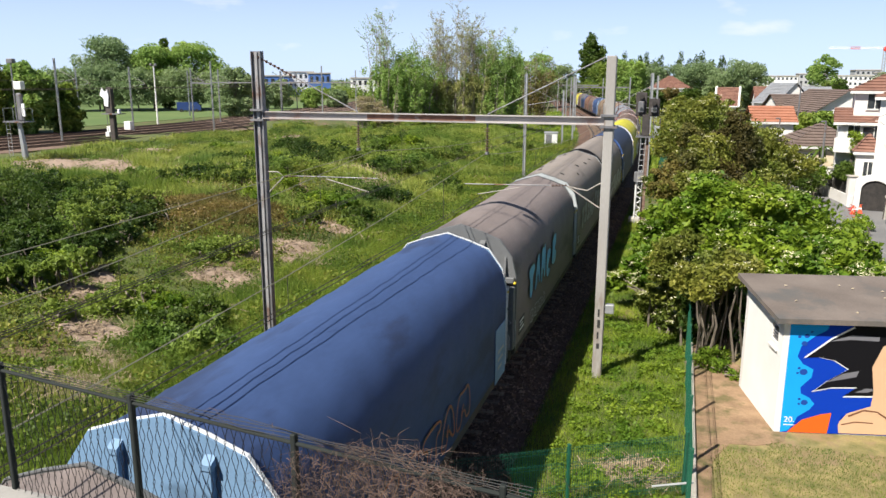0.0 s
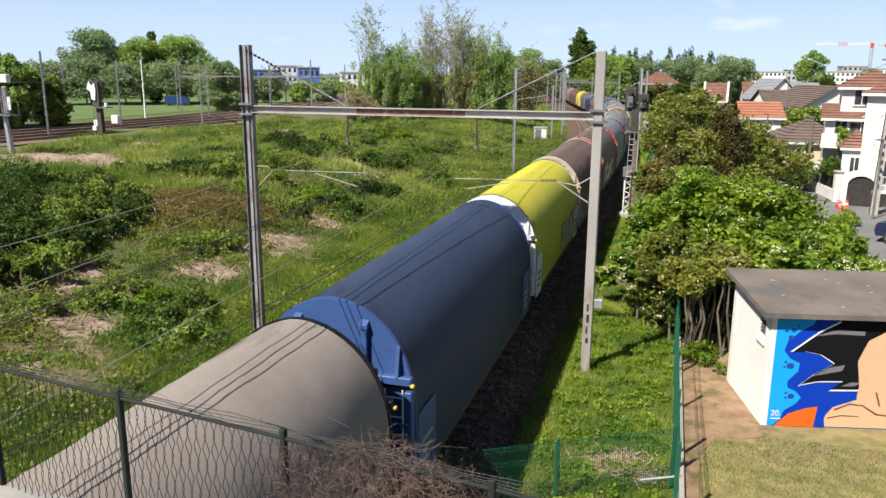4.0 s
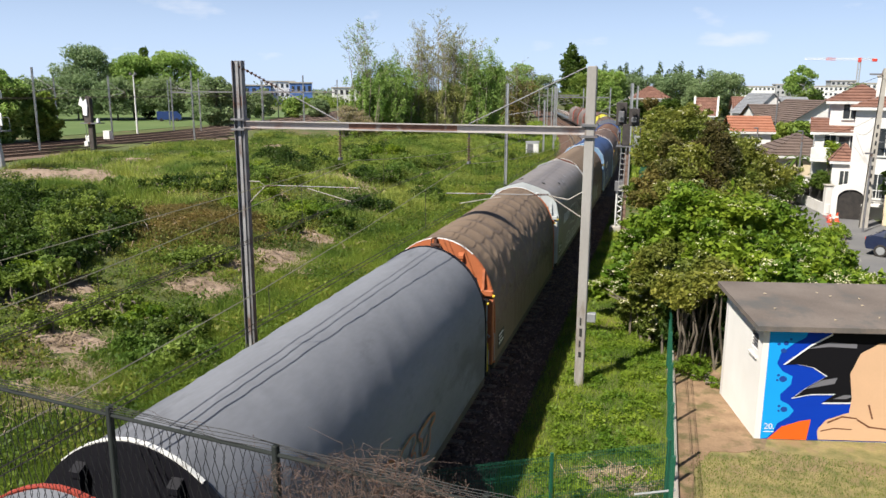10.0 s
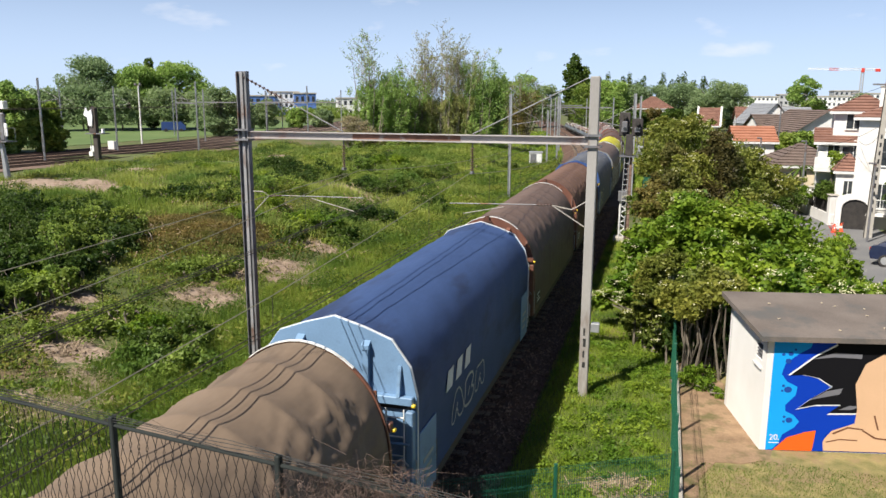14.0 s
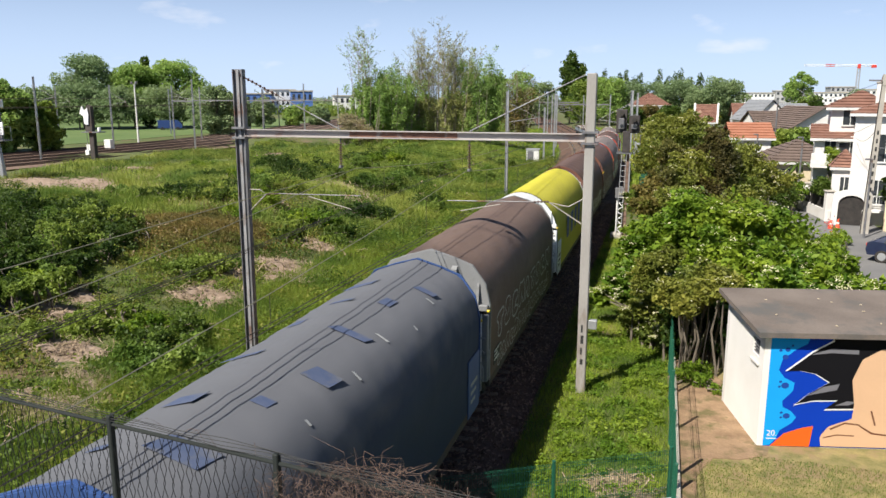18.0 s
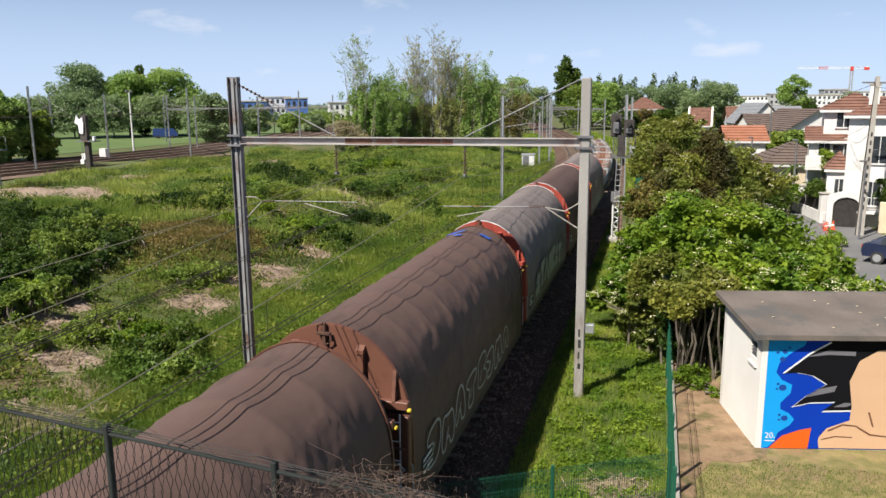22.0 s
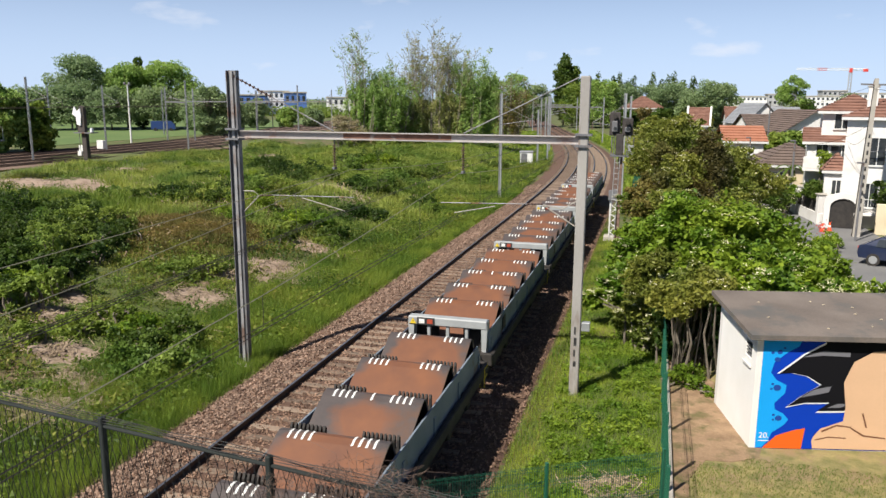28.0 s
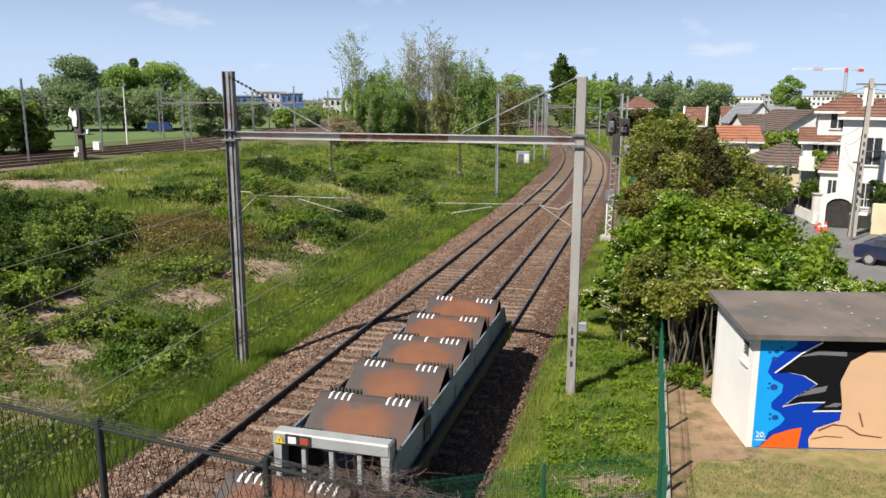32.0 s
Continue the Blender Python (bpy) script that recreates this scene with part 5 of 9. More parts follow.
tagged(part("fence_plinth", Geo().box(0.63, 0.76, 8, 30.5, -0.5, 0.12, 0.015), M_CONC), "low pale concrete plinth under the green fence", "kerb", kind="structure")


def panel_fence(p, q, n, z0, h, name="panel_fence", pitch=0.1, bent=True):
    """Welded mesh fence of n panels between two points."""
    p, q = Vector(p), Vector(q)
    length = (q - p).length
    f = thing(name, pose(p.x, p.y, z0, 0, 0, math.degrees(math.atan2(q.y - p.y, q.x - p.x))), "green welded mesh panel fence with square steel posts", "fence", "green mesh fences")
    w = length / n
    post = Geo().box(-0.03, 0.03, -0.03, 0.03, -0.3, h + 0.06, 0.006).mesh("post", M_GREEN)
    cap = Geo().box(-0.034, 0.034, -0.034, 0.034, h + 0.06, h + 0.085, 0.006).mesh("post_cap", M_GREEN)
    g = Geo()
    k = int(w / pitch)
    for j in range(1, k):
        x = w * j / k
        g.box(x - 0.003, x + 0.003, -0.003, 0.003, 0.03, h)
    for z in (0.05, 0.35, h - 0.4, h - 0.08):
        if 0.03 < z < h:
            g.box(0.03, w - 0.03, -0.009, -0.003, z - 0.003, z + 0.003)
            if bent:
                g.box(0.03, w - 0.03, -0.035, -0.029, z + 0.045, z + 0.051)
                g.box(0.03, w - 0.03, -0.009, -0.003, z + 0.09, z + 0.096)
    me = g.mesh("mesh_panel", M_GREEN)
    for i in range(n + 1):
        o = part("post", post, None, f)
        o.location = (w * i, 0, 0)
        part("post_cap", cap, None, o)
        if i < n:
            pn = part("mesh_panel", me, None, f)
            pn.location = (w * i, 0, 0)
    return f


panel_fence((0.56, 13.2), (0.58, 30.4), 7, -0.15, 1.7)
panel_fence((0.52, 14.95), (-3.9, 12.4), 2, -0.2, 1.25, pitch=0.05)
part("corner_rail", Geo().tube([(-0.1, 14.5, 0.05), (0.7, 14.75, 0.14)], 0.025), M_BARGREY)
tagged(bpy.data.objects["corner_rail"], "pale painted rail at the fence corner", "rail")
panel_fence((-1.6, 62), (-1.3, 92), 12, -0.2, 2.0, bent=False)

HUT = pose(2.52, 17.98, 0, 0, 0, 12.5)
hut = thing("brick_hut", HUT, "small white rendered hut with flat felt roof and painted wall", "hut")
HW, HD, HH = 4.6, 2.75, 2.72
M_HUT = mat("white_hut_paint", (0.74, 0.72, 0.69), (0.84, 0.82, 0.80), rough=0.8, scale=0.9, fine=30, bump=0.05, stain=(0.62, 0.57, 0.5), stain_amount=0.3)
part("front_wall", Geo().box(0, HW, 0, 0.18, -0.2, HH), M_HUT, hut)
part("back_wall", Geo().box(0, HW, HD - 0.18, HD, -0.2, HH + 0.2), M_RENDER, hut)
part("far_wall", Geo().box(HW - 0.18, HW, 0.18, HD - 0.18, -0.2, HH + 0.1), M_RENDER, hut)
# side wall with a vent opening through it
g = Geo()
g.box(0, 0.18, 0.18, 0.3, -0.2, HH).box(0, 0.18, 0.72, HD - 0.18, -0.2, HH + 0.05).box(0, 0.18, 0.3, 0.72, -0.2, 2.1).box(0, 0.18, 0.3, 0.72, 2.5, HH)
part("side_wall", g, M_HUT, hut)
vent = part("vent", Geo().box(0.1, 0.13, 0.3, 0.72, 2.1, 2.5), M_DARKMARK, hut, "dark vent opening")
for k in range(5):
    part("slat", Geo().box(0.02, 0.09, 0.3, 0.72, 2.14 + 0.08 * k, 2.16 + 0.08 * k), M_GALVDARK, vent)
part("vent_sill", Geo().box(-0.05, 0.0, 0.26, 0.78, 1.9, 1.96, 0.008), M_RENDER, hut)
g = Geo()
o = 0.22
g.add([(-o, -o, HH + 0.02), (HW + o, -o, HH + 0.02), (HW + o, HD + o, HH + 0.26), (-o, HD + o, HH + 0.26), (-o, -o, HH + 0.14), (HW + o, -o, HH + 0.14), (HW + o, HD + o, HH + 0.38), (-o, HD + o, HH + 0.38)],
      [(0, 3, 2, 1), (4, 5, 6, 7), (0, 1, 5, 4), (1, 2, 6, 5), (2, 3, 7, 6), (3, 0, 4, 7)])
part("roof_slab", g, M_FELT, hut, "grey felted roof slab")
for k in range(9):
    x, y = rng.uniform(0.3, 3.2), rng.uniform(0.2, 2.2)
    d = part("roof_debris", Geo().box(-0.03, 0.03, -0.012, 0.012, 0, 0.012, 0, pose(x, y, HH + 0.145 + 0.087 * (y + o), 0, 0, rng.uniform(0, 180))), M_CREAM, hut)
PAINTS = {k: mat("wall_paint_" + k, c, tuple(min(1, v * 1.08) for v in c), rough=0.75, spec=0.12, scale=1.2, fine=25, bump=0.04) for k, c in dict(blue=(0.003, 0.04, 0.40), cyan=(0.010, 0.32, 0.78), black=(0.006, 0.006, 0.008), white=(0.72, 0.74, 0.76), orange=(0.75, 0.12, 0.015), sand=(0.62, 0.40, 0.25), umber=(0.16, 0.07, 0.04), grey=(0.16, 0.16, 0.18), deep=(0.015, 0.06, 0.30)).items()}


def smooth_line(pts, n=5):
    out = []
    m = len(pts)
    for i in range(m):
        p0, p1, p2, p3 = (Vector(pts[(i + k) % m]) for k in (-1, 0, 1, 2))
        for j in range(n):
            t = j / n
            out.append(tuple(0.5 * ((2 * p1) + (p2 - p0) * t + (2 * p0 - 5 * p1 + 4 * p2 - p3) * t * t + (3 * p1 - p0 - 3 * p2 + p3) * t ** 3)))
    return out


def mural(name, pts, paint_, proud, soft=False):
    pts = smooth_line(pts) if soft else pts
    g = Geo().add([(u, -proud, v) for u, v in pts], [tuple(range(len(pts)))])
    return part(name, g, PAINTS[paint_], hut, "flat painted colour field of the wall picture")


mural("painted_field", [(0.14, 0.02), (4.58, 0.02), (4.58, HH - 0.02), (0.14, HH - 0.02)], "blue", 0.003)
cy = [(0.14, 0.02), (0.3, 0.05), (0.42, 0.2), (0.5, 0.42), (0.75, 0.6), (0.85, 0.75), (0.72, 0.9), (0.52, 1.0), (0.5, 1.15), (0.72, 1.4), (0.74, 1.6), (0.5, 1.72), (0.36, 1.9), (0.42, 2.15), (0.7, 2.4), (0.95, 2.55), (1.0, HH - 0.02), (0.14, HH - 0.02)]
mural("painted_wave", cy, "cyan", 0.006)
for u, v, r in ((0.48, 2.22, 0.07), (0.36, 2.38, 0.04), (0.52, 2.4, 0.06), (0.53, 1.53, 0.09), (0.42, 1.62, 0.035), (0.4, 1.5, 0.03), (0.62, 0.78, 0.08), (0.5, 0.86, 0.035), (0.5, 0.74, 0.03), (0.62, 2.5, 0.03)):
    mural("painted_dot", [(u + r * math.cos(a * 0.6283), v + 0.85 * r * math.sin(a * 0.6283)) for a in range(10)], "deep", 0.009)
spikes = [(1.5, HH - 0.02), (1.55, 2.62), (1.1, 2.35), (0.55, 1.88), (0.85, 1.9), (1.2, 1.83), (1.52, 1.63), (1.1, 1.35), (0.8, 1.08), (1.2, 1.18), (1.75, 1.2), (1.48, 0.98), (2.1, 1.0), (2.6, 1.3), (4.3, 1.4), (4.5, HH - 0.02)]
cx_, cz_ = 2.2, 1.9
mural("painted_outline", [(cx_ + (u - cx_) * 1.035, min(HH - 0.02, cz_ + (v - cz_) * 1.045)) for u, v in spikes], "white", 0.009)
mural("painted_flame", spikes, "black", 0.012)
for s in ([(1.0, 2.28), (1.5, 2.45), (2.1, 2.42), (2.1, 2.32), (1.5, 2.34)], [(1.05, 1.3), (1.4, 1.52), (1.75, 1.6), (1.7, 1.45), (1.4, 1.38)], [(1.7, 1.07), (1.95, 1.18), (2.2, 1.17), (2.0, 1.08)]):
    mural("painted_sheen", s, "grey", 0.015)
mural("painted_shape", [(2.02, 1.7), (2.2, 2.2), (2.6, 2.45), (3.2, 2.5), (3.7, 2.2), (3.75, 1.4), (3.5, 0.9), (3.3, 0.75), (3.6, 0.55), (4.3, 0.4), (4.5, 0.05), (1.45, 0.05), (1.42, 0.3), (1.6, 0.55), (2.1, 0.75), (2.12, 1.1)], "sand", 0.018)
for s in ([(1.62, 0.5), (1.95, 0.66), (2.3, 0.62), (2.3, 0.59), (1.96, 0.62), (1.64, 0.46)], [(2.3, 0.6), (2.6, 0.42), (3.1, 0.36), (3.1, 0.33), (2.58, 0.38), (2.28, 0.57)], [(2.5, 0.95), (2.62, 0.6), (2.66, 0.6), (2.54, 0.96)], [(1.5, 0.28), (1.8, 0.36), (2.2, 0.34), (2.2, 0.315), (1.8, 0.33), (1.5, 0.25)]):
    mural("painted_line", s, "umber", 0.021)
mural("painted_patch", [(0.3, 0.03), (0.6, 0.35), (1.0, 0.5), (1.25, 0.55), (1.2, 0.03)], "orange", 0.018)
mural("painted_strap", [(1.25, 0.55), (1.5, 0.5), (1.42, 0.25), (1.46, 0.04), (1.2, 0.03)], "blue", 0.021)
txt = bpy.data.curves.new("writing", "FONT")
txt.body, txt.size, txt.extrude = "20.", 0.2, 0.002
txt.materials.append(PAINTS["white"])
tx = new("painted_number", txt)
tx.parent = hut
tx.matrix_basis = pose(0.2, -0.012, 0.28, 90, 0, 0)
part("painted_underline", Geo().box(0.2, 0.44, -0.012, -0.008, 0.2, 0.22), PAINTS["white"], hut)


# ---- houses ----
def window(parent, m, w, h, shutter=None):
    """A recessed window: m puts its lower left corner on the wall, facing -y."""
    f = part("window", Geo().box(-0.06, 0, -0.03, 0.05, -0.06, h + 0.06).box(w, w + 0.06, -0.03, 0.05, -0.06, h + 0.06).box(0, w, -0.03, 0.05, h, h + 0.06).box(-0.1, w + 0.1, -0.1, 0.05, -0.1, 0).box(w / 2 - 0.025, w / 2 + 0.025, -0.02, 0.03, 0, h), M_FRAME, parent)
    f.matrix_basis = m
    part("pane", Geo().box(0, w, -0.004, 0.0, 0, h), M_GLASS, f)
    if shutter:
        part("shutter", Geo().box(-w * 0.52 - 0.05, -0.07, -0.05, -0.01, 0, h, 0.008), shutter, f)
        part("shutter", Geo().box(w + 0.07, w * 1.52 + 0.05, -0.05, -0.01, 0, h, 0.008), shutter, f)
    return f


def tile_rows(h, roof, a, b, c, d, n):
    """A roof slope from eave a-b to ridge d-c in n overlapping courses."""
    g = Geo()
    a, b, c, d = (Vector(v) for v in (a, b, c, d))
    nrm = (b - a).cross(d - a).normalized()
    if nrm.z < 0:
        nrm = -nrm
    vs = []
    for i in range(n + 1):
        p, q = a.lerp(d, i / n), b.lerp(c, i / n)
        vs += [p + nrm * 0.01, q + nrm * 0.01, p + nrm * 0.08, q + nrm * 0.08]
    vs = vs[:-2]
    g.add(vs, [(2 * i, 2 * i + 1, 2 * i + 3, 2 * i + 2) for i in range(len(vs) // 2 - 1)])
    part("roof_slope", g, roof, h)


def house(m, w, d, eave, ridge, roof, wall, label, style="gable", along="x", windows=(), chimney=None, over=0.35):
    """A house: front wall on local y = 0 facing -y, body behind it."""
    h = thing("house", m, label, "house", "houses of the street")
    g = Geo()
    t = 0.3
    fb = [(0, -0.5), (w, -0.5), (w, eave)] + ([(w / 2, ridge - 0.1)] if style == "gable" and along == "y" else []) + [(0, eave)]
    sd = [(t, -0.5), (d - t, -0.5), (d - t, eave)] + ([(d / 2, ridge - 0.1)] if style == "gable" and along == "x" else []) + [(t, eave)]
    part("front_wall", Geo().prism(fb, "y", 0, t), wall, h)
    part("back_wall", Geo().prism(fb, "y", d - t, d), wall, h)
    part("side_wall", Geo().prism(sd, "x", 0, t), wall, h)
    part("side_wall", Geo().prism(sd, "x", w - t, w), wall, h)
    e = over
    n = max(6, int((ridge - eave) / 0.18))
    lo = eave - e * 0.35
    if style == "gable" and along == "x":
        tile_rows(h, roof, (-e, -e, lo), (w + e, -e, lo), (w + e, d / 2, ridge), (-e, d / 2, ridge), n)
        tile_rows(h, roof, (w + e, d + e, lo), (-e, d + e, lo), (-e, d / 2, ridge), (w + e, d / 2, ridge), n)
    elif style == "gable":
        tile_rows(h, roof, (-e, d + e, lo), (-e, -e, lo), (w / 2, -e, ridge), (w / 2, d + e, ridge), n)
        tile_rows(h, roof, (w + e, -e, lo), (w + e, d + e, lo), (w / 2, d + e, ridge), (w / 2, -e, ridge), n)
    else:
        k = min(w, d) / 2
        r0, r1 = ((k, d / 2, ridge), (w - k, d / 2, ridge)) if w >= d else ((w / 2, k, ridge), (w / 2, d - k, ridge))
        tile_rows(h, roof, (-e, -e, lo), (w + e, -e, lo), r1 if w >= d else r0, r0, n)
        tile_rows(h, roof, (w + e, -e, lo), (w + e, d + e, lo), r1, r1 if w >= d else r0, n)
        tile_rows(h, roof, (w + e, d + e, lo), (-e, d + e, lo), r0 if w >= d else r1, r1, n)
        tile_rows(h, roof, (-e, d + e, lo), (-e, -e, lo), r0, r0 if w >= d else r1, n)
    part("eaves_board", Geo().box(-e, w + e, -e - 0.03, -e + 0.03, lo - 0.16, lo + 0.02), M_FRAME, h)
    for item in windows:
        x, z, ww, hh = item[:4]
        side = item[4] if len(item) > 4 else "front"
        window(h, pose(x, -0.002, z) if side == "front" else pose(-0.002, x + ww, z, 0, 0, -90), ww, hh, item[5] if len(item) > 5 else None)
    if chimney:
        cx, cy_, top = chimney
        c = part("chimney", Geo().box(cx - 0.3, cx + 0.3, cy_ - 0.45, cy_ + 0.45, eave, top, 0.02), wall, h)
        part("chimney_cap", Geo().box(cx - 0.36, cx + 0.36, cy_ - 0.5, cy_ + 0.5, top, top + 0.08), M_CONC, c)
        for k in (-0.25, 0.0, 0.25):
            part("chimney_pot", Geo().tube([(cx, cy_ + k, top + 0.08), (cx, cy_ + k, top + 0.4)], [0.1, 0.08], 8), M_TILE, c)
    return h


A = house(pose(11.75, 54.2, 0, 0, 0, -12.6), 8.5, 8.5, 7.2, 9.0, M_TILE, M_RENDER, "tall white rendered house with red hipped roof and chimney", "hip",
          windows=((1.4, 4.1, 0.9, 1.7), (1.2, 1.4, 0.9, 1.5), (3.6, 4.1, 0.9, 1.7), (3.6, 1.4, 0.9, 1.5), (5.5, 4.2, 0.9, 1.5), (2.0, 4.2, 0.8, 1.5, "side"), (5.0, 4.2, 0.8, 1.5, "side")), chimney=(1.3, 1.7, 9.0))
rail = part("window_railing", Geo().box(1.2, 2.5, -0.4, -0.37, 4.95, 5.0), M_GALVDARK, A, "thin iron railing")
part("balcony", Geo().box(0.9, 3.2, -0.8, 0, 0.9, 1.08, 0.02), M_RENDER, A)
for k in range(14):
    part("baluster", Geo().box(0.95 + 0.165 * k, 0.97 + 0.165 * k, -0.76, -0.74, 1.08, 1.95), M_FRAME, A)
part("handrail", Geo().box(0.9, 3.2, -0.78, -0.72, 1.95, 2.0), M_FRAME, A)
B2 = house(pose(10.3, 58.6, 0, 0, 0, -9), 4.2, 6, 5.4, 6.2, M_TILE, M_RENDER, "white house wing with balcony and red tiled lean-to roof", "gable",
           windows=((2.2, 3.9, 0.9, 1.5), (0.6, 3.9, 0.7, 1.2), (2.1, 1.2, 1.0, 1.6)))
# flat dark plate in place of the loggia's shaded inside
part("balcony_opening", Geo().box(1.5, 3.6, -0.012, -0.004, 3.5, 5.0), M_GLASS, B2, "dark plate standing in for the shaded loggia")
part("balcony_slab", Geo().box(-0.2, 2.4, -1.1, 0, 3.3, 3.48, 0.02), M_RENDER, B2)
part("balcony_front", Geo().box(-0.2, 2.4, -1.1, -1.0, 3.48, 4.3, 0.02), M_RENDER, B2)
house(pose(11.3, 59.6, 0, 0, 0, -9), 3.8, 5, 7.5, 8.6, M_TILE, M_RENDER, "white upper storey with a red tiled roof behind", "hip", windows=((0.8, 6.2, 0.9, 1.0),))
house(pose(11.0, 55.6, 0, 0, 0, -9), 1.4, 1.8, 3.6, 4.7, M_TILE, M_RENDER, "small white porch with red tiled roof", "hip", over=0.2, windows=((0.5, 1.6, 0.5, 1.3),))
ZINC = mat("zinc_roof", (0.3, 0.31, 0.33), (0.42, 0.43, 0.45), rough=0.5, metal=0.3)
house(pose(11.6, 104, 0, 0, 0, 14), 4.6, 7, 4.4, 6.4, M_BROWNTILE, M_RENDER, "white house with weathered brown roof, gable to the street", "gable", "x", windows=((1, 2.0, 0.9, 1.3),))
house(pose(12.6, 84.6, 0, 0, 0, 10.6), 6.2, 11, 5.0, 7.2, M_BROWNTILE, M_RENDER, "white gabled house end under brown tiles", "gable", "y", windows=((1.2, 1.4, 1.0, 1.3), (3.6, 1.4, 1.0, 1.3), (2.7, 4.3, 0.8, 1.0)), over=0.5)
house(pose(8.6, 67.5, 0, 0, 0, 6), 5.6, 6, 3.0, 4.6, M_BROWNTILE, M_CREAM, "low cream outbuilding with a brown tiled roof", "hip", windows=((0.8, 1.1, 0.9, 1.2), (3.4, 1.1, 0.9, 1.2)))
house(pose(6.3, 75.6, 0, 0, 0, 3), 3.3, 6, 4.5, 5.75, M_ORANGETILE, M_RENDER, "low house under a broad orange tiled roof", "gable", "x", windows=((1.0, 2.4, 0.9, 1.2),))
house(pose(12.0, 114, 0, 0, 0, 16), 4.8, 8, 5.0, 7.8, ZINC, M_RENDER, "white gabled house with a pale zinc roof", "gable", "y", windows=((1.2, 3.2, 0.9, 1.2), (2.8, 3.2, 0.9, 1.2)))
house(pose(16.4, 124, 0, 0, 0, 10), 5, 8, 4.6, 7.2, ZINC, M_RENDER, "pale house with a grey zinc roof", "gable", "x", windows=((2.4, 2.6, 1.0, 1.3),))
house(pose(10.6, 128, 0, 0, 0, 0), 3.4, 8, 5.2, 7.2, M_TILE, M_RENDER, "white house with red roof behind the hedge", "gable", "x", windows=((1.4, 3.2, 1.0, 1.3),))
sg = house(pose(4.6, 119, 0, 0, 0, -4), 2.5, 6, 4.6, 7.1, M_TILE, M_RENDER, "small house with brown-red roof edged in white", "gable", "x", windows=((1.2, 2.4, 0.9, 1.1),))
for q in (-0.4, 2.9):
    part("verge_board", Geo().add([(q - 0.14, -0.38, 4.55), (q + 0.14, -0.38, 4.55), (q + 0.14, 3.0, 7.28), (q - 0.14, 3.0, 7.28), (q - 0.14, -0.38, 4.35), (q + 0.14, -0.38, 4.35), (q + 0.14, 3.0, 7.08), (q - 0.14, 3.0, 7.08)], [(0, 1, 2, 3), (7, 6, 5, 4), (0, 4, 5, 1), (1, 5, 6, 2), (2, 6, 7, 3), (3, 7, 4, 0)]), M_FRAME, sg, "white painted verge board")
house(pose(-8.6, 208, 0, 0, 0, 5), 10, 9, 6.2, 9.2, M_TILE, M_RENDER, "white house with a red hipped roof beyond the trees", "hip", windows=((1, 3.6, 0.9, 1.5), (3.2, 3.6, 0.9, 1.5), (5.6, 3.6, 0.9, 1.5), (8, 3.6, 0.9, 1.5)))
house(pose(22, 84, 0, 0, 0, 0), 9, 9, 5.5, 8.4, M_TILE, M_RENDER, "white house with a red tiled roof", "gable", "x", windows=((2, 3.2, 1, 1.4), (5.5, 3.2, 1, 1.4)))


def block(x, y, w, d, h, floors, bays, wall, label, rot=0.0):
    """A far block of flats with its window rows."""
    b = thing("apartment_building", pose(x, y, 0, 0, 0, rot), label, "building", "far buildings")
    part("wall", Geo().box(0, w, 0, d, -1, h), wall, b)
    part("roof", Geo().box(-0.3, w + 0.3, -0.3, d + 0.3, h, h + 0.5), M_CONC, b)
    me = Geo().box(0, w / bays * 0.5, -0.06, 0.0, 0, h / floors * 0.45).mesh("window", M_GLASS)
    for i in range(bays):
        for j in range(floors):
            o = part("window", me, None, b)
            o.location = (w / bays * (i + 0.25), -0.01, h / floors * (j + 0.35))
    return b


M_FARWHITE = mat("pale_far_facade", (0.62, 0.62, 0.62), (0.75, 0.75, 0.74), rough=0.8, scale=0.1, fine=2, bump=0)
M_FARBLUE = mat("blue_far_facade", (0.06, 0.14, 0.4), (0.1, 0.2, 0.5), rough=0.7, scale=0.1, fine=2, bump=0)
M_FARGREY = mat("grey_far_facade", (0.3, 0.31, 0.32), (0.42, 0.42, 0.43), rough=0.8, scale=0.1, fine=2, bump=0)
block(36, 428, 18, 14, 10.2, 4, 9, M_FARWHITE, "long white block of flats in the distance")
block(56, 440, 14, 14, 11.4, 4, 6, M_FARGREY, "grey block of flats on the skyline")
block(70, 424, 17, 14, 10.4, 4, 8, M_FARWHITE, "white block of flats behind the houses")
block(89, 419, 22, 14, 11.8, 4, 9, M_FARWHITE, "white block of flats on the skyline")
block(84, 450, 12, 14, 13.4, 5, 5, M_FARGREY, "stepped grey block of flats far off")
block(20, 446, 14, 14, 9.4, 3, 6, M_FARWHITE, "low white block of flats far off")
block(-170, 288, 11, 12, 9.3, 2, 4, M_FARBLUE, "bright blue industrial building far away", 29)
block(-166, 298, 13, 14, 11.0, 3, 6, M_FARWHITE, "low white industrial building far away", 29)
block(-151, 293, 9, 12, 10.4, 2, 4, M_FARBLUE, "blue and white warehouse far away", 29)
block(-140, 312, 12, 12, 8.5, 2, 5, M_FARWHITE, "pale warehouse far away", 27)
block(-186, 280, 12, 12, 7.0, 2, 5, M_FARGREY, "grey warehouse far away", 30)

crane = thing("tower_crane", pose(104.8, 489, 0), "red and white tower crane above the roofs", "crane")
M_CRANERED = mat("crane_red", (0.5, 0.04, 0.03), (0.6, 0.06, 0.04), rough=0.5)


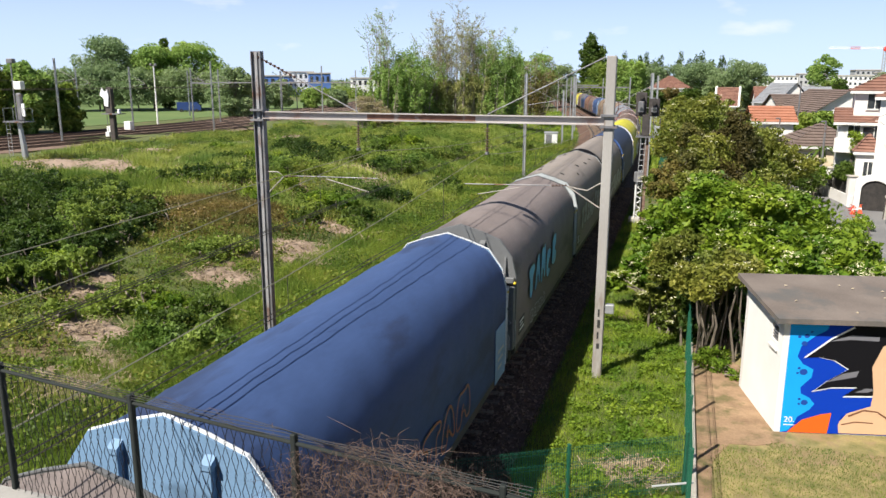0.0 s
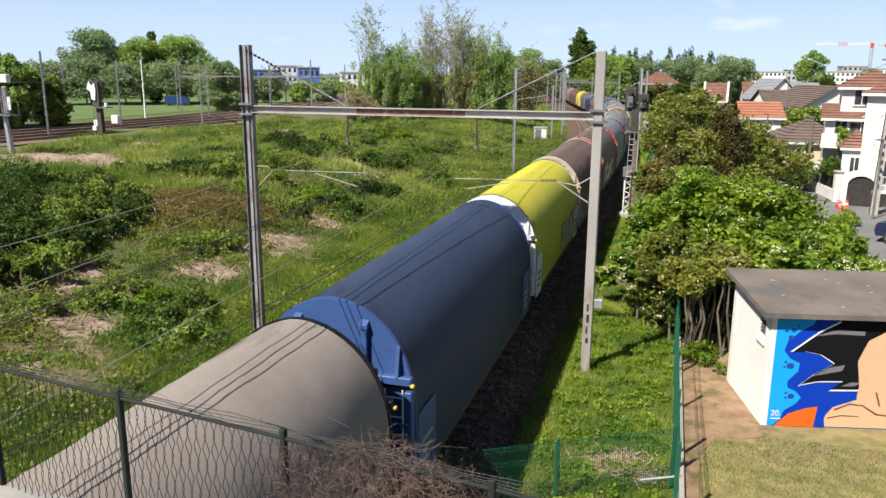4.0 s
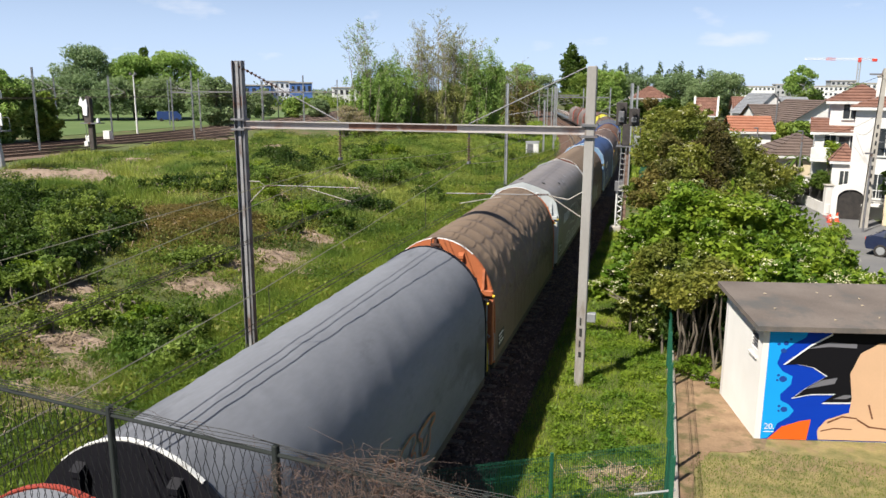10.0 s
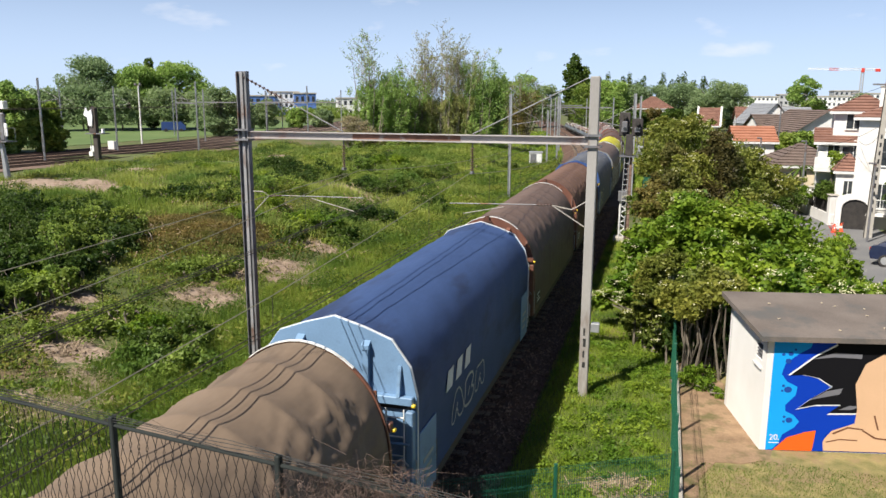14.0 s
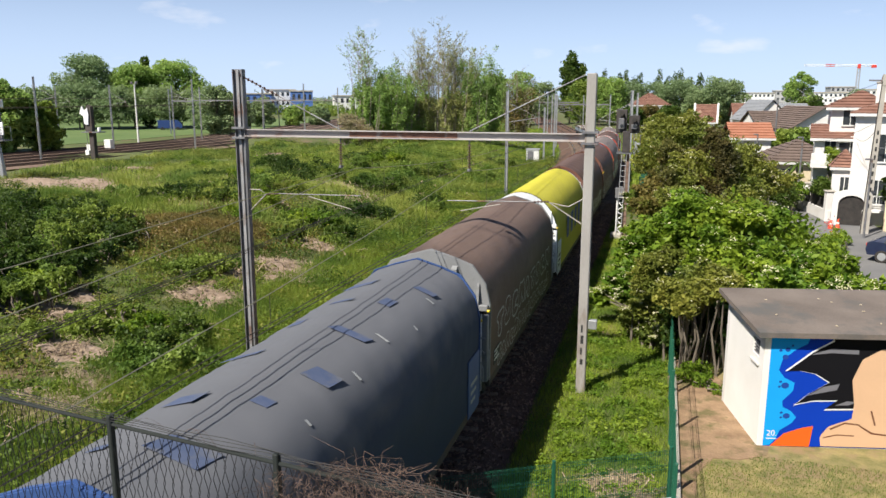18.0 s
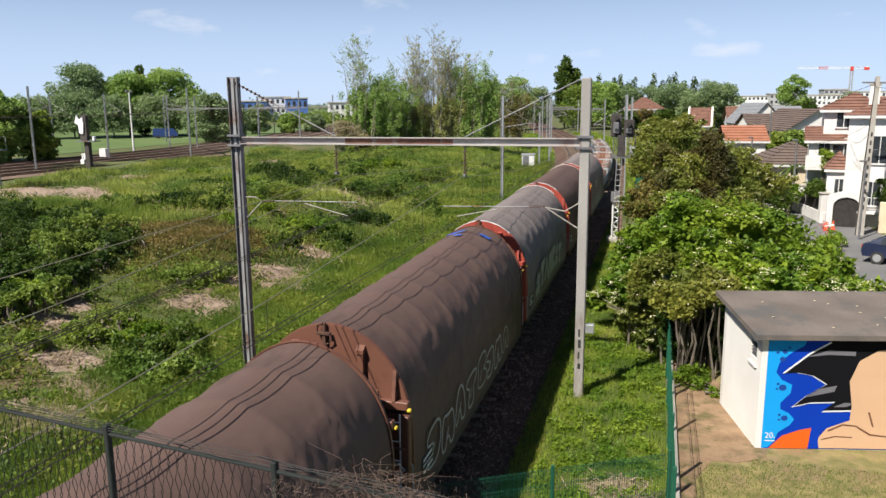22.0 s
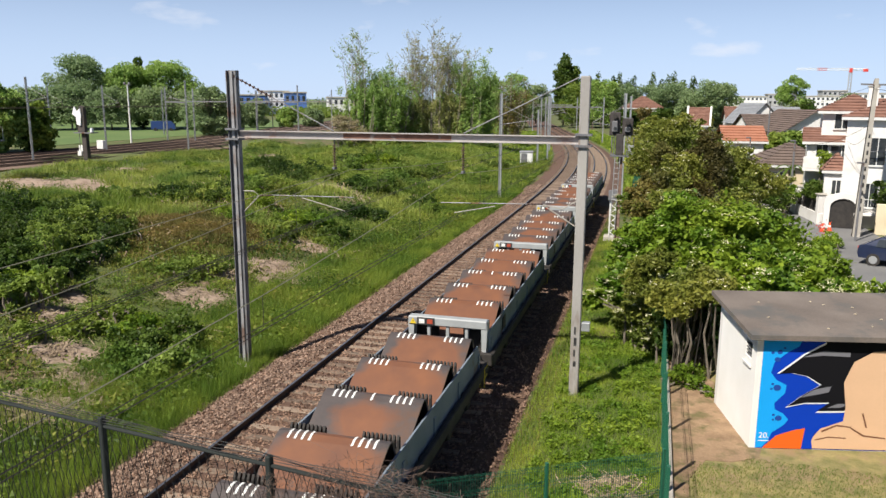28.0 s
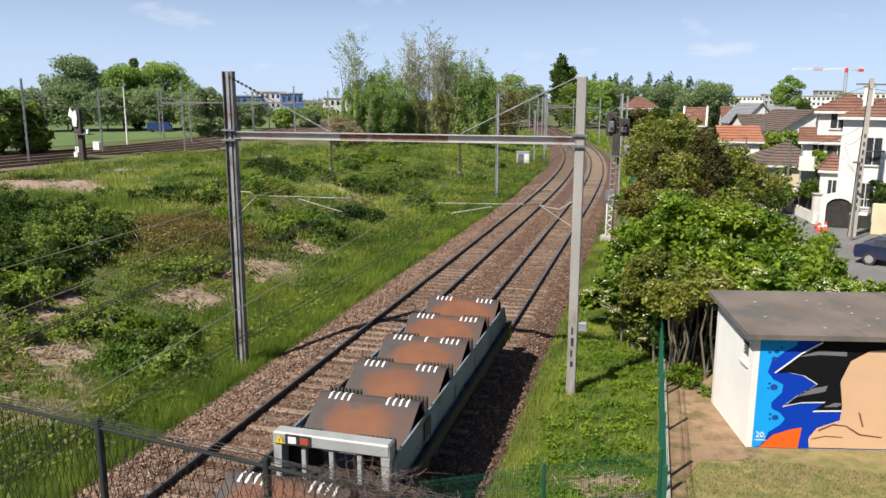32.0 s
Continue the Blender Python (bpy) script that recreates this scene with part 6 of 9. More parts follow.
def lattice(g, p, q, s, n):
    p, q = Vector(p), Vector(q)
    d = (q - p).normalized()
    u = d.cross(Vector((0, 0, 1)) if abs(d.z) < 0.9 else Vector((0, 1, 0))).normalized()
    w = d.cross(u)
    cs = [u * s + w * s, u * s - w * s, -u * s - w * s, -u * s + w * s]
    for c in cs:
        g.tube([p + c, q + c], s * 0.22, 4)
    for i in range(n):
        a, b = p.lerp(q, i / n), p.lerp(q, (i + 1) / n)
        for k in range(4):
            g.tube([a + cs[k], b + cs[(k + 1) % 4]], s * 0.14, 3)
    return g


part("mast", lattice(Geo(), (0, 0, 0), (0, 0, 24.5), 0.7, 14), M_FARGREY, crane)
part("jib", lattice(Geo(), (0, 0, 26), (-18, 3, 26.4), 0.5, 12), M_WHITE, crane)
part("jib_tip", lattice(Geo(), (-18, 3, 26.4), (-28, 5, 26.6), 0.45, 6), M_WHITE, crane)
part("jib_band", lattice(Geo(), (-12, 2, 26.25), (-17, 2.8, 26.35), 0.58, 3), M_CRANERED, crane)
part("counter_jib", lattice(Geo(), (0, 0, 26), (8, -1.5, 25.8), 0.5, 4), M_WHITE, crane)
part("counterweight", Geo().box(6, 8.5, -2.2, -0.8, 24.6, 26.2, 0.1), M_CRANERED, crane)
part("cab", Geo().box(-0.8, 0.8, -0.8, 0.8, 24.3, 26.8, 0.1), M_CRANERED, crane)

# garden wall, gate, poles of the street
gate = thing("garden_wall", pose(0, 0, 0), "cream garden wall with dark panels, white pillars and an arched gateway", "garden wall")
part("wall", Geo().box(0, 9.2, 0, 0.25, -0.2, 0.75, 0.02, pose(9.6, 63.8, 0, 0, 0, -83)), M_RENDER, gate)
part("dark_panel", Geo().box(0.5, 3.6, 0.08, 0.14, 0.75, 1.65, 0, pose(9.6, 63.8, 0, 0, 0, -83)), M_BLACK, gate, "dark fence panel")
part("dark_panel", Geo().box(4.2, 8.6, 0.08, 0.14, 0.75, 1.65, 0, pose(9.6, 63.8, 0, 0, 0, -83)), M_BLACK, gate, "dark fence panel")
for k in (0.1, 3.9, 8.9):
    part("pillar", Geo().box(k - 0.25, k + 0.25, -0.1, 0.35, -0.2, 1.95, 0.03, pose(9.6, 63.8, 0, 0, 0, -83)), M_RENDER, gate)
    part("pillar_cap", Geo().box(k - 0.32, k + 0.32, -0.17, 0.42, 1.95, 2.05, 0.03, pose(9.6, 63.8, 0, 0, 0, -83)), M_CONC, gate)
AM = pose(10.72, 53.4, 0, 0, 0, -9)
ring = [(0.35, 0), (0.35, 1.4)] + [(1.1 - 0.75 * math.cos(a * math.pi / 8), 1.4 + 0.55 * math.sin(a * math.pi / 8)) for a in range(1, 8)] + [(1.85, 1.4), (1.85, 0)]
over = [(0, 0), (0, 1.8)] + [(1.1 - 1.1 * math.cos(a * math.pi / 8), 1.8 + 0.5 * math.sin(a * math.pi / 8)) for a in range(1, 8)] + [(2.2, 1.8), (2.2, 0)]
m = len(ring)
g = Geo()
for k in range(m - 1):
    g.prism([ring[k], ring[k + 1], over[k + 1], over[k]], "y", 0, 0.3)
ob = part("arched_gateway", g, M_RENDER, gate)
ob.matrix_basis = AM
ob = part("gate_leaf", Geo().box(0.3, 1.9, 0.12, 0.18, 0, 1.4).prism(ring[1:-1], "y", 0.12, 0.18), M_BLACK, gate, "dark wooden gate leaf")
ob.matrix_basis = AM
tagged(part("boundary_wall", Geo().box(0, 12, 0, 0.25, -0.2, 1.9, 0.03, pose(13.3, 51.5, 0, 0, 0, -10)), M_CREAM), "cream boundary wall with a decorative coping", "wall", kind="structure")

pylon = thing("concrete_pole", pose(12.0, 50.3, 0, 0, 1.2, 0), "pale concrete electricity pole with stepped holes, leaning slightly", "utility pole")
g = Geo()
g.add([(-0.22, -0.16, -0.5), (0.22, -0.16, -0.5), (0.22, 0.16, -0.5), (-0.22, 0.16, -0.5), (-0.1, -0.1, 9.4), (0.1, -0.1, 9.4), (0.1, 0.1, 9.4), (-0.1, 0.1, 9.4)], [(3, 2, 1, 0), (4, 5, 6, 7), (0, 1, 5, 4), (1, 2, 6, 5), (2, 3, 7, 6), (3, 0, 4, 7)])
part("shaft", g, M_CONC, pylon)
# dark blocks stand in for the shaded holes; the shaft is solid
for k in range(15):
    z = 1.6 + 0.48 * k
    part("hole", Geo().box(-0.05, 0.05, -0.175 + 0.006 * k, -0.1, z, z + 0.26), M_DARKMARK, pylon)
part("cable", Geo().tube([(-0.24, -0.1, 0), (-0.2, -0.1, 5), (-0.12, -0.1, 9)], 0.025), M_BLACK, pylon)
part("cross_arm", Geo().box(-0.8, 0.8, -0.05, 0.05, 9.0, 9.1), M_GALVDARK, pylon)
for x, y, h, rr, label in ((11.0, 84.3, 7.8, 0.09, "thin grey lamp post"), (9.9, 61.2, 5.2, 0.09, "wooden telephone pole"), (11.6, 48.6, 4.6, 0.07, "dark steel pole beside the gate"), (8.0, 72, 4.9, 0.08, "short wooden pole")):
    p = thing("street_pole", pose(x, y, 0), label + " at the roadside", "pole", "street poles")
    part("shaft", Geo().tube([(0, 0, -0.3), (0, 0, h)], [rr, rr * 0.7], 8), M_GALVDARK, p)
    part("cap", Geo().box(-0.35, 0.05, -0.08, 0.08, h - 0.05, h + 0.05, 0.02), M_GALVDARK, p)
wires = thing("street_cables", pose(0, 0, 0), "thin black cables strung between street poles", "cable")
for a, b in (((12.1, 50.3, 9.0), (11.0, 84.3, 7.6)), ((11.9, 50.3, 6.6), (9.9, 61.2, 5.1)), ((12.1, 50.2, 6.4), (11.8, 54, 5.6)), ((12.1, 50.2, 8.8), (24, 40, 8.4))):
    a, b = Vector(a), Vector(b)
    part("cable", Geo().tube([a.lerp(b, k / 10) - Vector((0, 0, 0.5 * 4 * (k / 10) * (1 - k / 10))) for k in range(11)], 0.012, 4), M_BLACK, wires)
for x, y in ((10.4, 51.6), (10.9, 52.1)):
    cone = thing("traffic_cone", pose(x, y, 0.02), "small orange and white traffic cone at the gate", "traffic cone", "traffic cones")
    part("base", Geo().box(-0.16, 0.16, -0.16, 0.16, 0, 0.03, 0.005), M_CRANERED, cone)
    part("body", Geo().tube([(0, 0, 0.03), (0, 0, 0.55)], [0.13, 0.03], 10), mat("cone_orange", (0.75, 0.1, 0.03), rough=0.5), cone)
    part("band", Geo().tube([(0, 0, 0.25), (0, 0, 0.36)], [0.095, 0.075], 10), M_WHITE, cone)


# ---- parked cars ----
def car(m, paint_, label):
    c = thing("car", m, label, "car", "parked cars")
    prof = [(-2.05, 0.35), (-2.1, 0.6), (-2.0, 0.78), (-1.1, 0.93), (-0.45, 1.4), (0.2, 1.48), (1.1, 1.44), (1.75, 1.05), (2.02, 0.95), (2.08, 0.6), (2.0, 0.35)]
    bm = bmesh.new()
    rows = []
    for s, k in ((-1, 0.88), (-0.93, 0.97), (-0.62, 1.0), (0.62, 1.0), (0.93, 0.97), (1, 0.88)):
        row = []
        for y, z in prof:
            wide = 0.86 if z < 1.0 else 0.86 - (z - 1.0) * 0.42
            row.append(bm.verts.new((s * wide, y * (0.985 if abs(s) == 1 else 1), z if abs(s) < 0.99 else 0.35 + (z - 0.35) * 0.97)))
        rows.append(row)
    for a, b in zip(rows, rows[1:]):
        for i in range(len(prof) - 1):
            bm.faces.new((a[i], a[i + 1], b[i + 1], b[i]))
        bm.faces.new((a[-1], a[0], b[0], b[-1]))
    bm.faces.new(rows[0])
    bm.faces.new(rows[-1][::-1])
    bmesh.ops.recalc_face_normals(bm, faces=bm.faces)
    me = bpy.data.meshes.new("body")
    bm.to_mesh(me)
    bm.free()
    me.materials.append(paint_)
    part("body", me, None, c)
    part("windscreen", Geo().add([(-0.72, -1.05, 0.97), (0.72, -1.05, 0.97), (0.62, -0.48, 1.4), (-0.62, -0.48, 1.4)], [(0, 1, 2, 3)]), M_GLASS, c)
    part("rear_window", Geo().add([(-0.66, 1.72, 1.1), (0.66, 1.72, 1.1), (0.6, 1.18, 1.43), (-0.6, 1.18, 1.43)], [(0, 1, 2, 3)]), M_GLASS, c)
    for s in (-1, 1):
        for y0, y1 in ((-0.85, 0.1), (0.18, 1.25)):
            part("side_window", Geo().add([(s * 0.872, y0, 0.98), (s * 0.872, y1, 0.98), (s * 0.735, y1 - 0.1, 1.34), (s * 0.735, max(y0 + 0.1, -0.42), 1.34)], [(0, 1, 2, 3)]), M_GLASS, c)
        part("headlight", Geo().box(s * 0.62 - 0.17, s * 0.62 + 0.17, -2.1, -1.98, 0.62, 0.76, 0.03), M_WHITE, c)
        part("tail_light", Geo().box(s * 0.68 - 0.12, s * 0.68 + 0.12, 1.98, 2.07, 0.72, 0.92, 0.02), M_CRANERED, c)
        part("mirror", Geo().box(s * 0.95 - 0.09, s * 0.95 + 0.09, -0.8, -0.68, 0.95, 1.08, 0.02), paint_, c)
        for y in (-1.28, 1.3):
            w = part("wheel", Geo().tube([(s * 0.7, y, 0.31), (s * 0.88, y, 0.31)], 0.31, 18), M_BLACK, c)
            part("rim", Geo().tube([(s * 0.875, y, 0.31), (s * 0.89, y, 0.31)], 0.2, 12), M_GALV, w)
    return c


M_CARBLUE = mat("dark_blue_car_paint", (0.015, 0.02, 0.05), (0.02, 0.03, 0.065), rough=0.2, bump=0, spec=0.7)
car(pose(12.3, 41.4, 0.02, 0, 0, 62), M_CARBLUE, "dark blue hatchback parked on the street")

# ---- signal by the line ----
M_SIGBROWN = mat("sooty_brown_signal_paint", (0.022, 0.019, 0.018), (0.06, 0.05, 0.046), rough=0.7, scale=3, fine=30)
sig = thing("railway_signal", pose(-1.95, 45.6, -0.25), "rusty railway signal mast with two lamp heads and platform", "railway signal")
part("mast", h_post(Geo(), 0, 0, 0, 6.0, 0.24, 0.24, 0.02), mat("rusty_mast", (0.16, 0.1, 0.08), (0.26, 0.17, 0.13), rough=0.8), sig)
part("platform", Geo().box(-0.6, 0.75, -0.35, 0.45, 5.1, 5.18), M_GALVDARK, sig)
for x, z0, z1 in ((-0.4, 6.3, 7.65), (0.32, 6.3, 7.3)):
    hd = part("signal_head", Geo().box(x - 0.31, x + 0.31, 0.0, 0.12, z0, z1, 0.04), M_SIGBROWN, sig, "dark brown signal backboard seen from the rear")
    part("lamp_housing", Geo().box(x - 0.17, x + 0.17, -0.22, 0, z0 + 0.2, z1 - 0.5, 0.05), M_GALVDARK, hd)
    part("lens", Geo().tube([(x + 0.02, -0.22, z0 + 0.42), (x + 0.02, -0.25, z0 + 0.42)], 0.1, 12), M_GLASS, hd)
    part("hood", Geo().tube([(x, -0.02, z1 - 0.25), (x, -0.25, z1 - 0.25)], 0.13, 10), M_BLACK, hd)
    part("strut", Geo().tube([(x, 0.05, 5.18), (x, 0.05, z0)], 0.03), M_GALVDARK, sig)
part("cabinet", Geo().box(-0.3, 0.12, -0.3, -0.05, 5.2, 6.4, 0.02), M_SIGBROWN, sig)
part("relay_box", Geo().box(0.4, 0.72, -0.3, 0.0, 5.2, 5.75, 0.02), M_GALV, sig)
for s in (-0.55, 0.7):
    part("guard_rail", Geo().tube([(s, -0.3, 5.18), (s, -0.3, 6.2), (s, 0.4, 6.2), (s, 0.4, 5.18)], 0.02), M_GALVDARK, sig)
lad = part("ladder", Geo().tube([(-0.42, -0.5, 0.1), (-0.3, -0.3, 5.1)], 0.025).tube([(-0.14, -0.5, 0.1), (-0.02, -0.3, 5.1)], 0.025), M_GALV, sig)
for k in range(15):
    z = 0.4 + 0.31 * k
    part("rung", Geo().tube([(-0.42 + 0.024 * z, -0.5 + 0.04 * z, z), (-0.14 + 0.024 * z, -0.5 + 0.04 * z, z)], 0.015, 5), M_GALV, lad)
whitel = thing("trackside_ladder", pose(-2.45, 46.4, -0.25), "white lattice support with a grey box on top", "signal support")
for x in (0, 0.36):
    part("upright", Geo().box(x - 0.04, x + 0.04, -0.04, 0.04, 0, 2.4), M_WHITE, whitel)
for k in range(8):
    part("diagonal", Geo().tube([(0.0 if k % 2 else 0.36, 0, 0.2 + 0.28 * k), (0.36 if k % 2 else 0.0, 0, 0.48 + 0.28 * k)], 0.025, 5), M_WHITE, whitel)
part("box", Geo().box(-0.12, 0.46, -0.2, 0.2, 2.4, 3.0, 0.02), M_GALVDARK, whitel)
part("foot", Geo().box(-0.3, 0.7, -0.5, 0.4, -0.1, 0.25, 0.03), M_CONC, whitel)
bx = thing("pole_box", pose(-1.62, GY, 1.65), "small grey junction box fixed to the pale post", "junction box")
part("case", Geo().box(-0.12, 0.12, -0.1, 0.1, 0, 0.26, 0.015), M_GALV, bx)
part("bracket", Geo().box(-0.2, -0.12, -0.04, 0.04, 0.05, 0.2), M_GALVDARK, bx)
M_CABINET = mat("weathered_cabinet_paint", (0.34, 0.35, 0.35), (0.46, 0.47, 0.46), rough=0.6, scale=2, fine=20, stain=(0.25, 0.22, 0.18), stain_amount=0.4)
cab = thing("relay_cabinet", pose(-16.4, 99.6, -0.45, 0, 0, 10), "pale grey lineside relay cabinet standing in grass", "cabinet")
part("case", Geo().box(-0.85, 0.85, -0.45, 0.45, 0.1, 1.75, 0.03), M_CABINET, cab)
part("door", Geo().box(-0.7, 0.1, -0.475, -0.452, 0.3, 1.6, 0.005), M_GALVDARK, cab, "grey cabinet door")
part("lid", Geo().prism([(-0.5, 1.75), (0.5, 1.75), (0, 1.95)], "x", -0.9, 0.9), M_GALV, cab)
part("plinth", Geo().box(-0.9, 0.9, -0.5, 0.5, -0.3, 0.1), M_CONC, cab)
part("door", Geo().box(-0.75, 0.75, -0.47, -0.45, 0.25, 1.6), M_WHITE, cab)


# ---- further masts and portals ----
def mast(x, y, z, h, label="slender grey catenary mast", r=0.11, arm=0.0, rot=0.0):
    m = thing("catenary_mast", pose(x, y, z, 0, 0, rot), label + " beside the line", "catenary mast", "catenary masts")
    part("shaft", h_post(Geo(), 0, 0, -0.4, h, 2 * r, 2 * r, 0.03), M_GALV, m)
    if arm:
        part("arm", Geo().tube([(0, 0, h - 2.6), (arm, 0, h - 2.2)], 0.03), M_GALVDARK, m)
        part("brace", Geo().tube([(0, 0, h - 0.9), (arm, 0, h - 2.2)], 0.02), M_GALVDARK, m)
        part("insulator", insulator(Geo(), (arm, 0, h - 2.2), (arm, 0, h - 2.8), 5, 0.07), M_INSUL, m)
    return m


mast(-12.75, 63.8, -0.4, 9.0, arm=2.6)
mast(-14.9, 99.2, -0.4, 7.2)
for s, off in ((107, -12.6), (131, -12.6), (152, -12.8), (170, -12.8), (215, -12.8), (240, -12.8), (94, -2.1), (150, -2.0), (185, -2.0), (60.5, -2.4), (205, -1.8), (280, -12.8), (310, -2.0), (330, -12.8)):
    x, y, h = rail_pose(s, off)
    mast(x, y, -0.3, 8.9, arm=2.4 if off < -5 else -2.4)
for s in (152, 215, 330):
    x0, y0, h = rail_pose(s, -12.8)
    x1, y1, h = rail_pose(s, -2.0)
    pb = thing("portal_beam", pose(x0, y0, 6.6, 0, 0, math.degrees(math.atan2(y1 - y0, x1 - x0))), "far steel portal beam across the tracks", "portal beam", "portal beams")
    part("beam", Geo().box(0, math.hypot(x1 - x0, y1 - y0), -0.12, 0.12, 0, 0.25), M_GALVDARK, pb)
# footbridge closing the line far away
fb = thing("far_bridge", pose(-78, 452, 0, 0, 0, 11), "dark road bridge crossing the line far away", "bridge")
part("deck", Geo().box(-25, 25, 0, 8, 5.6, 7.0, 0.1), M_GALVDARK, fb)
for x in (-24, -8, 8, 22):
    part("pier", Geo().box(x, x + 1.5, 1, 7, -1, 5.6), M_CONC, fb)

# ---- the line on the left ----
LINE = [(-76, 30), (-72, 52), (-69.8, 67), (-68.6, 82), (-68.2, 100), (-69.6, 114), (-75, 144), (-83, 182), (-92, 225), (-120, 330)]
LP = smooth_line([(-80, 8)] + LINE + [(-160, 470)], 6)[0:6 * 10]


def along(off, z):
    out = []
    for i, p in enumerate(LP):
        a, b = LP[max(0, i - 1)], LP[min(len(LP) - 1, i + 1)]
        d = Vector((b[0] - a[0], b[1] - a[1])).normalized()
        out.append((p[0] + d.y * off, p[1] - d.x * off, z))
    return out


def ribbon(l, r, z, g):
    a, b = along(l, z), along(r, z)
    n = len(a)
    k = len(g.v)
    g.v += a + b
    g.f += [(k + i, k + n + i, k + n + i + 1, k + i + 1) for i in range(n - 1)]
    return g


g = ribbon(-9, 9, 1.18, Geo())
ribbon(9, 10.2, 1.18, g)
tagged(part("far_ballast_bed", g, mat("far_ballast", (0.14, 0.09, 0.065), (0.24, 0.17, 0.13), rough=0.95, scale=0.4, fine=5, bump=0.4)), "brown ballast of the distant railway line", "ballast", kind="structure")
for off in (-7.2, -3.6, 0, 3.6, 7.2):
    tr_ = thing("railway_track", pose(0, 0, 0), "distant pair of rails on brown ballast", "railway track", "distant lines", "structure")
    for s in (-0.75, 0.75):
        part("rail", Geo().tube(along(off + s, 1.3), 0.07, 4), M_RAIL, tr_)
for x, y, h in ((-66, 68.3, 9.2), (-70.8, 85.9, 8.6), (-59.7, 88.1, 9.3), (-72.8, 109.4, 8.6), (-77, 108, 8.8), (-57.4, 115.9, 9.2), (-90, 168, 8.8), (-73, 130, 8.6), (-84, 150, 8.6), (-62, 140, 8.8), (-80, 118, 8.4), (-66, 180, 8.8), (-72, 52, 9.2), (-88, 95, 8.6), (-92, 128, 8.6)):
    mast(x, y, 1.05, h, "tall grey catenary mast of the distant line", 0.085, 2.5 if x < -65 else -2.5)
for (x0, y0), (x1, y1) in (((-59.7, 88.1), (-77, 108)), ((-57.4, 115.9), (-80, 118)), ((-62, 140), (-84, 150))):
    pb = thing("portal_beam", pose(x0, y0, 7.4, 0, 0, math.degrees(math.atan2(y1 - y0, x1 - x0))), "thin steel portal beam over the distant line", "portal beam", "portal beams")
    part("beam", Geo().box(0, math.hypot(x1 - x0, y1 - y0), -0.1, 0.1, 0, 0.2), M_GALVDARK, pb)
lw = thing("overhead_line", pose(0, 0, 0), "thin overhead wires of the distant line", "overhead wire", "overhead lines")
for off, z in ((-7.2, 6.9), (-3.6, 6.9), (0, 6.9), (3.6, 6.9), (-3.6, 7.9), (3.6, 7.9)):
    part("wire", Geo().tube(along(off, z), 0.015, 3), M_WIRE, lw)
flood = thing("floodlight_mast", pose(-76.8, 98.7, 1.0), "pale slender floodlight mast at the playing field", "lamp mast")
part("shaft", Geo().tube([(0, 0, -0.3), (0, 0, 9.0)], [0.15, 0.09], 8), M_WHITE, flood)
part("lamp_bar", Geo().box(-0.5, 0.5, -0.05, 0.05, 8.95, 9.05), M_GALVDARK, flood)
for q in (-0.4, 0.4):
    part("floodlight", Geo().box(q - 0.17, q + 0.17, -0.22, 0.08, 9.05, 9.35, 0.04), M_GALVDARK, flood)
M_SHINY = mat("sunlit_white_sheet", (0.7, 0.7, 0.72), (0.82, 0.82, 0.84), rough=0.3, bump=0.1)
s = thing("railway_signal", pose(-58.7, 68.1, 0.95), "signal on a dark post with a shiny white cover", "railway signal", "distant signals")
part("mast", Geo().box(-0.3, 0.3, -0.25, 0.25, -0.4, 3.4, 0.05), M_SILL, s, "dark sooty post")
part("platform", Geo().box(-0.9, 1.2, -0.6, 0.6, 3.4, 3.5), M_GALVDARK, s)
part("signal_head", Geo().prism([(-0.75, 3.5), (0.1, 3.5), (0.1, 6.1), (-0.3, 6.3), (-0.75, 5.6)], "y", -0.15, 0.3), M_SILL, s)
part("cover", Geo().prism([(-0.7, 4.3), (-0.25, 4.2), (-0.1, 5.3), (-0.2, 6.0), (-0.6, 5.7), (-0.9, 6.2), (-1.2, 5.4), (-0.75, 5.1)], "y", -0.3, -0.18), M_SHINY, s, "shiny white cover sheet")
part("lamp", Geo().box(0.8, 1.05, -0.2, 0.1, 3.5, 3.95, 0.03), M_SHINY, s)
part("cable_box", Geo().box(-1.0, -0.5, -0.2, 0.2, 1.0, 1.5, 0.03), M_WHITE, s)
part("rod", Geo().tube([(-0.75, 0, 1.5), (-0.75, 0, 3.4)], 0.03, 5), M_GALVDARK, s)
s = thing("railway_signal", pose(-55.2, 52.6, 0.95), "signal with pale curved post, ladder and white box", "railway signal", "distant signals")
part("mast", Geo().tube([(0.2, 0, -0.4), (0.1, 0, 1.5), (-0.1, 0, 3.4)], [0.3, 0.24, 0.18], 8), M_GALV, s, "pale curved post")
part("platform", Geo().box(-1.3, 1.0, -0.6, 0.6, 3.4, 3.5), M_GALVDARK, s)
part("signal_head", Geo().box(-0.1, 0.5, -0.15, 0.2, 3.5, 5.9, 0.1), M_GALVDARK, s)
part("cover", Geo().box(0.5, 0.85, -0.2, -0.1, 3.9, 5.0, 0.04), M_SHINY, s, "shiny white cover sheet")
part("equipment_box", Geo().box(0.0, 0.8, -0.3, 0.2, 6.2, 6.9, 0.04), M_WHITE, s, "white equipment box")
part("pole", Geo().tube([(-0.3, 0, 3.5), (-0.3, 0, 8.4)], 0.06, 6), M_GALVDARK, s)
part("lamp", Geo().box(-0.6, 0.1, -0.2, 0.2, 8.4, 8.8, 0.05), M_GALVDARK, s)
for x in (-1.15, -0.75):
    part("ladder_rail", Geo().tube([(x, -0.4, -0.3), (x, -0.4, 3.5)], 0.03, 4), M_GALV, s)
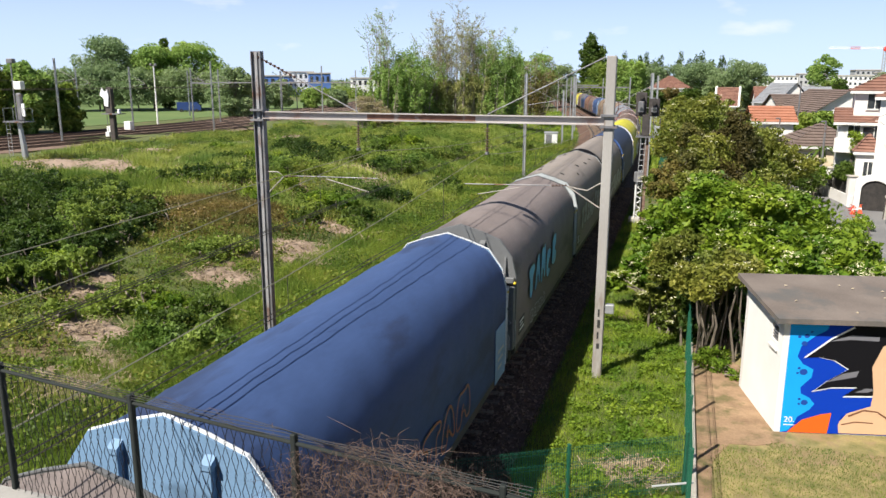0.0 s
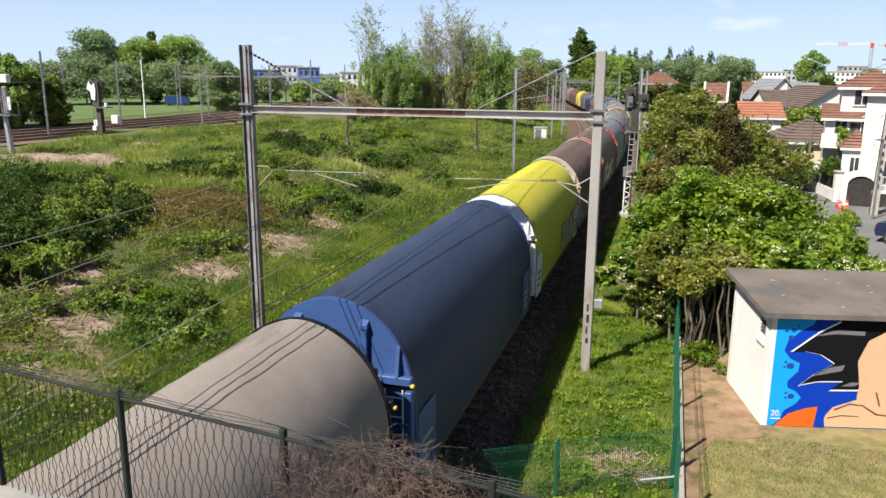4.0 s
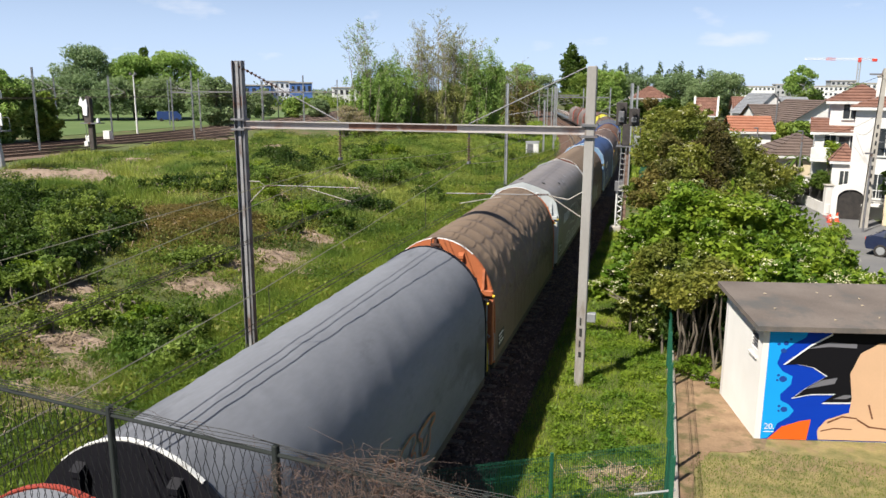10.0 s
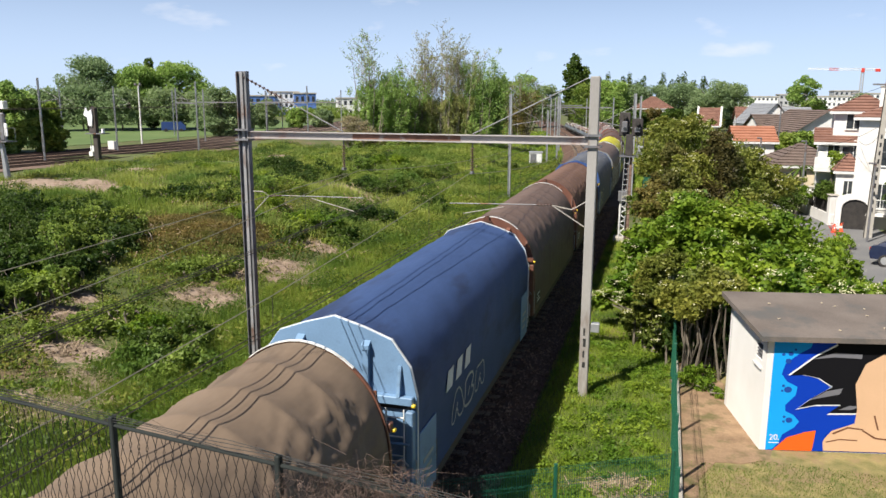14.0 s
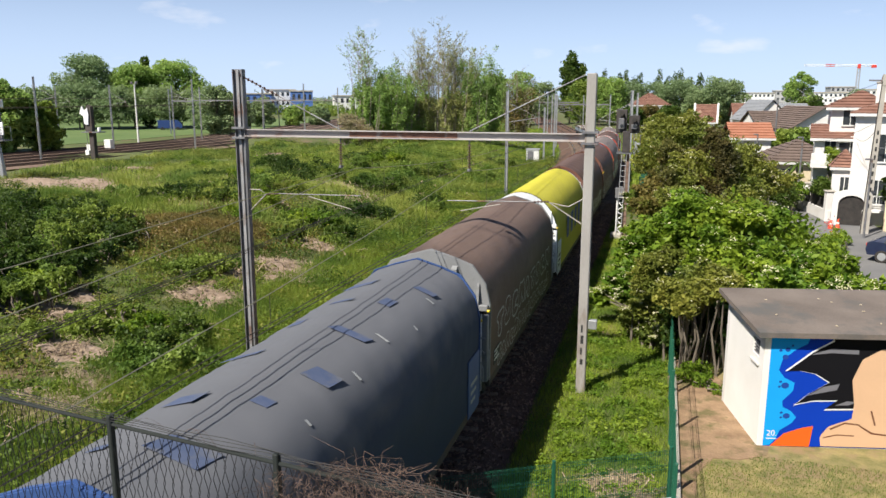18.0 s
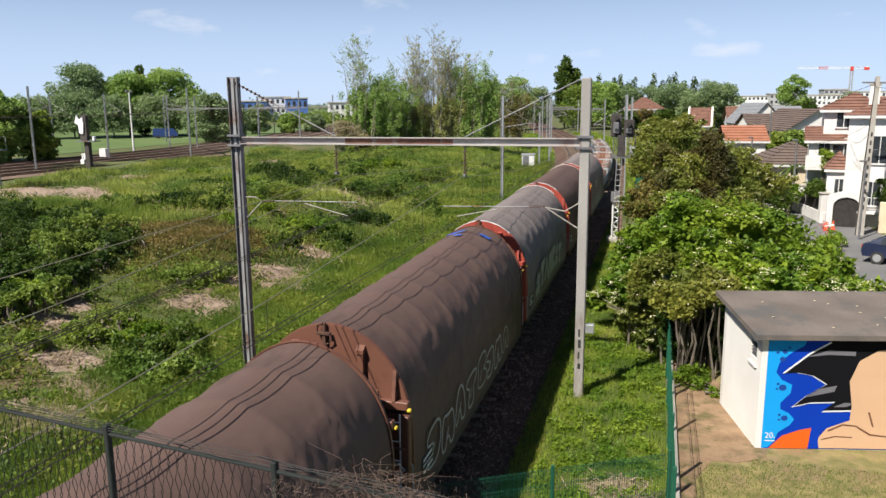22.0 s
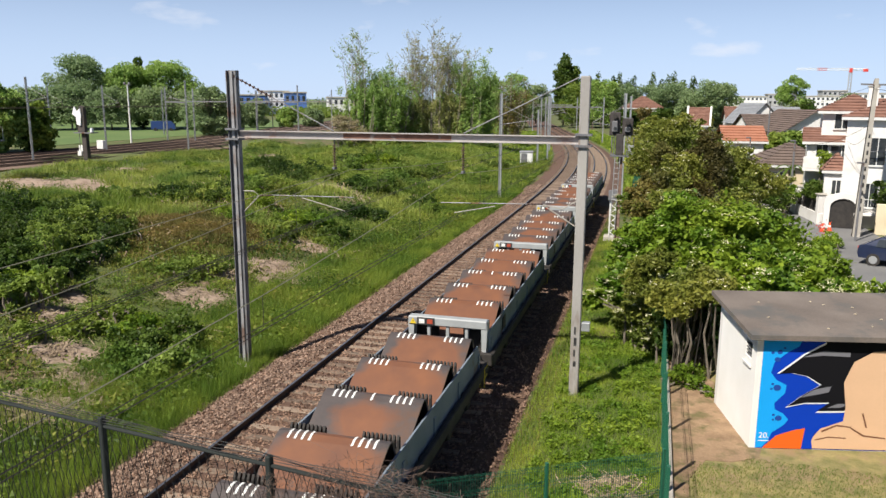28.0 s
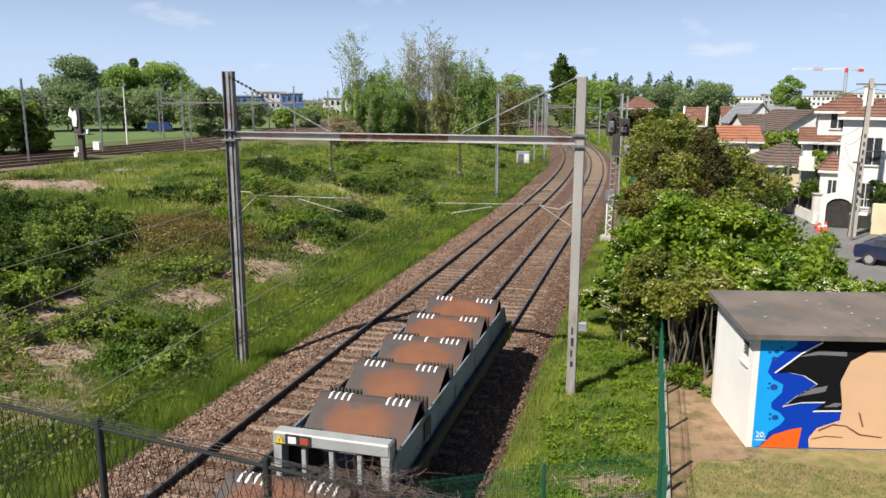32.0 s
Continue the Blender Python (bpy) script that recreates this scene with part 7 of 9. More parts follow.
for k in range(9):
    part("rung", Geo().tube([(-1.15, -0.4, 0.2 + 0.37 * k), (-0.75, -0.4, 0.2 + 0.37 * k)], 0.02, 4), M_GALV, s)
for x in (-1.2, 0.95):
    part("guard_rail", Geo().tube([(x, -0.5, 3.5), (x, -0.5, 4.6), (x, 0.5, 4.6), (x, 0.5, 3.5)], 0.03, 4), M_GALV, s)
for x, y in ((-64.5, 74.5), (-70, 84)):
    s = thing("relay_cabinet", pose(x, y, 1.1), "small pale lineside cabinet on short legs", "cabinet", "distant cabinets")
    part("case", Geo().box(-0.5, 0.5, -0.3, 0.3, 0.4, 1.5, 0.04), M_WHITE, s)
    part("leg", Geo().box(-0.4, -0.3, -0.05, 0.05, -0.2, 0.4), M_GALVDARK, s)
    part("leg", Geo().box(0.3, 0.4, -0.05, 0.05, -0.2, 0.4), M_GALVDARK, s)
# van shape added in place of a small dark blue container
lot = thing("parked_van", pose(-103.4, 143.8, 1.05, 0, 0, 30), "dark blue van shape standing in for a container beyond the field", "van")
part("body", Geo().prism([(-2.5, 0.4), (2.5, 0.4), (2.5, 1.2), (1.7, 2.1), (-2.5, 2.1)], "y", -0.95, 0.95), mat("van_blue_paint", (0.02, 0.045, 0.16), (0.03, 0.06, 0.2), rough=0.35), lot)
for x in (-1.6, 1.6):
    part("wheel", Geo().tube([(x, -1.0, 0.35), (x, 1.0, 0.35)], 0.35, 12), M_BLACK, lot)
tagged(part("playing_field", Geo().box(-240, -86, 92, 230, 0.9, 1.1, 0, None), mat("pale_grass_field", (0.07, 0.125, 0.03), (0.125, 0.175, 0.055), rough=0.95, scale=0.08, fine=2, bump=0.2)), "pale green playing field beyond the railway", "field", kind="structure")
# ---- vegetation ----
L_ELDER = leaf("elder_leaves", (0.10, 0.18, 0.014), (0.27, 0.38, 0.042), patch=0.5)
L_DARK = leaf("dark_shrub_leaves", (0.042, 0.085, 0.012), (0.125, 0.19, 0.034))
# dark leaves, with the shade of slope and hut gap in their colour
L_SHADE = leaf("shade_dark_leaves", (0.026, 0.058, 0.010), (0.085, 0.14, 0.026), patch=0.4)
L_OLIVE = leaf("olive_shrub_leaves", (0.11, 0.145, 0.02), (0.31, 0.33, 0.075))
L_BRONZE = leaf("bronze_leaves", (0.065, 0.058, 0.019), (0.156, 0.130, 0.046))
L_TREE = leaf("tree_leaves", (0.125, 0.195, 0.032), (0.29, 0.39, 0.085))
# distance haze is put into the next two leaf colours: paler, less contrast
L_FARHAZE = leaf("hazed_far_leaves", (0.19, 0.265, 0.12), (0.33, 0.42, 0.21), patch=0.06, spread=0.5, calm=True)
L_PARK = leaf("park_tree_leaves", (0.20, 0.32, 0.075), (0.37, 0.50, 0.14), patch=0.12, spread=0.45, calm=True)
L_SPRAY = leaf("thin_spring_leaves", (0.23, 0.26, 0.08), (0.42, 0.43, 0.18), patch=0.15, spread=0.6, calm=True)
L_BROWNISH = leaf("bronze_green_leaves", (0.10, 0.10, 0.025), (0.24, 0.215, 0.07), patch=0.5)
L_HERB = leaf("withered_herb_leaves", (0.10, 0.095, 0.03), (0.24, 0.19, 0.07), patch=0.4)
L_PALE = leaf("pale_dry_leaves", (0.34, 0.29, 0.16), (0.52, 0.44, 0.28), calm=True)
L_GRASS = leaf("grass_blades", (0.095, 0.165, 0.02), (0.26, 0.35, 0.06), rough=0.6)
L_PALETUFT = leaf("pale_tuft_grass", (0.20, 0.28, 0.05), (0.40, 0.47, 0.13), rough=0.6)
L_ROUGH = leaf("rough_grass_blades", (0.08, 0.13, 0.015), (0.23, 0.29, 0.05), rough=0.65, patch=0.35)
L_LUSH = leaf("lush_grass_blades", (0.14, 0.235, 0.022), (0.33, 0.43, 0.065), rough=0.6, patch=0.6)
L_GRASSDRY = leaf("dry_grass_blades", (0.156, 0.156, 0.042), (0.336, 0.288, 0.108), rough=0.7)
L_BLOSSOM = mat("cream_blossom", (0.50, 0.48, 0.27), (0.68, 0.64, 0.42), rough=0.7, bump=0, per="island")
M_BARK = mat("bark", (0.11, 0.09, 0.07), (0.22, 0.19, 0.15), rough=0.95, scale=3, fine=25, bump=0.6)
# cane colour darkened to stand in for the shade of the gap
M_SHADECANE = mat("shade_dark_cane", (0.018, 0.014, 0.011), (0.045, 0.034, 0.026), rough=0.9, per="object")
M_TWIG = mat("dry_twigs", (0.22, 0.16, 0.10), (0.38, 0.29, 0.20), rough=0.95, scale=3, fine=20, bump=0.2, per="island")


def limbs(h, spread, n, seed, lean=0.1, start=0.25, r=0.035):
    """A tapered trunk with limbs; returns the geometry and the limb ends."""
    rr = random.Random(seed)
    g, tips = Geo(), []
    pts = [Vector((rr.uniform(-1, 1) * lean * h * k / 5, rr.uniform(-1, 1) * lean * h * k / 5, h * 0.85 * k / 5)) for k in range(6)]
    pts[0] = Vector((0, 0, -0.3))
    g.tube(pts, [h * r * (1 - 0.16 * k) for k in range(6)], 7)
    for i in range(n):
        t = start + (1 - start) * (i + rr.random()) / n
        k = min(4, int(t * 5))
        p = pts[k].lerp(pts[k + 1], t * 5 - k)
        a = rr.uniform(0, 6.283)
        ln = spread * rr.uniform(0.55, 1.0) * (1.15 - 0.55 * t)
        d = Vector((math.cos(a), math.sin(a), rr.uniform(0.4, 1.1)))
        q, e = p + d * ln * 0.55, p + d * ln + Vector((0, 0, ln * 0.25))
        g.tube([p, q, e], [h * r * 0.38 * (1 - 0.5 * t), h * r * 0.2, h * r * 0.07], 5)
        tips += [tuple(q), tuple(e)]
        for j in range(2):
            d2 = Vector((math.cos(a + rr.uniform(-1, 1)), math.sin(a + rr.uniform(-1, 1)), rr.uniform(0.2, 1.2)))
            e2 = q + d2 * ln * 0.5
            g.tube([q, e2], [h * r * 0.12, h * r * 0.04], 4)
            tips.append(tuple(e2))
    tips.append(tuple(pts[-1]))
    return g, tips


def bush(name, rows, n_leaf, size, leaf_mat, label, blossom=0, seed=3, base=0.0, up=0.9, lumps=7):
    """A shrub of overlapping clumps (x, y, z, r) with stems from the ground."""
    cx = sum(r[0] for r in rows) / len(rows)
    cy = sum(r[1] for r in rows) / len(rows)
    b = thing(name, pose(cx, cy, base), label, "shrub", "shrubs")
    rr = random.Random(seed)
    g = Geo()
    blobs = []
    for x, y, z, r in rows:
        foot = Vector(((x - cx) * 0.6 + rr.uniform(-0.4, 0.4), (y - cy) * 0.6 + rr.uniform(-0.4, 0.4), -0.3))
        tip = Vector((x - cx, y - cy, z - base))
        for k in range(3):
            e = tip + Vector((rr.uniform(-1, 1), rr.uniform(-1, 1), rr.uniform(-0.3, 0.8))) * r * 0.6
            f = foot + Vector((rr.uniform(-0.5, 0.5), rr.uniform(-0.5, 0.5), 0))
            sg = Geo() if lumps > 8 else g
            sg.tube([f, f.lerp(e, 0.5) + Vector((rr.uniform(-0.3, 0.3), rr.uniform(-0.3, 0.3), 0.2)), e], [0.05, 0.035, 0.012], 5)
            if lumps > 8:
                part("stem", sg, M_BARK, b)
        blobs.append((x - cx, y - cy, z - base, r, r, r * 0.85))
        for k in range(lumps):
            d = Vector((rr.gauss(0, 1), rr.gauss(0, 1), rr.gauss(0.2, 0.8))).normalized() * r * rr.uniform(0.8, 1.12)
            s = r * rr.uniform(0.2, 0.45)
            blobs.append((x - cx + d.x, y - cy + d.y, z - base + d.z, s, s, s * 0.55))
    if g.v:
        tagged(part("stem_tangle", g, M_BARK, b), kind="stuff")
    k = 3 if name in ("scrub_bush", "thicket", "verge_weeds") else 4
    part("crown", many("crown", crown(blobs, n_leaf, size, up=up, shell=0.55, corners=k), k, leaf_mat), None, b)
    if blossom:
        k = rng.integers(0, len(blobs), blossom)
        bl = np.array(blobs)[k]
        d = rng.normal(size=(blossom, 3)) + np.array([-0.2, -0.5, 0.7])
        d /= np.linalg.norm(d, axis=1)[:, None]
        c = bl[:, :3] + d * bl[:, 3:] * 1.04
        c = np.repeat(c, 14, 0) + rng.normal(size=(blossom * 14, 3)) * np.array([0.085, 0.085, 0.025])
        part("blossom", many("blossom", leaf_quads(c, 0.034, 2.0), 4, L_BLOSSOM), None, b, "flat cream flower heads")
    return b


ELDER = [(-0.9, 33.6, 1.0, 1.0), (0.2, 33.0, 2.2, 1.3), (1.7, 32.3, 2.9, 1.5), (3.3, 32.0, 2.9, 1.4), (4.8, 32.6, 2.4, 1.3), (5.9, 30.4, 1.8, 1.1), (6.9, 29.3, 1.1, 0.8), (4.7, 27.6, 1.9, 1.1), (3.3, 26.8, 2.2, 1.3),
         (1.9, 28.4, 2.0, 1.2), (-0.2, 29.6, 1.5, 0.9), (-1.2, 29.0, 1.0, 0.6), (-1.9, 27.8, 0.75, 0.4), (7.2, 33.4, 0.8, 0.9), (4.9, 25.6, 2.1, 0.7), (6.1, 26.6, 1.8, 0.6), (7.3, 27.8, 1.2, 0.5), (5.2, 22.6, 2.8, 0.45), (3.6, 23.2, 2.6, 0.7), (6.4, 24.0, 2.4, 0.5)]
bush("elder_bush", ELDER, 46000, 0.125, L_ELDER, "large green elder bush covered in cream flower heads", 760, up=1.5, lumps=11)
bush("flowering_shrub", [(0.6, 25.6, 1.5, 0.9), (0.0, 26.6, 2.0, 0.8), (1.5, 25.2, 1.0, 0.7), (0.9, 25.0, 2.2, 0.5), (-0.2, 25.4, 1.0, 0.5), (0.6, 24.6, 0.7, 0.5), (0.2, 25.4, 0.3, 0.6), (1.2, 25.6, 0.3, 0.6), (-0.5, 26.4, 0.5, 0.6)], 19000, 0.075, L_OLIVE, "olive flowering shrub leaning over the green fence", 130, 4, up=0.9, lumps=9)
bush("bronze_shrub", [(-0.2, 26.0, 2.4, 0.45), (0.4, 26.4, 2.7, 0.45), (-0.3, 25.6, 1.8, 0.4)], 4600, 0.06, L_OLIVE, "olive shrub growing among the elder", 0, 16)
canes = thing("cane_clump", pose(1.5, 23.0, 0), "dark thicket of bare upright stems beside the hut", "shrub", "shrubs")
rr = random.Random(91)
for k in range(16):
    x, y = rr.uniform(-0.8, 0.9), rr.uniform(-0.9, 1.6)
    a = rr.uniform(-0.25, 0.25)
    part("stem", Geo().tube([(x, y, -0.2), (x + a * 0.5, y, 1.1), (x + a, y + rr.uniform(-0.3, 0.3), rr.uniform(1.7, 2.6))], [0.022, 0.016, 0.008], 5), M_SHADECANE, canes)
bush("shrub", [(1.0, 22.4, 2.5, 0.45), (1.5, 22.2, 2.65, 0.4), (0.5, 22.8, 2.3, 0.5), (1.9, 22.0, 2.75, 0.3), (0.9, 21.9, 2.2, 0.35), (1.5, 24.0, 2.5, 0.7), (1.9, 23.4, 2.7, 0.5), (1.2, 23.4, 2.2, 0.5), (1.6, 25.2, 1.6, 1.0), (2.0, 26.0, 0.9, 1.0), (1.0, 26.4, 0.8, 0.8)], 20000, 0.075, L_OLIVE, "leafy shrub overhanging the gap beside the hut", 40, 18)
# dark leaves fill the gap in place of its shade
bush("shrub", [(1.0, 24.0, 0.8, 0.7), (1.8, 23.6, 0.9, 0.8), (1.5, 24.2, 1.7, 0.7), (2.2, 23.2, 1.6, 0.6), (0.7, 23.9, 1.5, 0.5)], 9000, 0.07, L_SHADE, "leafy thicket behind the hut, its shade put into dark leaves", 0, 20)
bush("verge_weeds", [(1.5, 21.6, 0.1, 0.3), (1.0, 21.9, 0.12, 0.35), (1.9, 21.2, 0.08, 0.25), (1.3, 22.3, 0.15, 0.4)], 2600, 0.05, L_ELDER, "small leafy weeds at the hut corner", 0, 19)
BACK = [(-0.4, 44.0, 4.9, 1.2), (0.8, 46.0, 6.0, 1.2), (1.7, 45.0, 5.8, 1.2), (1.5, 41.9, 4.2, 1.2), (0.3, 39.0, 2.5, 1.1), (-0.9, 41.0, 2.6, 0.9), (4.9, 41.5, 1.9, 1.0), (3.6, 39.8, 2.7, 1.1), (1.2, 38.0, 2.8, 1.2), (1.0, 43.0, 2.0, 1.5), (4.0, 44.6, 4.7, 1.0), (5.2, 45.0, 4.1, 0.9), (6.4, 45.2, 3.5, 0.8), (4.6, 43.4, 3.2, 1.1)]
bush("flowering_shrub", BACK, 42000, 0.085, L_OLIVE, "tall olive green shrub with pale yellow flower heads", 260, 5, lumps=10)
bush("bronze_shrub", [(2.7, 43.4, 6.1, 0.5), (2.8, 43.4, 5.5, 0.75), (2.7, 43.2, 4.9, 1.0), (2.9, 42.6, 4.2, 1.1), (2.3, 41.4, 3.4, 0.9)], 10000, 0.08, L_BRONZE, "pointed bronze-leaved shrub rising above the others", 0, 6)
bush("bronze_shrub", [(-0.5, 40.2, 3.4, 0.7), (0.1, 40.6, 3.9, 0.7), (-0.6, 38.6, 2.8, 0.6), (0.4, 43.0, 5.2, 0.7)], 6000, 0.08, L_BROWNISH, "brownish shrub mixed into the tall hedge", 0, 17)
bush("shrub", [(-0.4, 52.0, 5.0, 1.5), (2.4, 51.9, 5.0, 1.6), (0.8, 55, 3.5, 2.0), (4, 54, 4, 1.8)], 14000, 0.12, L_OLIVE, "broad green shrub beside the line", 80, 8)
bush("shrub", [(5.6, 57.6, 2.8, 1.4), (6.5, 60, 2.2, 1.2), (5.0, 62, 2.6, 1.5), (7.0, 65, 1.8, 1.1)], 12000, 0.12, L_DARK, "dark green garden shrub before the houses", 0, 9)
bush("hedge", [(9.0, 60.0, 1.4, 0.8), (9.3, 58.8, 1.5, 0.8), (9.2, 61.2, 1.5, 0.8)], 5000, 0.09, L_ELDER, "clipped yellow-green hedge in the garden", 0, 10)
bush("hedge", [(11.0, 56.4, 2.0, 0.8), (11.9, 56.2, 1.9, 0.8), (10.6, 57.2, 2.0, 0.7)], 5000, 0.09, L_DARK, "dark garden shrub before the white house", 0, 11)
bush("hedge", [(14.2, 52.6, 2.2, 0.9), (15.6, 52.3, 2.2, 0.9), (17, 52, 2.2, 0.9)], 6000, 0.1, L_DARK, "dark hedge above the cream wall", 0, 12)
bush("creeper", [(11.3, 57.6, 4.2, 0.5), (11.3, 57.5, 3.6, 0.5)], 2500, 0.08, L_ELDER, "green creeper hanging at the balcony", 0, 13)
bush("verge_weeds", [(9.2, 44.5, 0.4, 0.6), (8.4, 42.0, 0.4, 0.7), (9.8, 46.0, 0.4, 0.5), (8.0, 39.5, 0.5, 0.8)], 5000, 0.08, L_ELDER, "straggling weeds spreading over the road edge", 20, 14)
bush("flowering_shrub", [(8.2, 55.0, 1.6, 0.9), (8.0, 57.0, 1.5, 0.9)], 4000, 0.09, L_DARK, "garden shrub with pale blossom by the wall", 120, 15)
tagged(bpy.data.objects["flowering_shrub"], "tall olive green shrub with pale yellow flower heads")
roses = part("roses", many("roses", leaf_quads(np.array([7.3, 36.4, 2.6]) + rng.normal(size=(110, 3)) * 0.12, 0.035), 4, mat("red_rose", (0.45, 0.02, 0.02), (0.6, 0.04, 0.03), rough=0.6, bump=0)), None)
tagged(roses, "cluster of red roses among the bush leaves", "flowers", kind="stuff")
# palm
palm = thing("palm_tree", pose(10.3, 64.5, 0), "small palm with drooping green fronds", "palm")
part("trunk", Geo().tube([(0, 0, -0.2), (0.05, 0, 1.5), (0, 0, 2.9)], [0.2, 0.18, 0.15], 8), M_BARK, palm)
for k in range(16):
    a = k * 0.39 + 0.2 * (k % 3)
    g = Geo()
    up = 0.9 if k % 2 else 0.35
    spine = [Vector((math.cos(a) * 1.25 * t, math.sin(a) * 1.25 * t, 2.9 + up * t * 1.2 - 1.1 * t * t)) for t in (0, 0.25, 0.5, 0.75, 1.0)]
    side = Vector((-math.sin(a), math.cos(a), 0))
    for p, q in zip(spine, spine[1:]):
        g.add([p - side * 0.11, p + side * 0.11, q + side * 0.11, q - side * 0.11], [(0, 1, 2, 3)])
    part("frond", g, L_DARK, palm)

# trees in the middle: many-stemmed, upright, thin at the top
def coppice(x, y, w, h, h_leaf, n_stem, n_leaf, size, leaf_mat, label, seed, fat=0.75, low=0.05, lean=0.12):
    """Many upright stems: leafy clumps below h_leaf, forked twigs with loose small leaves above it."""
    t = thing("tree", pose(x, y, 0.9), label, "tree", "trees")
    rr = random.Random(seed)
    g, blobs, loose = Geo(), [], []
    for i in range(n_stem):
        u, v = rr.uniform(-1, 1), rr.uniform(-1, 1)
        top = h * rr.uniform(0.6, 1.0) * (1 - 0.22 * abs(u) ** 2)
        foot = Vector((u * w * 0.32, v * w * 0.25, -0.4))
        tip = Vector((u * w * 0.55 + rr.uniform(-1, 1) * lean * 9, v * w * 0.4, top))
        mid = foot.lerp(tip, 0.5) + Vector((rr.uniform(-0.5, 0.5), rr.uniform(-0.5, 0.5), 0))
        g.tube([foot, mid, tip], [0.11, 0.06, 0.012], 5)
        n = int(top / 0.7)
        for k in range(n):
            f = low + (1 - low) * (k + rr.random()) / n
            p = foot.lerp(mid, f * 2) if f < 0.5 else mid.lerp(tip, f * 2 - 1)
            a = rr.uniform(0, 6.283)
            if p.z > h_leaf:
                ln = rr.uniform(0.7, 1.9) * (1.25 - 0.6 * (p.z - h_leaf) / max(1.0, h - h_leaf))
                d = Vector((math.cos(a), math.sin(a), rr.uniform(0.5, 1.3)))
                q = p + d * ln * 0.6
                g.tube([p, q], [0.03, 0.016], 3, False)
                for j in range(4):
                    e = q + (d * 0.5 + Vector((rr.gauss(0, 0.5), rr.gauss(0, 0.5), rr.uniform(0.0, 0.8)))) * ln * 0.6
                    g.tube([q, e], [0.014, 0.006], 3, False)
                    for c in range(max(2, int(n_leaf / 2200))):
                        m = q.lerp(e, rr.uniform(0.25, 1.08))
                        loose.append((m.x + rr.gauss(0, 0.1), m.y + rr.gauss(0, 0.1), m.z + rr.gauss(0, 0.1)))
                continue
            r = fat * rr.uniform(0.5, 1.2)
            q = p + Vector((math.cos(a), math.sin(a), rr.uniform(0.2, 1.0))) * r * rr.uniform(0.6, 1.8)
            if k % 2 == 0:
                g.tube([p, q], [0.035, 0.012], 4)
            blobs.append((q.x, q.y, q.z, r * 0.8, r * 0.8, r * rr.uniform(0.9, 1.7)))
    part("trunk", g, M_PALEBARK, t)
    leaves = [crown(blobs, n_leaf, size, up=0.4, shell=0.25, corners=3)] if blobs else []
    if loose:
        leaves.append(leaf_tris(np.array(loose), size * 0.85))
    part("crown", many("crown", np.concatenate(leaves), 3, leaf_mat), None, t)
    return t


M_PALEBARK = mat("pale_bark", (0.20, 0.17, 0.13), (0.36, 0.31, 0.25), rough=0.95, scale=3, fine=25, bump=0.5)
coppice(-41.9, 105.4, 3.8, 17.6, 8.5, 11, 9000, 0.13, L_PARK, "thin upright tree with sparse sprays on top", 21, 0.6, 0.3)
coppice(-40.2, 107.8, 5.4, 12.6, 11.5, 30, 30000, 0.13, L_PARK, "dense green tree clothed in leaves to the ground", 22, 0.9, 0.04)
coppice(-37.8, 109.7, 4.6, 13.4, 10.0, 20, 15000, 0.13, L_PARK, "green many-stemmed tree of the thicket", 28, 0.8, 0.06)
coppice(-36.2, 111.7, 4.6, 16.6, 7.0, 20, 9000, 0.12, L_SPRAY, "half-bare tree with pale upright branches", 24, 0.6, 0.15)
coppice(-33.2, 112.6, 6.0, 18.4, 7.0, 28, 12000, 0.12, L_SPRAY, "tall thin-leaved tree with bare grey branches", 23, 0.6, 0.12)
coppice(-30.6, 113, 4.8, 16.4, 7.5, 20, 11000, 0.12, L_SPRAY, "thin tree with light yellowish foliage", 29, 0.65, 0.1)
coppice(-27.8, 114.5, 5.4, 14.4, 13.0, 30, 26000, 0.14, L_PARK, "dense bright green tree at the thicket edge", 25, 0.9, 0.03)
coppice(-25.8, 115.5, 3.0, 11.6, 11.2, 16, 13000, 0.14, L_PARK, "leafy tree clothed to the ground", 32, 0.8, 0.03)
coppice(-26.0, 137, 6.0, 11.5, 7.5, 18, 5000, 0.16, L_HERB, "round brownish tree behind the thicket", 27, 1.0, 0.1)
bush("thicket", [(-43.5, 104, 1.6, 1.5), (-41, 104.5, 1.6, 1.5), (-38, 107, 1.5, 1.6), (-35, 110, 1.6, 1.6), (-32, 112, 1.5, 1.5), (-29.5, 113, 1.4, 1.5)], 9000, 0.14, L_TREE, "leafy undergrowth at the foot of the trees", 0, 30, 0.9, lumps=9)
bush("thicket", [(-44.4, 103, 4.8, 1.2), (-43.0, 103, 4.0, 1.3), (-41.4, 103.5, 3.0, 1.2), (-45.0, 103, 3.0, 1.1), (-40.2, 104, 2.2, 0.9)], 8500, 0.11, L_PALE, "withered pale brown shrub beside the thicket", 0, 31, 0.9, lumps=9)
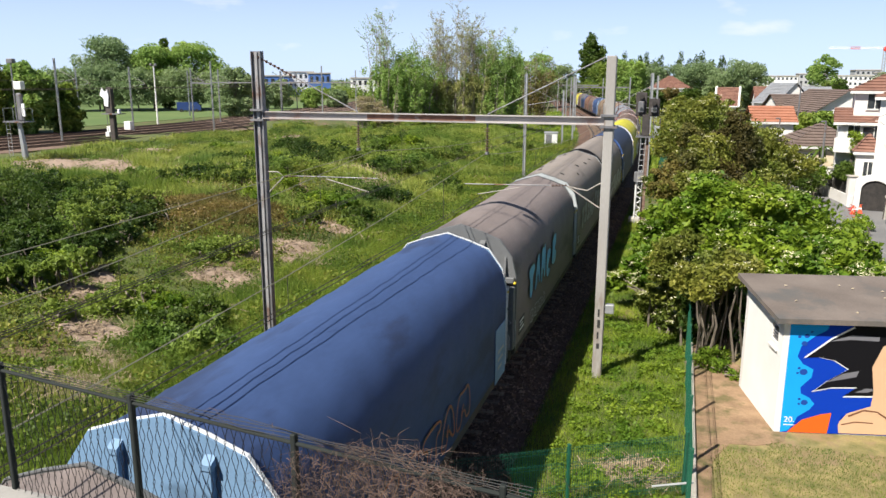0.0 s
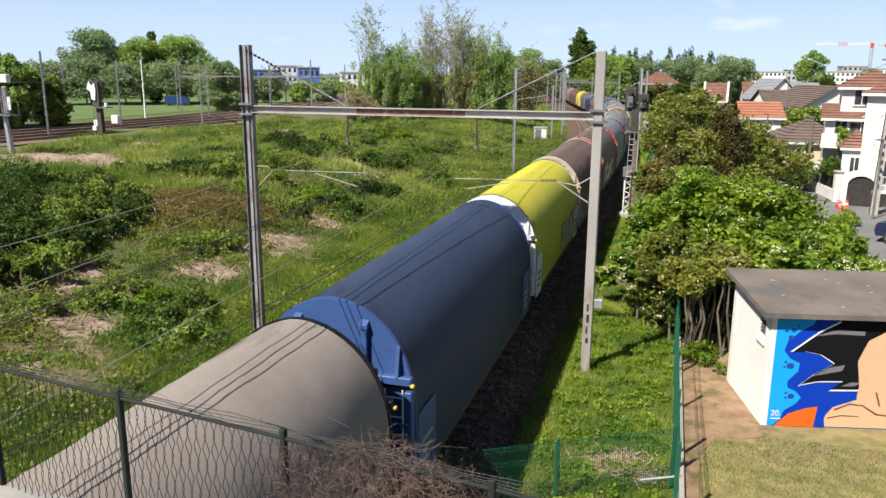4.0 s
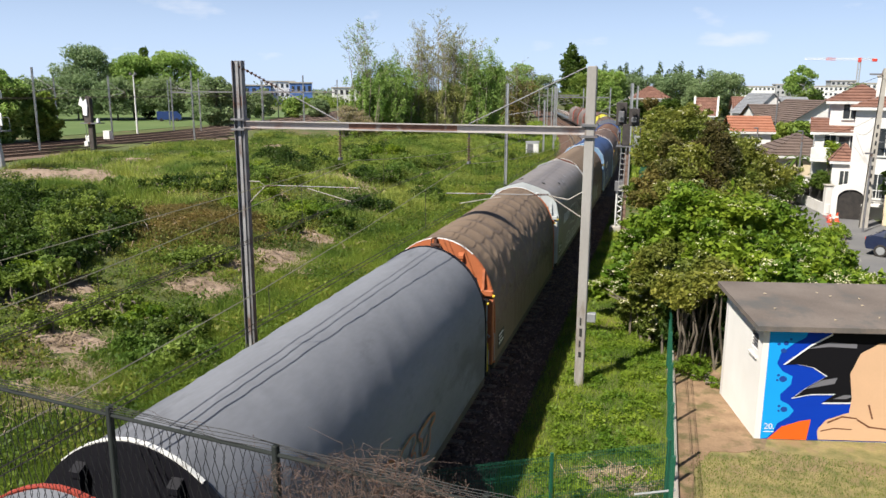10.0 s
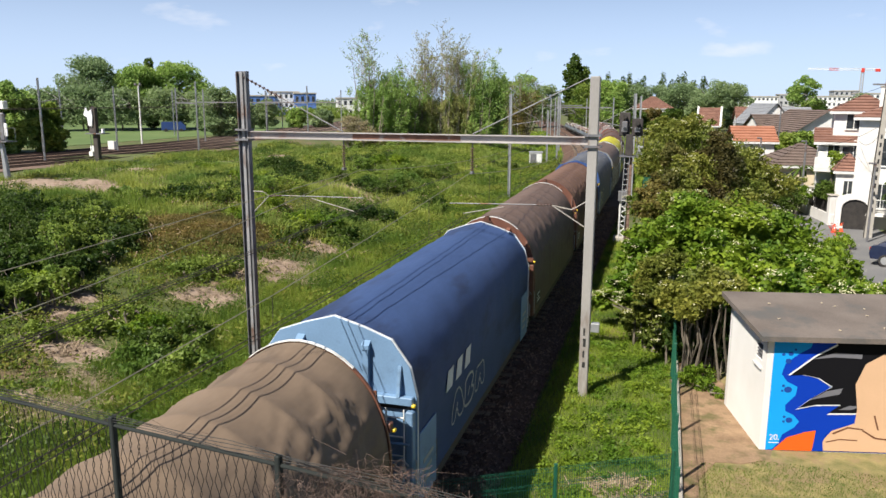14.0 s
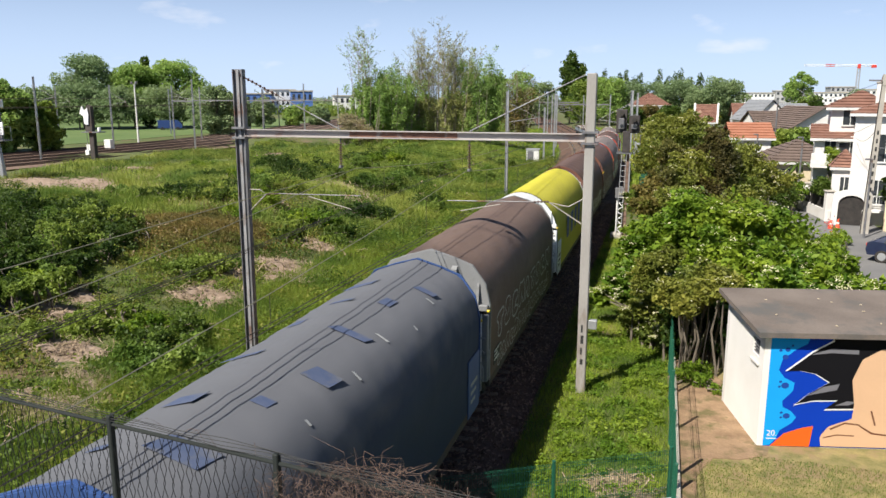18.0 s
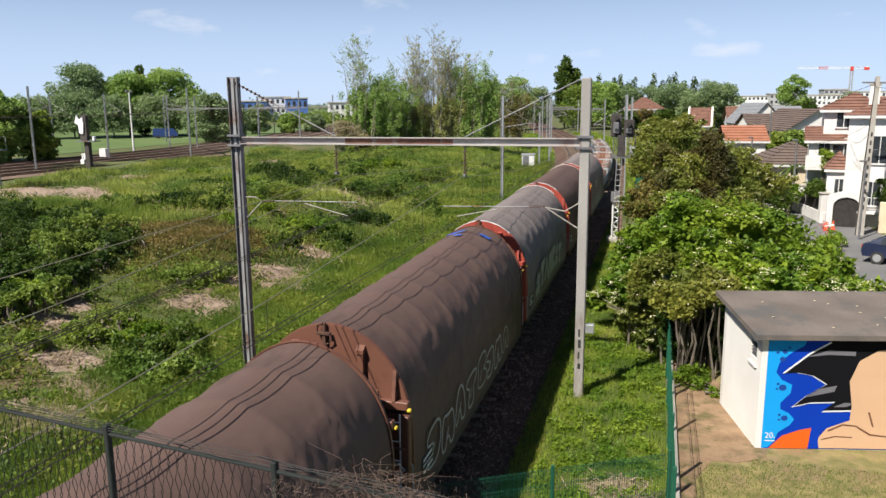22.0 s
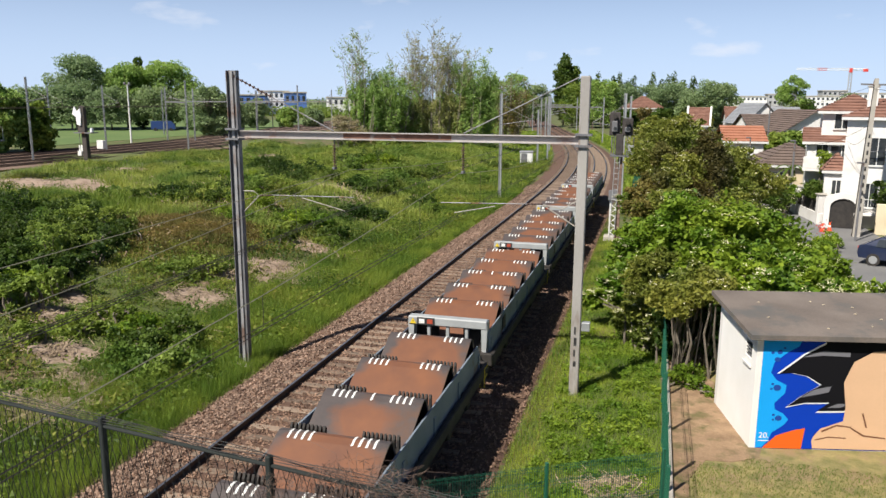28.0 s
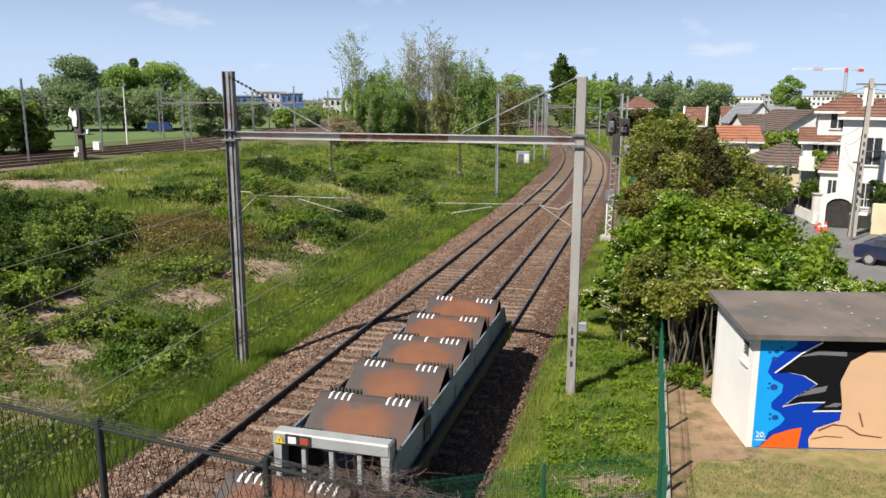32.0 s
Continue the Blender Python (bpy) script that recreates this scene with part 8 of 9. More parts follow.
# trees on the left beyond the field
def park_tree(x, y, h, w, n, leaf_mat, seed, foot=0.1, label="leafy tree in the park beyond the railway"):
    """A full crown of many lumps on a trunk with limbs."""
    t = thing("tree", pose(x, y, 1.0), label, "tree", "trees")
    rr = random.Random(seed)
    g, tips = limbs(h * 0.8, w * 0.8, 9, seed, 0.04, 0.25, 0.025)
    part("trunk", g, M_BARK, t)
    blobs = []
    for k in range(70):
        f = foot + (1 - foot) * rr.random()
        e = w * max(0.3, 1 - ((f - 0.52) / 0.58) ** 2) ** 0.45
        a, q = rr.uniform(0, 6.283), rr.random() ** 0.35
        r = w * rr.uniform(0.16, 0.34)
        blobs.append((math.cos(a) * q * (e - r), math.sin(a) * q * (e - r), f * (h - r), r, r, r * 0.75))
    part("crown", many("crown", crown(blobs, int(n * 1.5), 0.26, up=1.1, shell=0.75, corners=3), 3, leaf_mat), None, t)


for i, (x, y, h, w, n, lm) in enumerate(((-126.0, 144, 17.2, 8.6, 15000, L_FARHAZE), (-118.0, 151, 15.8, 7.6, 14000, L_PARK), (-110.4, 157, 16.4, 8.2, 16000, L_PARK), (-130, 135, 10.2, 6.4, 7000, L_FARHAZE), (-123, 139, 10.4, 6.2, 7000, L_FARHAZE), (-116, 143, 10.0, 6.2, 7000, L_FARHAZE), (-109, 148, 10.2, 6.2, 7000, L_FARHAZE),
                                        (-103, 153, 9.4, 5.4, 6000, L_FARHAZE), (-102, 161, 8.4, 3.6, 4000, L_PARK), (-96, 165, 6.0, 3.4, 3000, L_FARHAZE), (-140, 128, 9.5, 6, 4500, L_FARHAZE), (-79, 77, 9.4, 3.6, 11000, L_PARK), (-82, 73, 9.8, 4.2, 9000, L_TREE), (-77.0, 80.4, 6.8, 2.8, 7000, L_TREE), (-84, 80, 9.6, 3.6, 6000, L_PARK), (-81, 127, 9.6, 4.4, 7000, L_FARHAZE), (-88, 145, 8.4, 4.6, 6000, L_FARHAZE), (-97, 148, 9.2, 4.6, 6000, L_FARHAZE), (-150, 120, 10, 6, 4000, L_FARHAZE))):
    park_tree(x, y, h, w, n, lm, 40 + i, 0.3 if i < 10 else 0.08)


def poplar(x, y, h, r, n, seed, lm=L_DARK):
    t = thing("poplar", pose(x, y, 0.5), "tall narrow dark poplar on the skyline", "tree", "poplars")
    part("trunk", Geo().tube([(0, 0, -0.5), (0, 0, h * 0.9)], [0.3, 0.05], 6), M_BARK, t)
    rr = random.Random(seed)
    blobs = [(rr.uniform(-0.3, 0.3) * r, rr.uniform(-0.3, 0.3) * r, h * k, r * (0.45 + 0.75 * math.sin(math.pi * min(1, (1.08 - k) * 0.8)))* rr.uniform(0.8, 1.1), r * 0.8, h * 0.11) for k in np.linspace(0.15, 0.97, 10)]
    part("crown", many("crown", crown(blobs, n, 0.4, shell=0.6, corners=3), 3, lm), None, t)


poplar(-117.0, 155, 15.6, 1.5, 3500, 1)
poplar(-29.2, 248, 20.0, 3.2, 9000, 2)
poplar(-26.6, 250, 17.0, 3.0, 7000, 3)
for i, x in enumerate((-28, -25, -22.5, -19, -16, -13, -10.5, -3, 0.5, 3.5, 6, 9.5, 13)):
    poplar(x, 330 + 3 * (i % 3), 16.5 + 1.6 * math.sin(i * 2.1), 1.7, 1100, 10 + i)
for i, (x, y, h, w, n, lm) in enumerate(((4, 226, 12.8, 7.0, 9000, L_FARHAZE), (11, 220, 13.4, 6.8, 9000, L_FARHAZE), (17.5, 226, 12.4, 5.6, 7000, L_FARHAZE), (30.4, 198, 13.4, 4.4, 7000, L_PARK), (-49, 226, 14.6, 6, 6000, L_PARK), (-43, 237, 15.8, 6.5, 7000, L_PARK), (-36.5, 238, 12.4, 5.5, 6000, L_FARHAZE), (-23, 232, 13, 6.5, 6000, L_TREE), (-16, 228, 14.0, 6.5, 7000, L_PARK), (-10, 236, 12.6, 6.5, 7000, L_FARHAZE), (-4, 240, 13.0, 6.5, 7000, L_FARHAZE), (-3.5, 196, 5.6, 3.6, 4000, L_HERB), (-7.5, 192, 5.2, 3.4, 4000, L_DARK), (1.5, 190, 5.6, 3.6, 4000, L_DARK), (8, 170, 6.0, 3.6, 4000, L_OLIVE), (-1, 150, 4.6, 3.0, 4000, L_OLIVE), (5, 140, 5.0, 3.2, 4000, L_DARK),
                                        (-13, 240, 11, 6, 5000, L_FARHAZE), (-20, 262, 12, 7, 5000, L_TREE), (25, 150, 7.6, 3.0, 3000, L_DARK), (9.5, 88, 4.6, 2.4, 3000, L_FARHAZE), (12.4, 82, 4.4, 2.4, 3500, L_TREE), (7.5, 80, 4.5, 2.4, 3000, L_DARK), (-52, 245, 9, 6, 4000, L_FARHAZE), (72, 330, 11, 6, 3000, L_FARHAZE))):
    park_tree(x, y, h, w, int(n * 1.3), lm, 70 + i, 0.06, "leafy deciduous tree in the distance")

# woods on the horizon
c = []
for i in range(420):
    a = rng.uniform(-1.25, 0.75)
    r = rng.uniform(430, 620)
    x, y = r * math.sin(a), r * math.cos(a)
    if -0.16 < a + 0.24 < -0.0 and r < 480:
        continue
    h = rng.uniform(5, 9.5) * (0.75 + 0.3 * math.sin(a * 9))
    w = rng.uniform(6, 11)
    c.append((x, y, h * 0.45, w, w, h * 0.62))
# haze over the far woods comes only from the pale leaf colour
tagged(new("far_woods", many("far_woods", crown(c, 60000, 0.9, shell=0.7, corners=3), 3, L_FARHAZE)), "band of far trees along the horizon", "woods", kind="stuff")

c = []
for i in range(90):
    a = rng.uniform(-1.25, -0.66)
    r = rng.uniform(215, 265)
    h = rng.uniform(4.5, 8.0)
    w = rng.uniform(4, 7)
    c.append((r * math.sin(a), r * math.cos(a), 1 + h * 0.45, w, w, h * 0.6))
tagged(new("park_woods", many("park_woods", crown(c, 42000, 0.4, shell=0.7, corners=3), 3, L_FARHAZE)), "belt of green trees behind the playing field", "woods", kind="stuff")

c = []
for i in range(46):
    a, r = rng.uniform(-0.68, -0.36), rng.uniform(290, 350)
    h = rng.uniform(2.5, 5.0)
    w = rng.uniform(3, 6)
    c.append((r * math.sin(a), r * math.cos(a), 0.5 + h * 0.45, w, w, h * 0.6))
tagged(new("far_bushes", many("far_bushes", crown(c, 14000, 0.5, shell=0.7, corners=3), 3, L_TREE)), "scattered bushes before the far warehouses", "bushes", kind="stuff")
for i, (x, y, h, w, n, lm) in enumerate(((-93, 166, 7.5, 3.4, 4000, L_FARHAZE), (-88, 172, 5.4, 3.0, 3500, L_PARK), (-84, 178, 5.0, 3.2, 3500, L_FARHAZE), (-76, 200, 4.4, 3.0, 3000, L_PARK))):
    park_tree(x, y, h, w, n, lm, 140 + i, 0.1, "small leafy tree beside the far tracks")

# shrubs and weeds of the bank
BARE = [(-15.7, 16.0, 1.5), (-16.4, 17.9, 0.8), (-18.4, 19.2, 1.1), (-21.0, 21.6, 1.1), (-21.6, 23.4, 0.7), (-47.6, 52.2, 6.2), (-45.5, 88.0, 5.0), (-43.5, 79.5, 3.2), (-26.6, 92.5, 3.0), (-17.9, 33.0, 2.1), (-16.6, 31.4, 1.2), (-18.0, 26.9, 1.5), (-19.0, 30.4, 0.9), (-38.4, 81.9, 2.6), (-21.4, 52.4, 2.4), (-20.2, 46.5, 1.5), (-50.0, 63.7, 3.0), (-26.6, 76.2, 2.0), (-33.6, 60.5, 1.6), (-24.2, 53.6, 1.7), (-18.4, 38.2, 1.2), (-25.0, 44.4, 1.5), (-19.2, 50.6, 1.2), (-0.4, 15.6, 0.75)]


def slope_at(x, y):
    """The withered patch of the slope."""
    return ((x + 24.8) / 3.6) ** 2 + ((y - 35.6) / 3.8) ** 2 < 1


def bare_at(x, y, k=1.0):
    return any(((x - a) / 1.25) ** 2 + ((y - b) / 0.9) ** 2 < (k * r) ** 2 for a, b, r in BARE)


SHRUBS = [(-31.5, 33.4, 1.5), (-28.4, 31.4, 1.3), (-33.5, 35.6, 1.5), (-29.4, 28.6, 1.2), (-26.4, 28.4, 1.2), (-25.6, 30.6, 1.0), (-24.4, 26.6, 0.9), (-31.6, 30.0, 1.4), (-35.5, 33.0, 1.4), (-27.2, 33.2, 0.9), (-22.9, 22.6, 0.8), (-19.9, 18.9, 0.5), (-16.3, 21.6, 0.9), (-15.6, 20.2, 0.95), (-14.6, 19.2, 0.7), (-17.3, 22.4, 0.7), (-19.9, 29.6, 0.8),
          (-20.4, 28.4, 0.6), (-33.0, 48.0, 1.0), (-38.9, 48.6, 0.9), (-33.3, 55.6, 1.1), (-35.2, 65.1, 1.2), (-20.4, 41.6, 0.8), (-28.4, 62.5, 1.2), (-27.6, 58.9, 1.1), (-26.4, 71.9, 1.2), (-22.9, 58.6, 1.1), (-23.9, 68.4, 1.1), (-17.2, 53.2, 0.8), (-23.1, 77.2, 1.1), (-34.8, 71.4, 1.0), (-31.6, 88.5, 1.4), (-17.6, 39.5, 0.6), (-20.5, 37.5, 0.7), (-30.4, 66.0, 1.1), (-24.6, 43.6, 0.9)]
SHRUBS += [(-35.5, 64.4, 1.5), (-30.7, 61.8, 1.4), (-29.9, 67.2, 1.4), (-20.0, 45.0, 1.0), (-20.6, 42.4, 0.9), (-27.6, 53.4, 1.3), (-22.1, 56.2, 1.2), (-29.6, 51.0, 1.2), (-24.3, 68.1, 1.3), (-29.5, 73.3, 1.4), (-18.8, 48.2, 0.9), (-26.4, 47.6, 1.1)]
rr = random.Random(5)
while len(SHRUBS) < 92:
    y = 14 + 78 * rr.random() ** 1.25
    x = bend(y) - 17.5 - 26 * rr.random()
    if not bare_at(x, y, 1.3) and not slope_at(x, y):
        SHRUBS.append((x, y, rr.uniform(0.4, 0.75) * (1 + y / 130)))
for i, (x, y, s) in enumerate(SHRUBS):
    z = ground_z(x, y)
    rr = random.Random(200 + i)
    rows = [(x + rr.uniform(-1, 1) * s * 1.5, y + rr.uniform(-1, 1) * s * 1.2, z + s * rr.uniform(0.1, 0.5), s * rr.uniform(0.3, 0.7)) for k in range(9)]
    bush("scrub_bush", rows, int(2600 * s + 900), 0.07 + 0.015 * s, L_SHADE if i < 9 or i in (36, 37, 39, 41, 43, 45, 46) else (L_TREE if i % 3 else L_DARK) if i not in (4,) and (i % 5 or i < 9) else L_ELDER, "low green scrub bush on the bank", 0, 300 + i, z)
THICKET = [(-25.5, 23.2, 0.9), (-23.6, 21.9, 0.8), (-22.2, 23.6, 0.8), (-37.5, 35.6, 1.5), (-32.0, 34.6, 1.3), (-34.6, 32.0, 1.6), (-29.8, 32.6, 1.4), (-31.2, 29.4, 1.6), (-27.6, 29.6, 1.3), (-28.4, 27.0, 1.4), (-25.4, 26.6, 1.2), (-31.0, 26.0, 1.4), (-26.6, 24.2, 1.2), (-23.6, 24.6, 0.9), (-28.6, 34.0, 1.0), (-40.5, 37.0, 1.2), (-33.6, 44.6, 0.7), (-30.6, 43.0, 0.8), (-28.4, 44.6, 0.8), (-27.0, 42.4, 0.7), (-35.5, 29.0, 1.6)]
for i, (x, y, s) in enumerate(THICKET):
    z = ground_z(x, y)
    rr = random.Random(500 + i)
    rows = [(x + rr.uniform(-1, 1) * s * 1.3, y + rr.uniform(-1, 1) * s * 1.1, z + s * rr.uniform(0.1, 0.95), s * rr.uniform(0.3, 0.55)) for k in range(9)]
    bush("scrub_bush", rows, int(2600 * s), 0.085, (L_DARK, L_SHADE, L_TREE, L_DARK)[i % 4], "tall leafy bush on the steep face of the bank", 0, 520 + i, z)
for i, (x, y, s) in enumerate(((-21.8, 20.9, 0.75), (-22.6, 19.8, 0.6), (-16.2, 20.6, 0.8), (-14.9, 19.6, 0.7))):
    z = ground_z(x, y)
    rr = random.Random(560 + i)
    rows = [(x + rr.uniform(-1, 1) * s * 0.7, y + rr.uniform(-1, 1) * s * 0.7, z + s * rr.uniform(0.2, 1.5 if i < 2 else 0.6), s * rr.uniform(0.25, 0.5)) for k in range(9)]
    bush("scrub_bush", rows, 2600, 0.1 if i < 2 else 0.06, L_TREE if i < 2 else L_DARK, "upright broad-leaved shrub on the bank" if i < 2 else "dense green bramble hummock beside the verge", 0, 580 + i, z)
# many low weeds, past counting
wc = []
tries = 0
while len(wc) < 2100 and tries < 30000:
    tries += 1
    y = 10 + 95 * rng.random() ** 1.4
    x = (-12.6 + bend(y)) - 42 * rng.random() ** 1.3
    if noise.noise((x * 0.13, y * 0.13, 9)) < -0.32 or bare_at(x, y, 0.55) or slope_at(x, y):
        continue
    s = rng.uniform(0.18, 0.7) * (1 + y / 120)
    wc.append((x, y, ground_z(x, y) + s * 0.25, s * 1.3, s * 1.3, s * 0.7))
third = len(wc) // 3
for k, (lm, words) in enumerate(((L_DARK, "dark green weeds covering the bank"), (L_OLIVE, "olive green weeds covering the bank"), (L_GRASS, "fresh green weeds covering the bank"))):
    tagged(new("weeds", many("weeds", crown(wc[k * third:(k + 1) * third], 95000, 0.07, up=0.9, shell=0.3, corners=3), 3, lm)), words, "weeds", kind="stuff")
near = [(rng.uniform(-27, -13.2), rng.uniform(12, 36)) for _ in range(1500)]
near = [(x, y) for x, y in near if not bare_at(x, y, 0.6 + 0.5 * noise.noise((x * 1.1, y * 1.1, 4)))]
for k, (lm, words) in enumerate(((L_TREE, "low green herbs near the track"), (L_OLIVE, "low olive herbs near the track"), (L_GRASS, "fresh low herbs near the track"))):
    tagged(new("weeds", many("weeds", crown([(x, y, ground_z(x, y) + 0.06, *([rng.uniform(0.15, 0.5)] * 2), rng.uniform(0.08, 0.3)) for x, y in near[k::3]], 36000, 0.045, up=1.0, shell=0.2), 4, lm)), words, "weeds", kind="stuff")
herb = [(rng.normal(-24.6, 2.6), rng.normal(35.2, 3.0)) for _ in range(260)]
tagged(new("weeds", many("weeds", crown([(x, y, ground_z(x, y) + 0.12, 0.5, 0.5, 0.3) for x, y in herb], 42000, 0.06, up=0.6, shell=0.3), 4, L_HERB)), "withered brown herbs on the slope", "weeds", kind="stuff")
# bare heaps with dry stalks
M_DRY = mat("dry_litter", (0.21, 0.15, 0.11), (0.42, 0.32, 0.25), rough=0.95, scale=1.5, fine=14, bump=0.8, stain=(0.12, 0.09, 0.05), stain_amount=0.4)
tw = []
for i, (x, y, s) in enumerate(BARE):
    g = Geo()
    n, m = 34, 6
    g.v.append((x, y, ground_z(x, y) + 0.10))
    for r in range(1, m + 1):
        for k in range(n):
            a = 2 * math.pi * k / n
            q = s * r / m * (1 + 0.35 * noise.noise((math.cos(a) * 1.5 + x, math.sin(a) * 1.5, 1)) + 0.3 * noise.noise((math.cos(a) * 4 + x, math.sin(a) * 4, 7)))
            px_, py_ = x + q * math.cos(a) * 1.25, y + q * math.sin(a) * 0.9
            g.v.append((px_, py_, ground_z(px_, py_) + 0.10 * (1 - (r / m) ** 2) - 0.03 * (r == m) + 0.07 * noise.noise((px_ * 2.2, py_ * 2.2, 3)) * (r < m)))
    g.f += [(0, 1 + k, 1 + (k + 1) % n) for k in range(n)]
    for r in range(m - 1):
        g.f += [(1 + r * n + k, 1 + (r + 1) * n + k, 1 + (r + 1) * n + (k + 1) % n, 1 + r * n + (k + 1) % n) for k in range(n)]
    tagged(part("litter_patch", g, M_DRY, smooth=True), "bare patch of dry stalks and pinkish earth", "dry patch", "dry patches", "stuff")
    k = int(220 * s)
    cc = np.stack([x + rng.normal(size=k) * s * 0.55, y + rng.normal(size=k) * s * 0.42, np.zeros(k)], 1)
    cc[:, 2] = [ground_z(a, b) + 0.1 for a, b, _ in cc]
    a = rng.uniform(0, 6.28, k)
    d = np.stack([np.cos(a), np.sin(a), rng.normal(size=k) * 0.25], 1) * rng.uniform(0.1, 0.32, k)[:, None]
    w = np.stack([-np.sin(a), np.cos(a), np.zeros(k)], 1) * 0.012
    tw.append(np.stack([cc - d - w, cc - d + w, cc + d + w, cc + d - w], 1))
k = 5200
y = 12 + 75 * rng.random(k) ** 1.3
x = np.array([bend(v) for v in y]) - 15 - 32 * rng.random(k)
keep = np.array([noise.noise((a * 0.3, b * 0.3, 21)) > 0.12 for a, b in zip(x, y)])
x, y = x[keep], y[keep]
k = len(x)
cc = np.stack([x, y, [ground_z(a, b) + 0.22 for a, b in zip(x, y)]], 1)
a = rng.uniform(0, 6.28, k)
d = np.stack([np.cos(a), np.sin(a), rng.normal(size=k) * 0.4], 1) * rng.uniform(0.15, 0.45, k)[:, None]
w = np.stack([-np.sin(a), np.cos(a), np.zeros(k)], 1) * (0.012 * (1 + y / 40))[:, None]
tw.append(np.stack([cc - d - w, cc - d + w, cc + d + w, cc + d - w], 1))
tagged(new("dry_stalks", many("dry_stalks", np.concatenate(tw), 4, M_TWIG)), "scattered dry beige stalks on bare ground", "dry stalks", kind="stuff")


def blades(n, place, h0, h1, material, name, label, wide=0.008):
    """Grass: thin bent blades where place(u, v) puts them."""
    p = place(n)
    n = len(p)
    h = rng.uniform(h0, h1, n)[:, None]
    a = rng.uniform(0, 6.283, n)
    side = np.stack([np.cos(a), np.sin(a), np.zeros(n)], 1) * (wide * (0.6 + p[:, 1] / 32))[:, None]
    bend_ = np.stack([np.cos(a + 1.4), np.sin(a + 1.4), np.zeros(n)], 1) * h * rng.uniform(0.1, 0.6, n)[:, None]
    up = np.array([0, 0, 1.0])
    tagged(new(name, many(name, np.stack([p - side, p + side, p + bend_ + up * h], 1), 3, material)), label, "grass", kind="stuff")


def on_ground(x, y):
    return np.stack([x, y, [ground_z(a, b) - 0.02 for a, b in zip(x, y)]], 1)


def verge(n):
    y = 9 + 62 * rng.random(n) ** 1.5
    x = np.array([bend(v) for v in y]) - 11.75 - 5.2 * rng.random(n) ** 1.5
    return on_ground(x, y)


def bank(n):
    y = 10 + 80 * rng.random(n) ** 1.3
    x = np.array([bend(v) for v in y]) - 14.5 - 30 * rng.random(n) ** 1.4
    k = np.array([noise.noise((a * 0.16, b * 0.16, 4)) + 0.7 * noise.noise((a * 0.6, b * 0.6, 14)) > 0.0 and not bare_at(a, b, 0.9) and not slope_at(a, b) for a, b in zip(x, y)])
    return on_ground(x[k], y[k])


def bank_bare(n):
    y = 10 + 80 * rng.random(n) ** 1.3
    x = np.array([bend(v) for v in y]) - 14.5 - 30 * rng.random(n) ** 1.4
    k = np.array([noise.noise((a * 0.16, b * 0.16, 4)) < 0.0 and not bare_at(a, b, 0.8) for a, b in zip(x, y)])
    return on_ground(x[k], y[k])


def hump(n):
    x, y = rng.normal(-38, 3.6, n), rng.normal(41.5, 2.2, n)
    return on_ground(x, y)


def dry_slope(n):
    x, y = rng.normal(-24.6, 2.8, n), rng.normal(35.6, 3.2, n)
    return on_ground(x, y)


def strip(n):
    y = 10.5 + 40 * rng.random(n) ** 1.6
    x = rng.uniform(-3.0, 0.54, n)
    return on_ground(x, y)


def strip_edge(n):
    y = 10.5 + 45 * rng.random(n) ** 1.6
    x = -3.3 + 0.9 * rng.random(n) ** 1.5
    return on_ground(x, y)


def garden(n):
    y = 11 + 10 * rng.random(n)
    x = rng.uniform(0.9, 6.8, n)
    k = (y < 17.4) & ~((x < 2.3) & (y > 16.9)) & ~((x < 1.15) & (rng.random(n) < 0.7))
    return np.stack([x[k], y[k], np.full(k.sum(), 0.0)], 1)


def left_edge(n):
    y = 42 + 62 * rng.random(n)
    x = rng.uniform(-57.6, -36, n)
    k = np.array([noise.noise((a * 0.2, b * 0.2, 8)) > -0.15 and not bare_at(a, b, 0.9) for a, b in zip(x, y)])
    return on_ground(x[k], y[k])


def far_grass(n):
    y = 60 + 60 * rng.random(n)
    x = np.array([bend(v) for v in y]) - 12.2 - 30 * rng.random(n) ** 1.2
    return on_ground(x, y)


def far_verge(n):
    y = 58 + 150 * rng.random(n) ** 1.2
    side = rng.random(n) < 0.5
    x = np.array([bend(v) for v in y]) + np.where(side, -12.2 - 14 * rng.random(n), -2.6 + 5.5 * rng.random(n))
    return on_ground(x, y)


blades(60000, left_edge, 0.2, 0.6, L_PALETUFT, "left_grass", "tufted green grass towards the far tracks", 0.016)
blades(90000, verge, 0.16, 0.42, L_LUSH, "bright_grass", "lush bright green grass along the ballast", 0.0055)
blades(110000, verge, 0.16, 0.55, L_GRASS, "tall_grass", "tall bright green grass along the ballast", 0.005)
blades(150000, bank, 0.12, 0.42, L_ROUGH, "bank_grass", "rough green grass on the bank", 0.0055)
blades(26000, bank_bare, 0.08, 0.25, L_GRASSDRY, "dry_low_grass", "low withered grass between the weeds", 0.014)
blades(26000, bank_bare, 0.06, 0.2, L_GRASS, "low_grass", "low green grass between the weeds", 0.012)
blades(20000, bank, 0.15, 0.45, L_GRASSDRY, "dry_grass", "dry yellowish grass on the bank")
blades(120000, strip, 0.05, 0.24, L_LUSH, "strip_grass", "lush green grass between track and fence", 0.0055)
blades(9000, strip_edge, 0.06, 0.25, L_GRASSDRY, "edge_grass", "thin yellowing grass at the ballast edge")
blades(34000, garden, 0.02, 0.07, L_GRASS, "lawn_green", "short green lawn grass", 0.008)
blades(44000, garden, 0.02, 0.06, L_GRASSDRY, "lawn_grass", "short dry lawn grass", 0.007)
blades(16000, far_grass, 0.25, 0.6, L_PALETUFT, "pale_far_grass", "pale tall grass further along the line", 0.016)
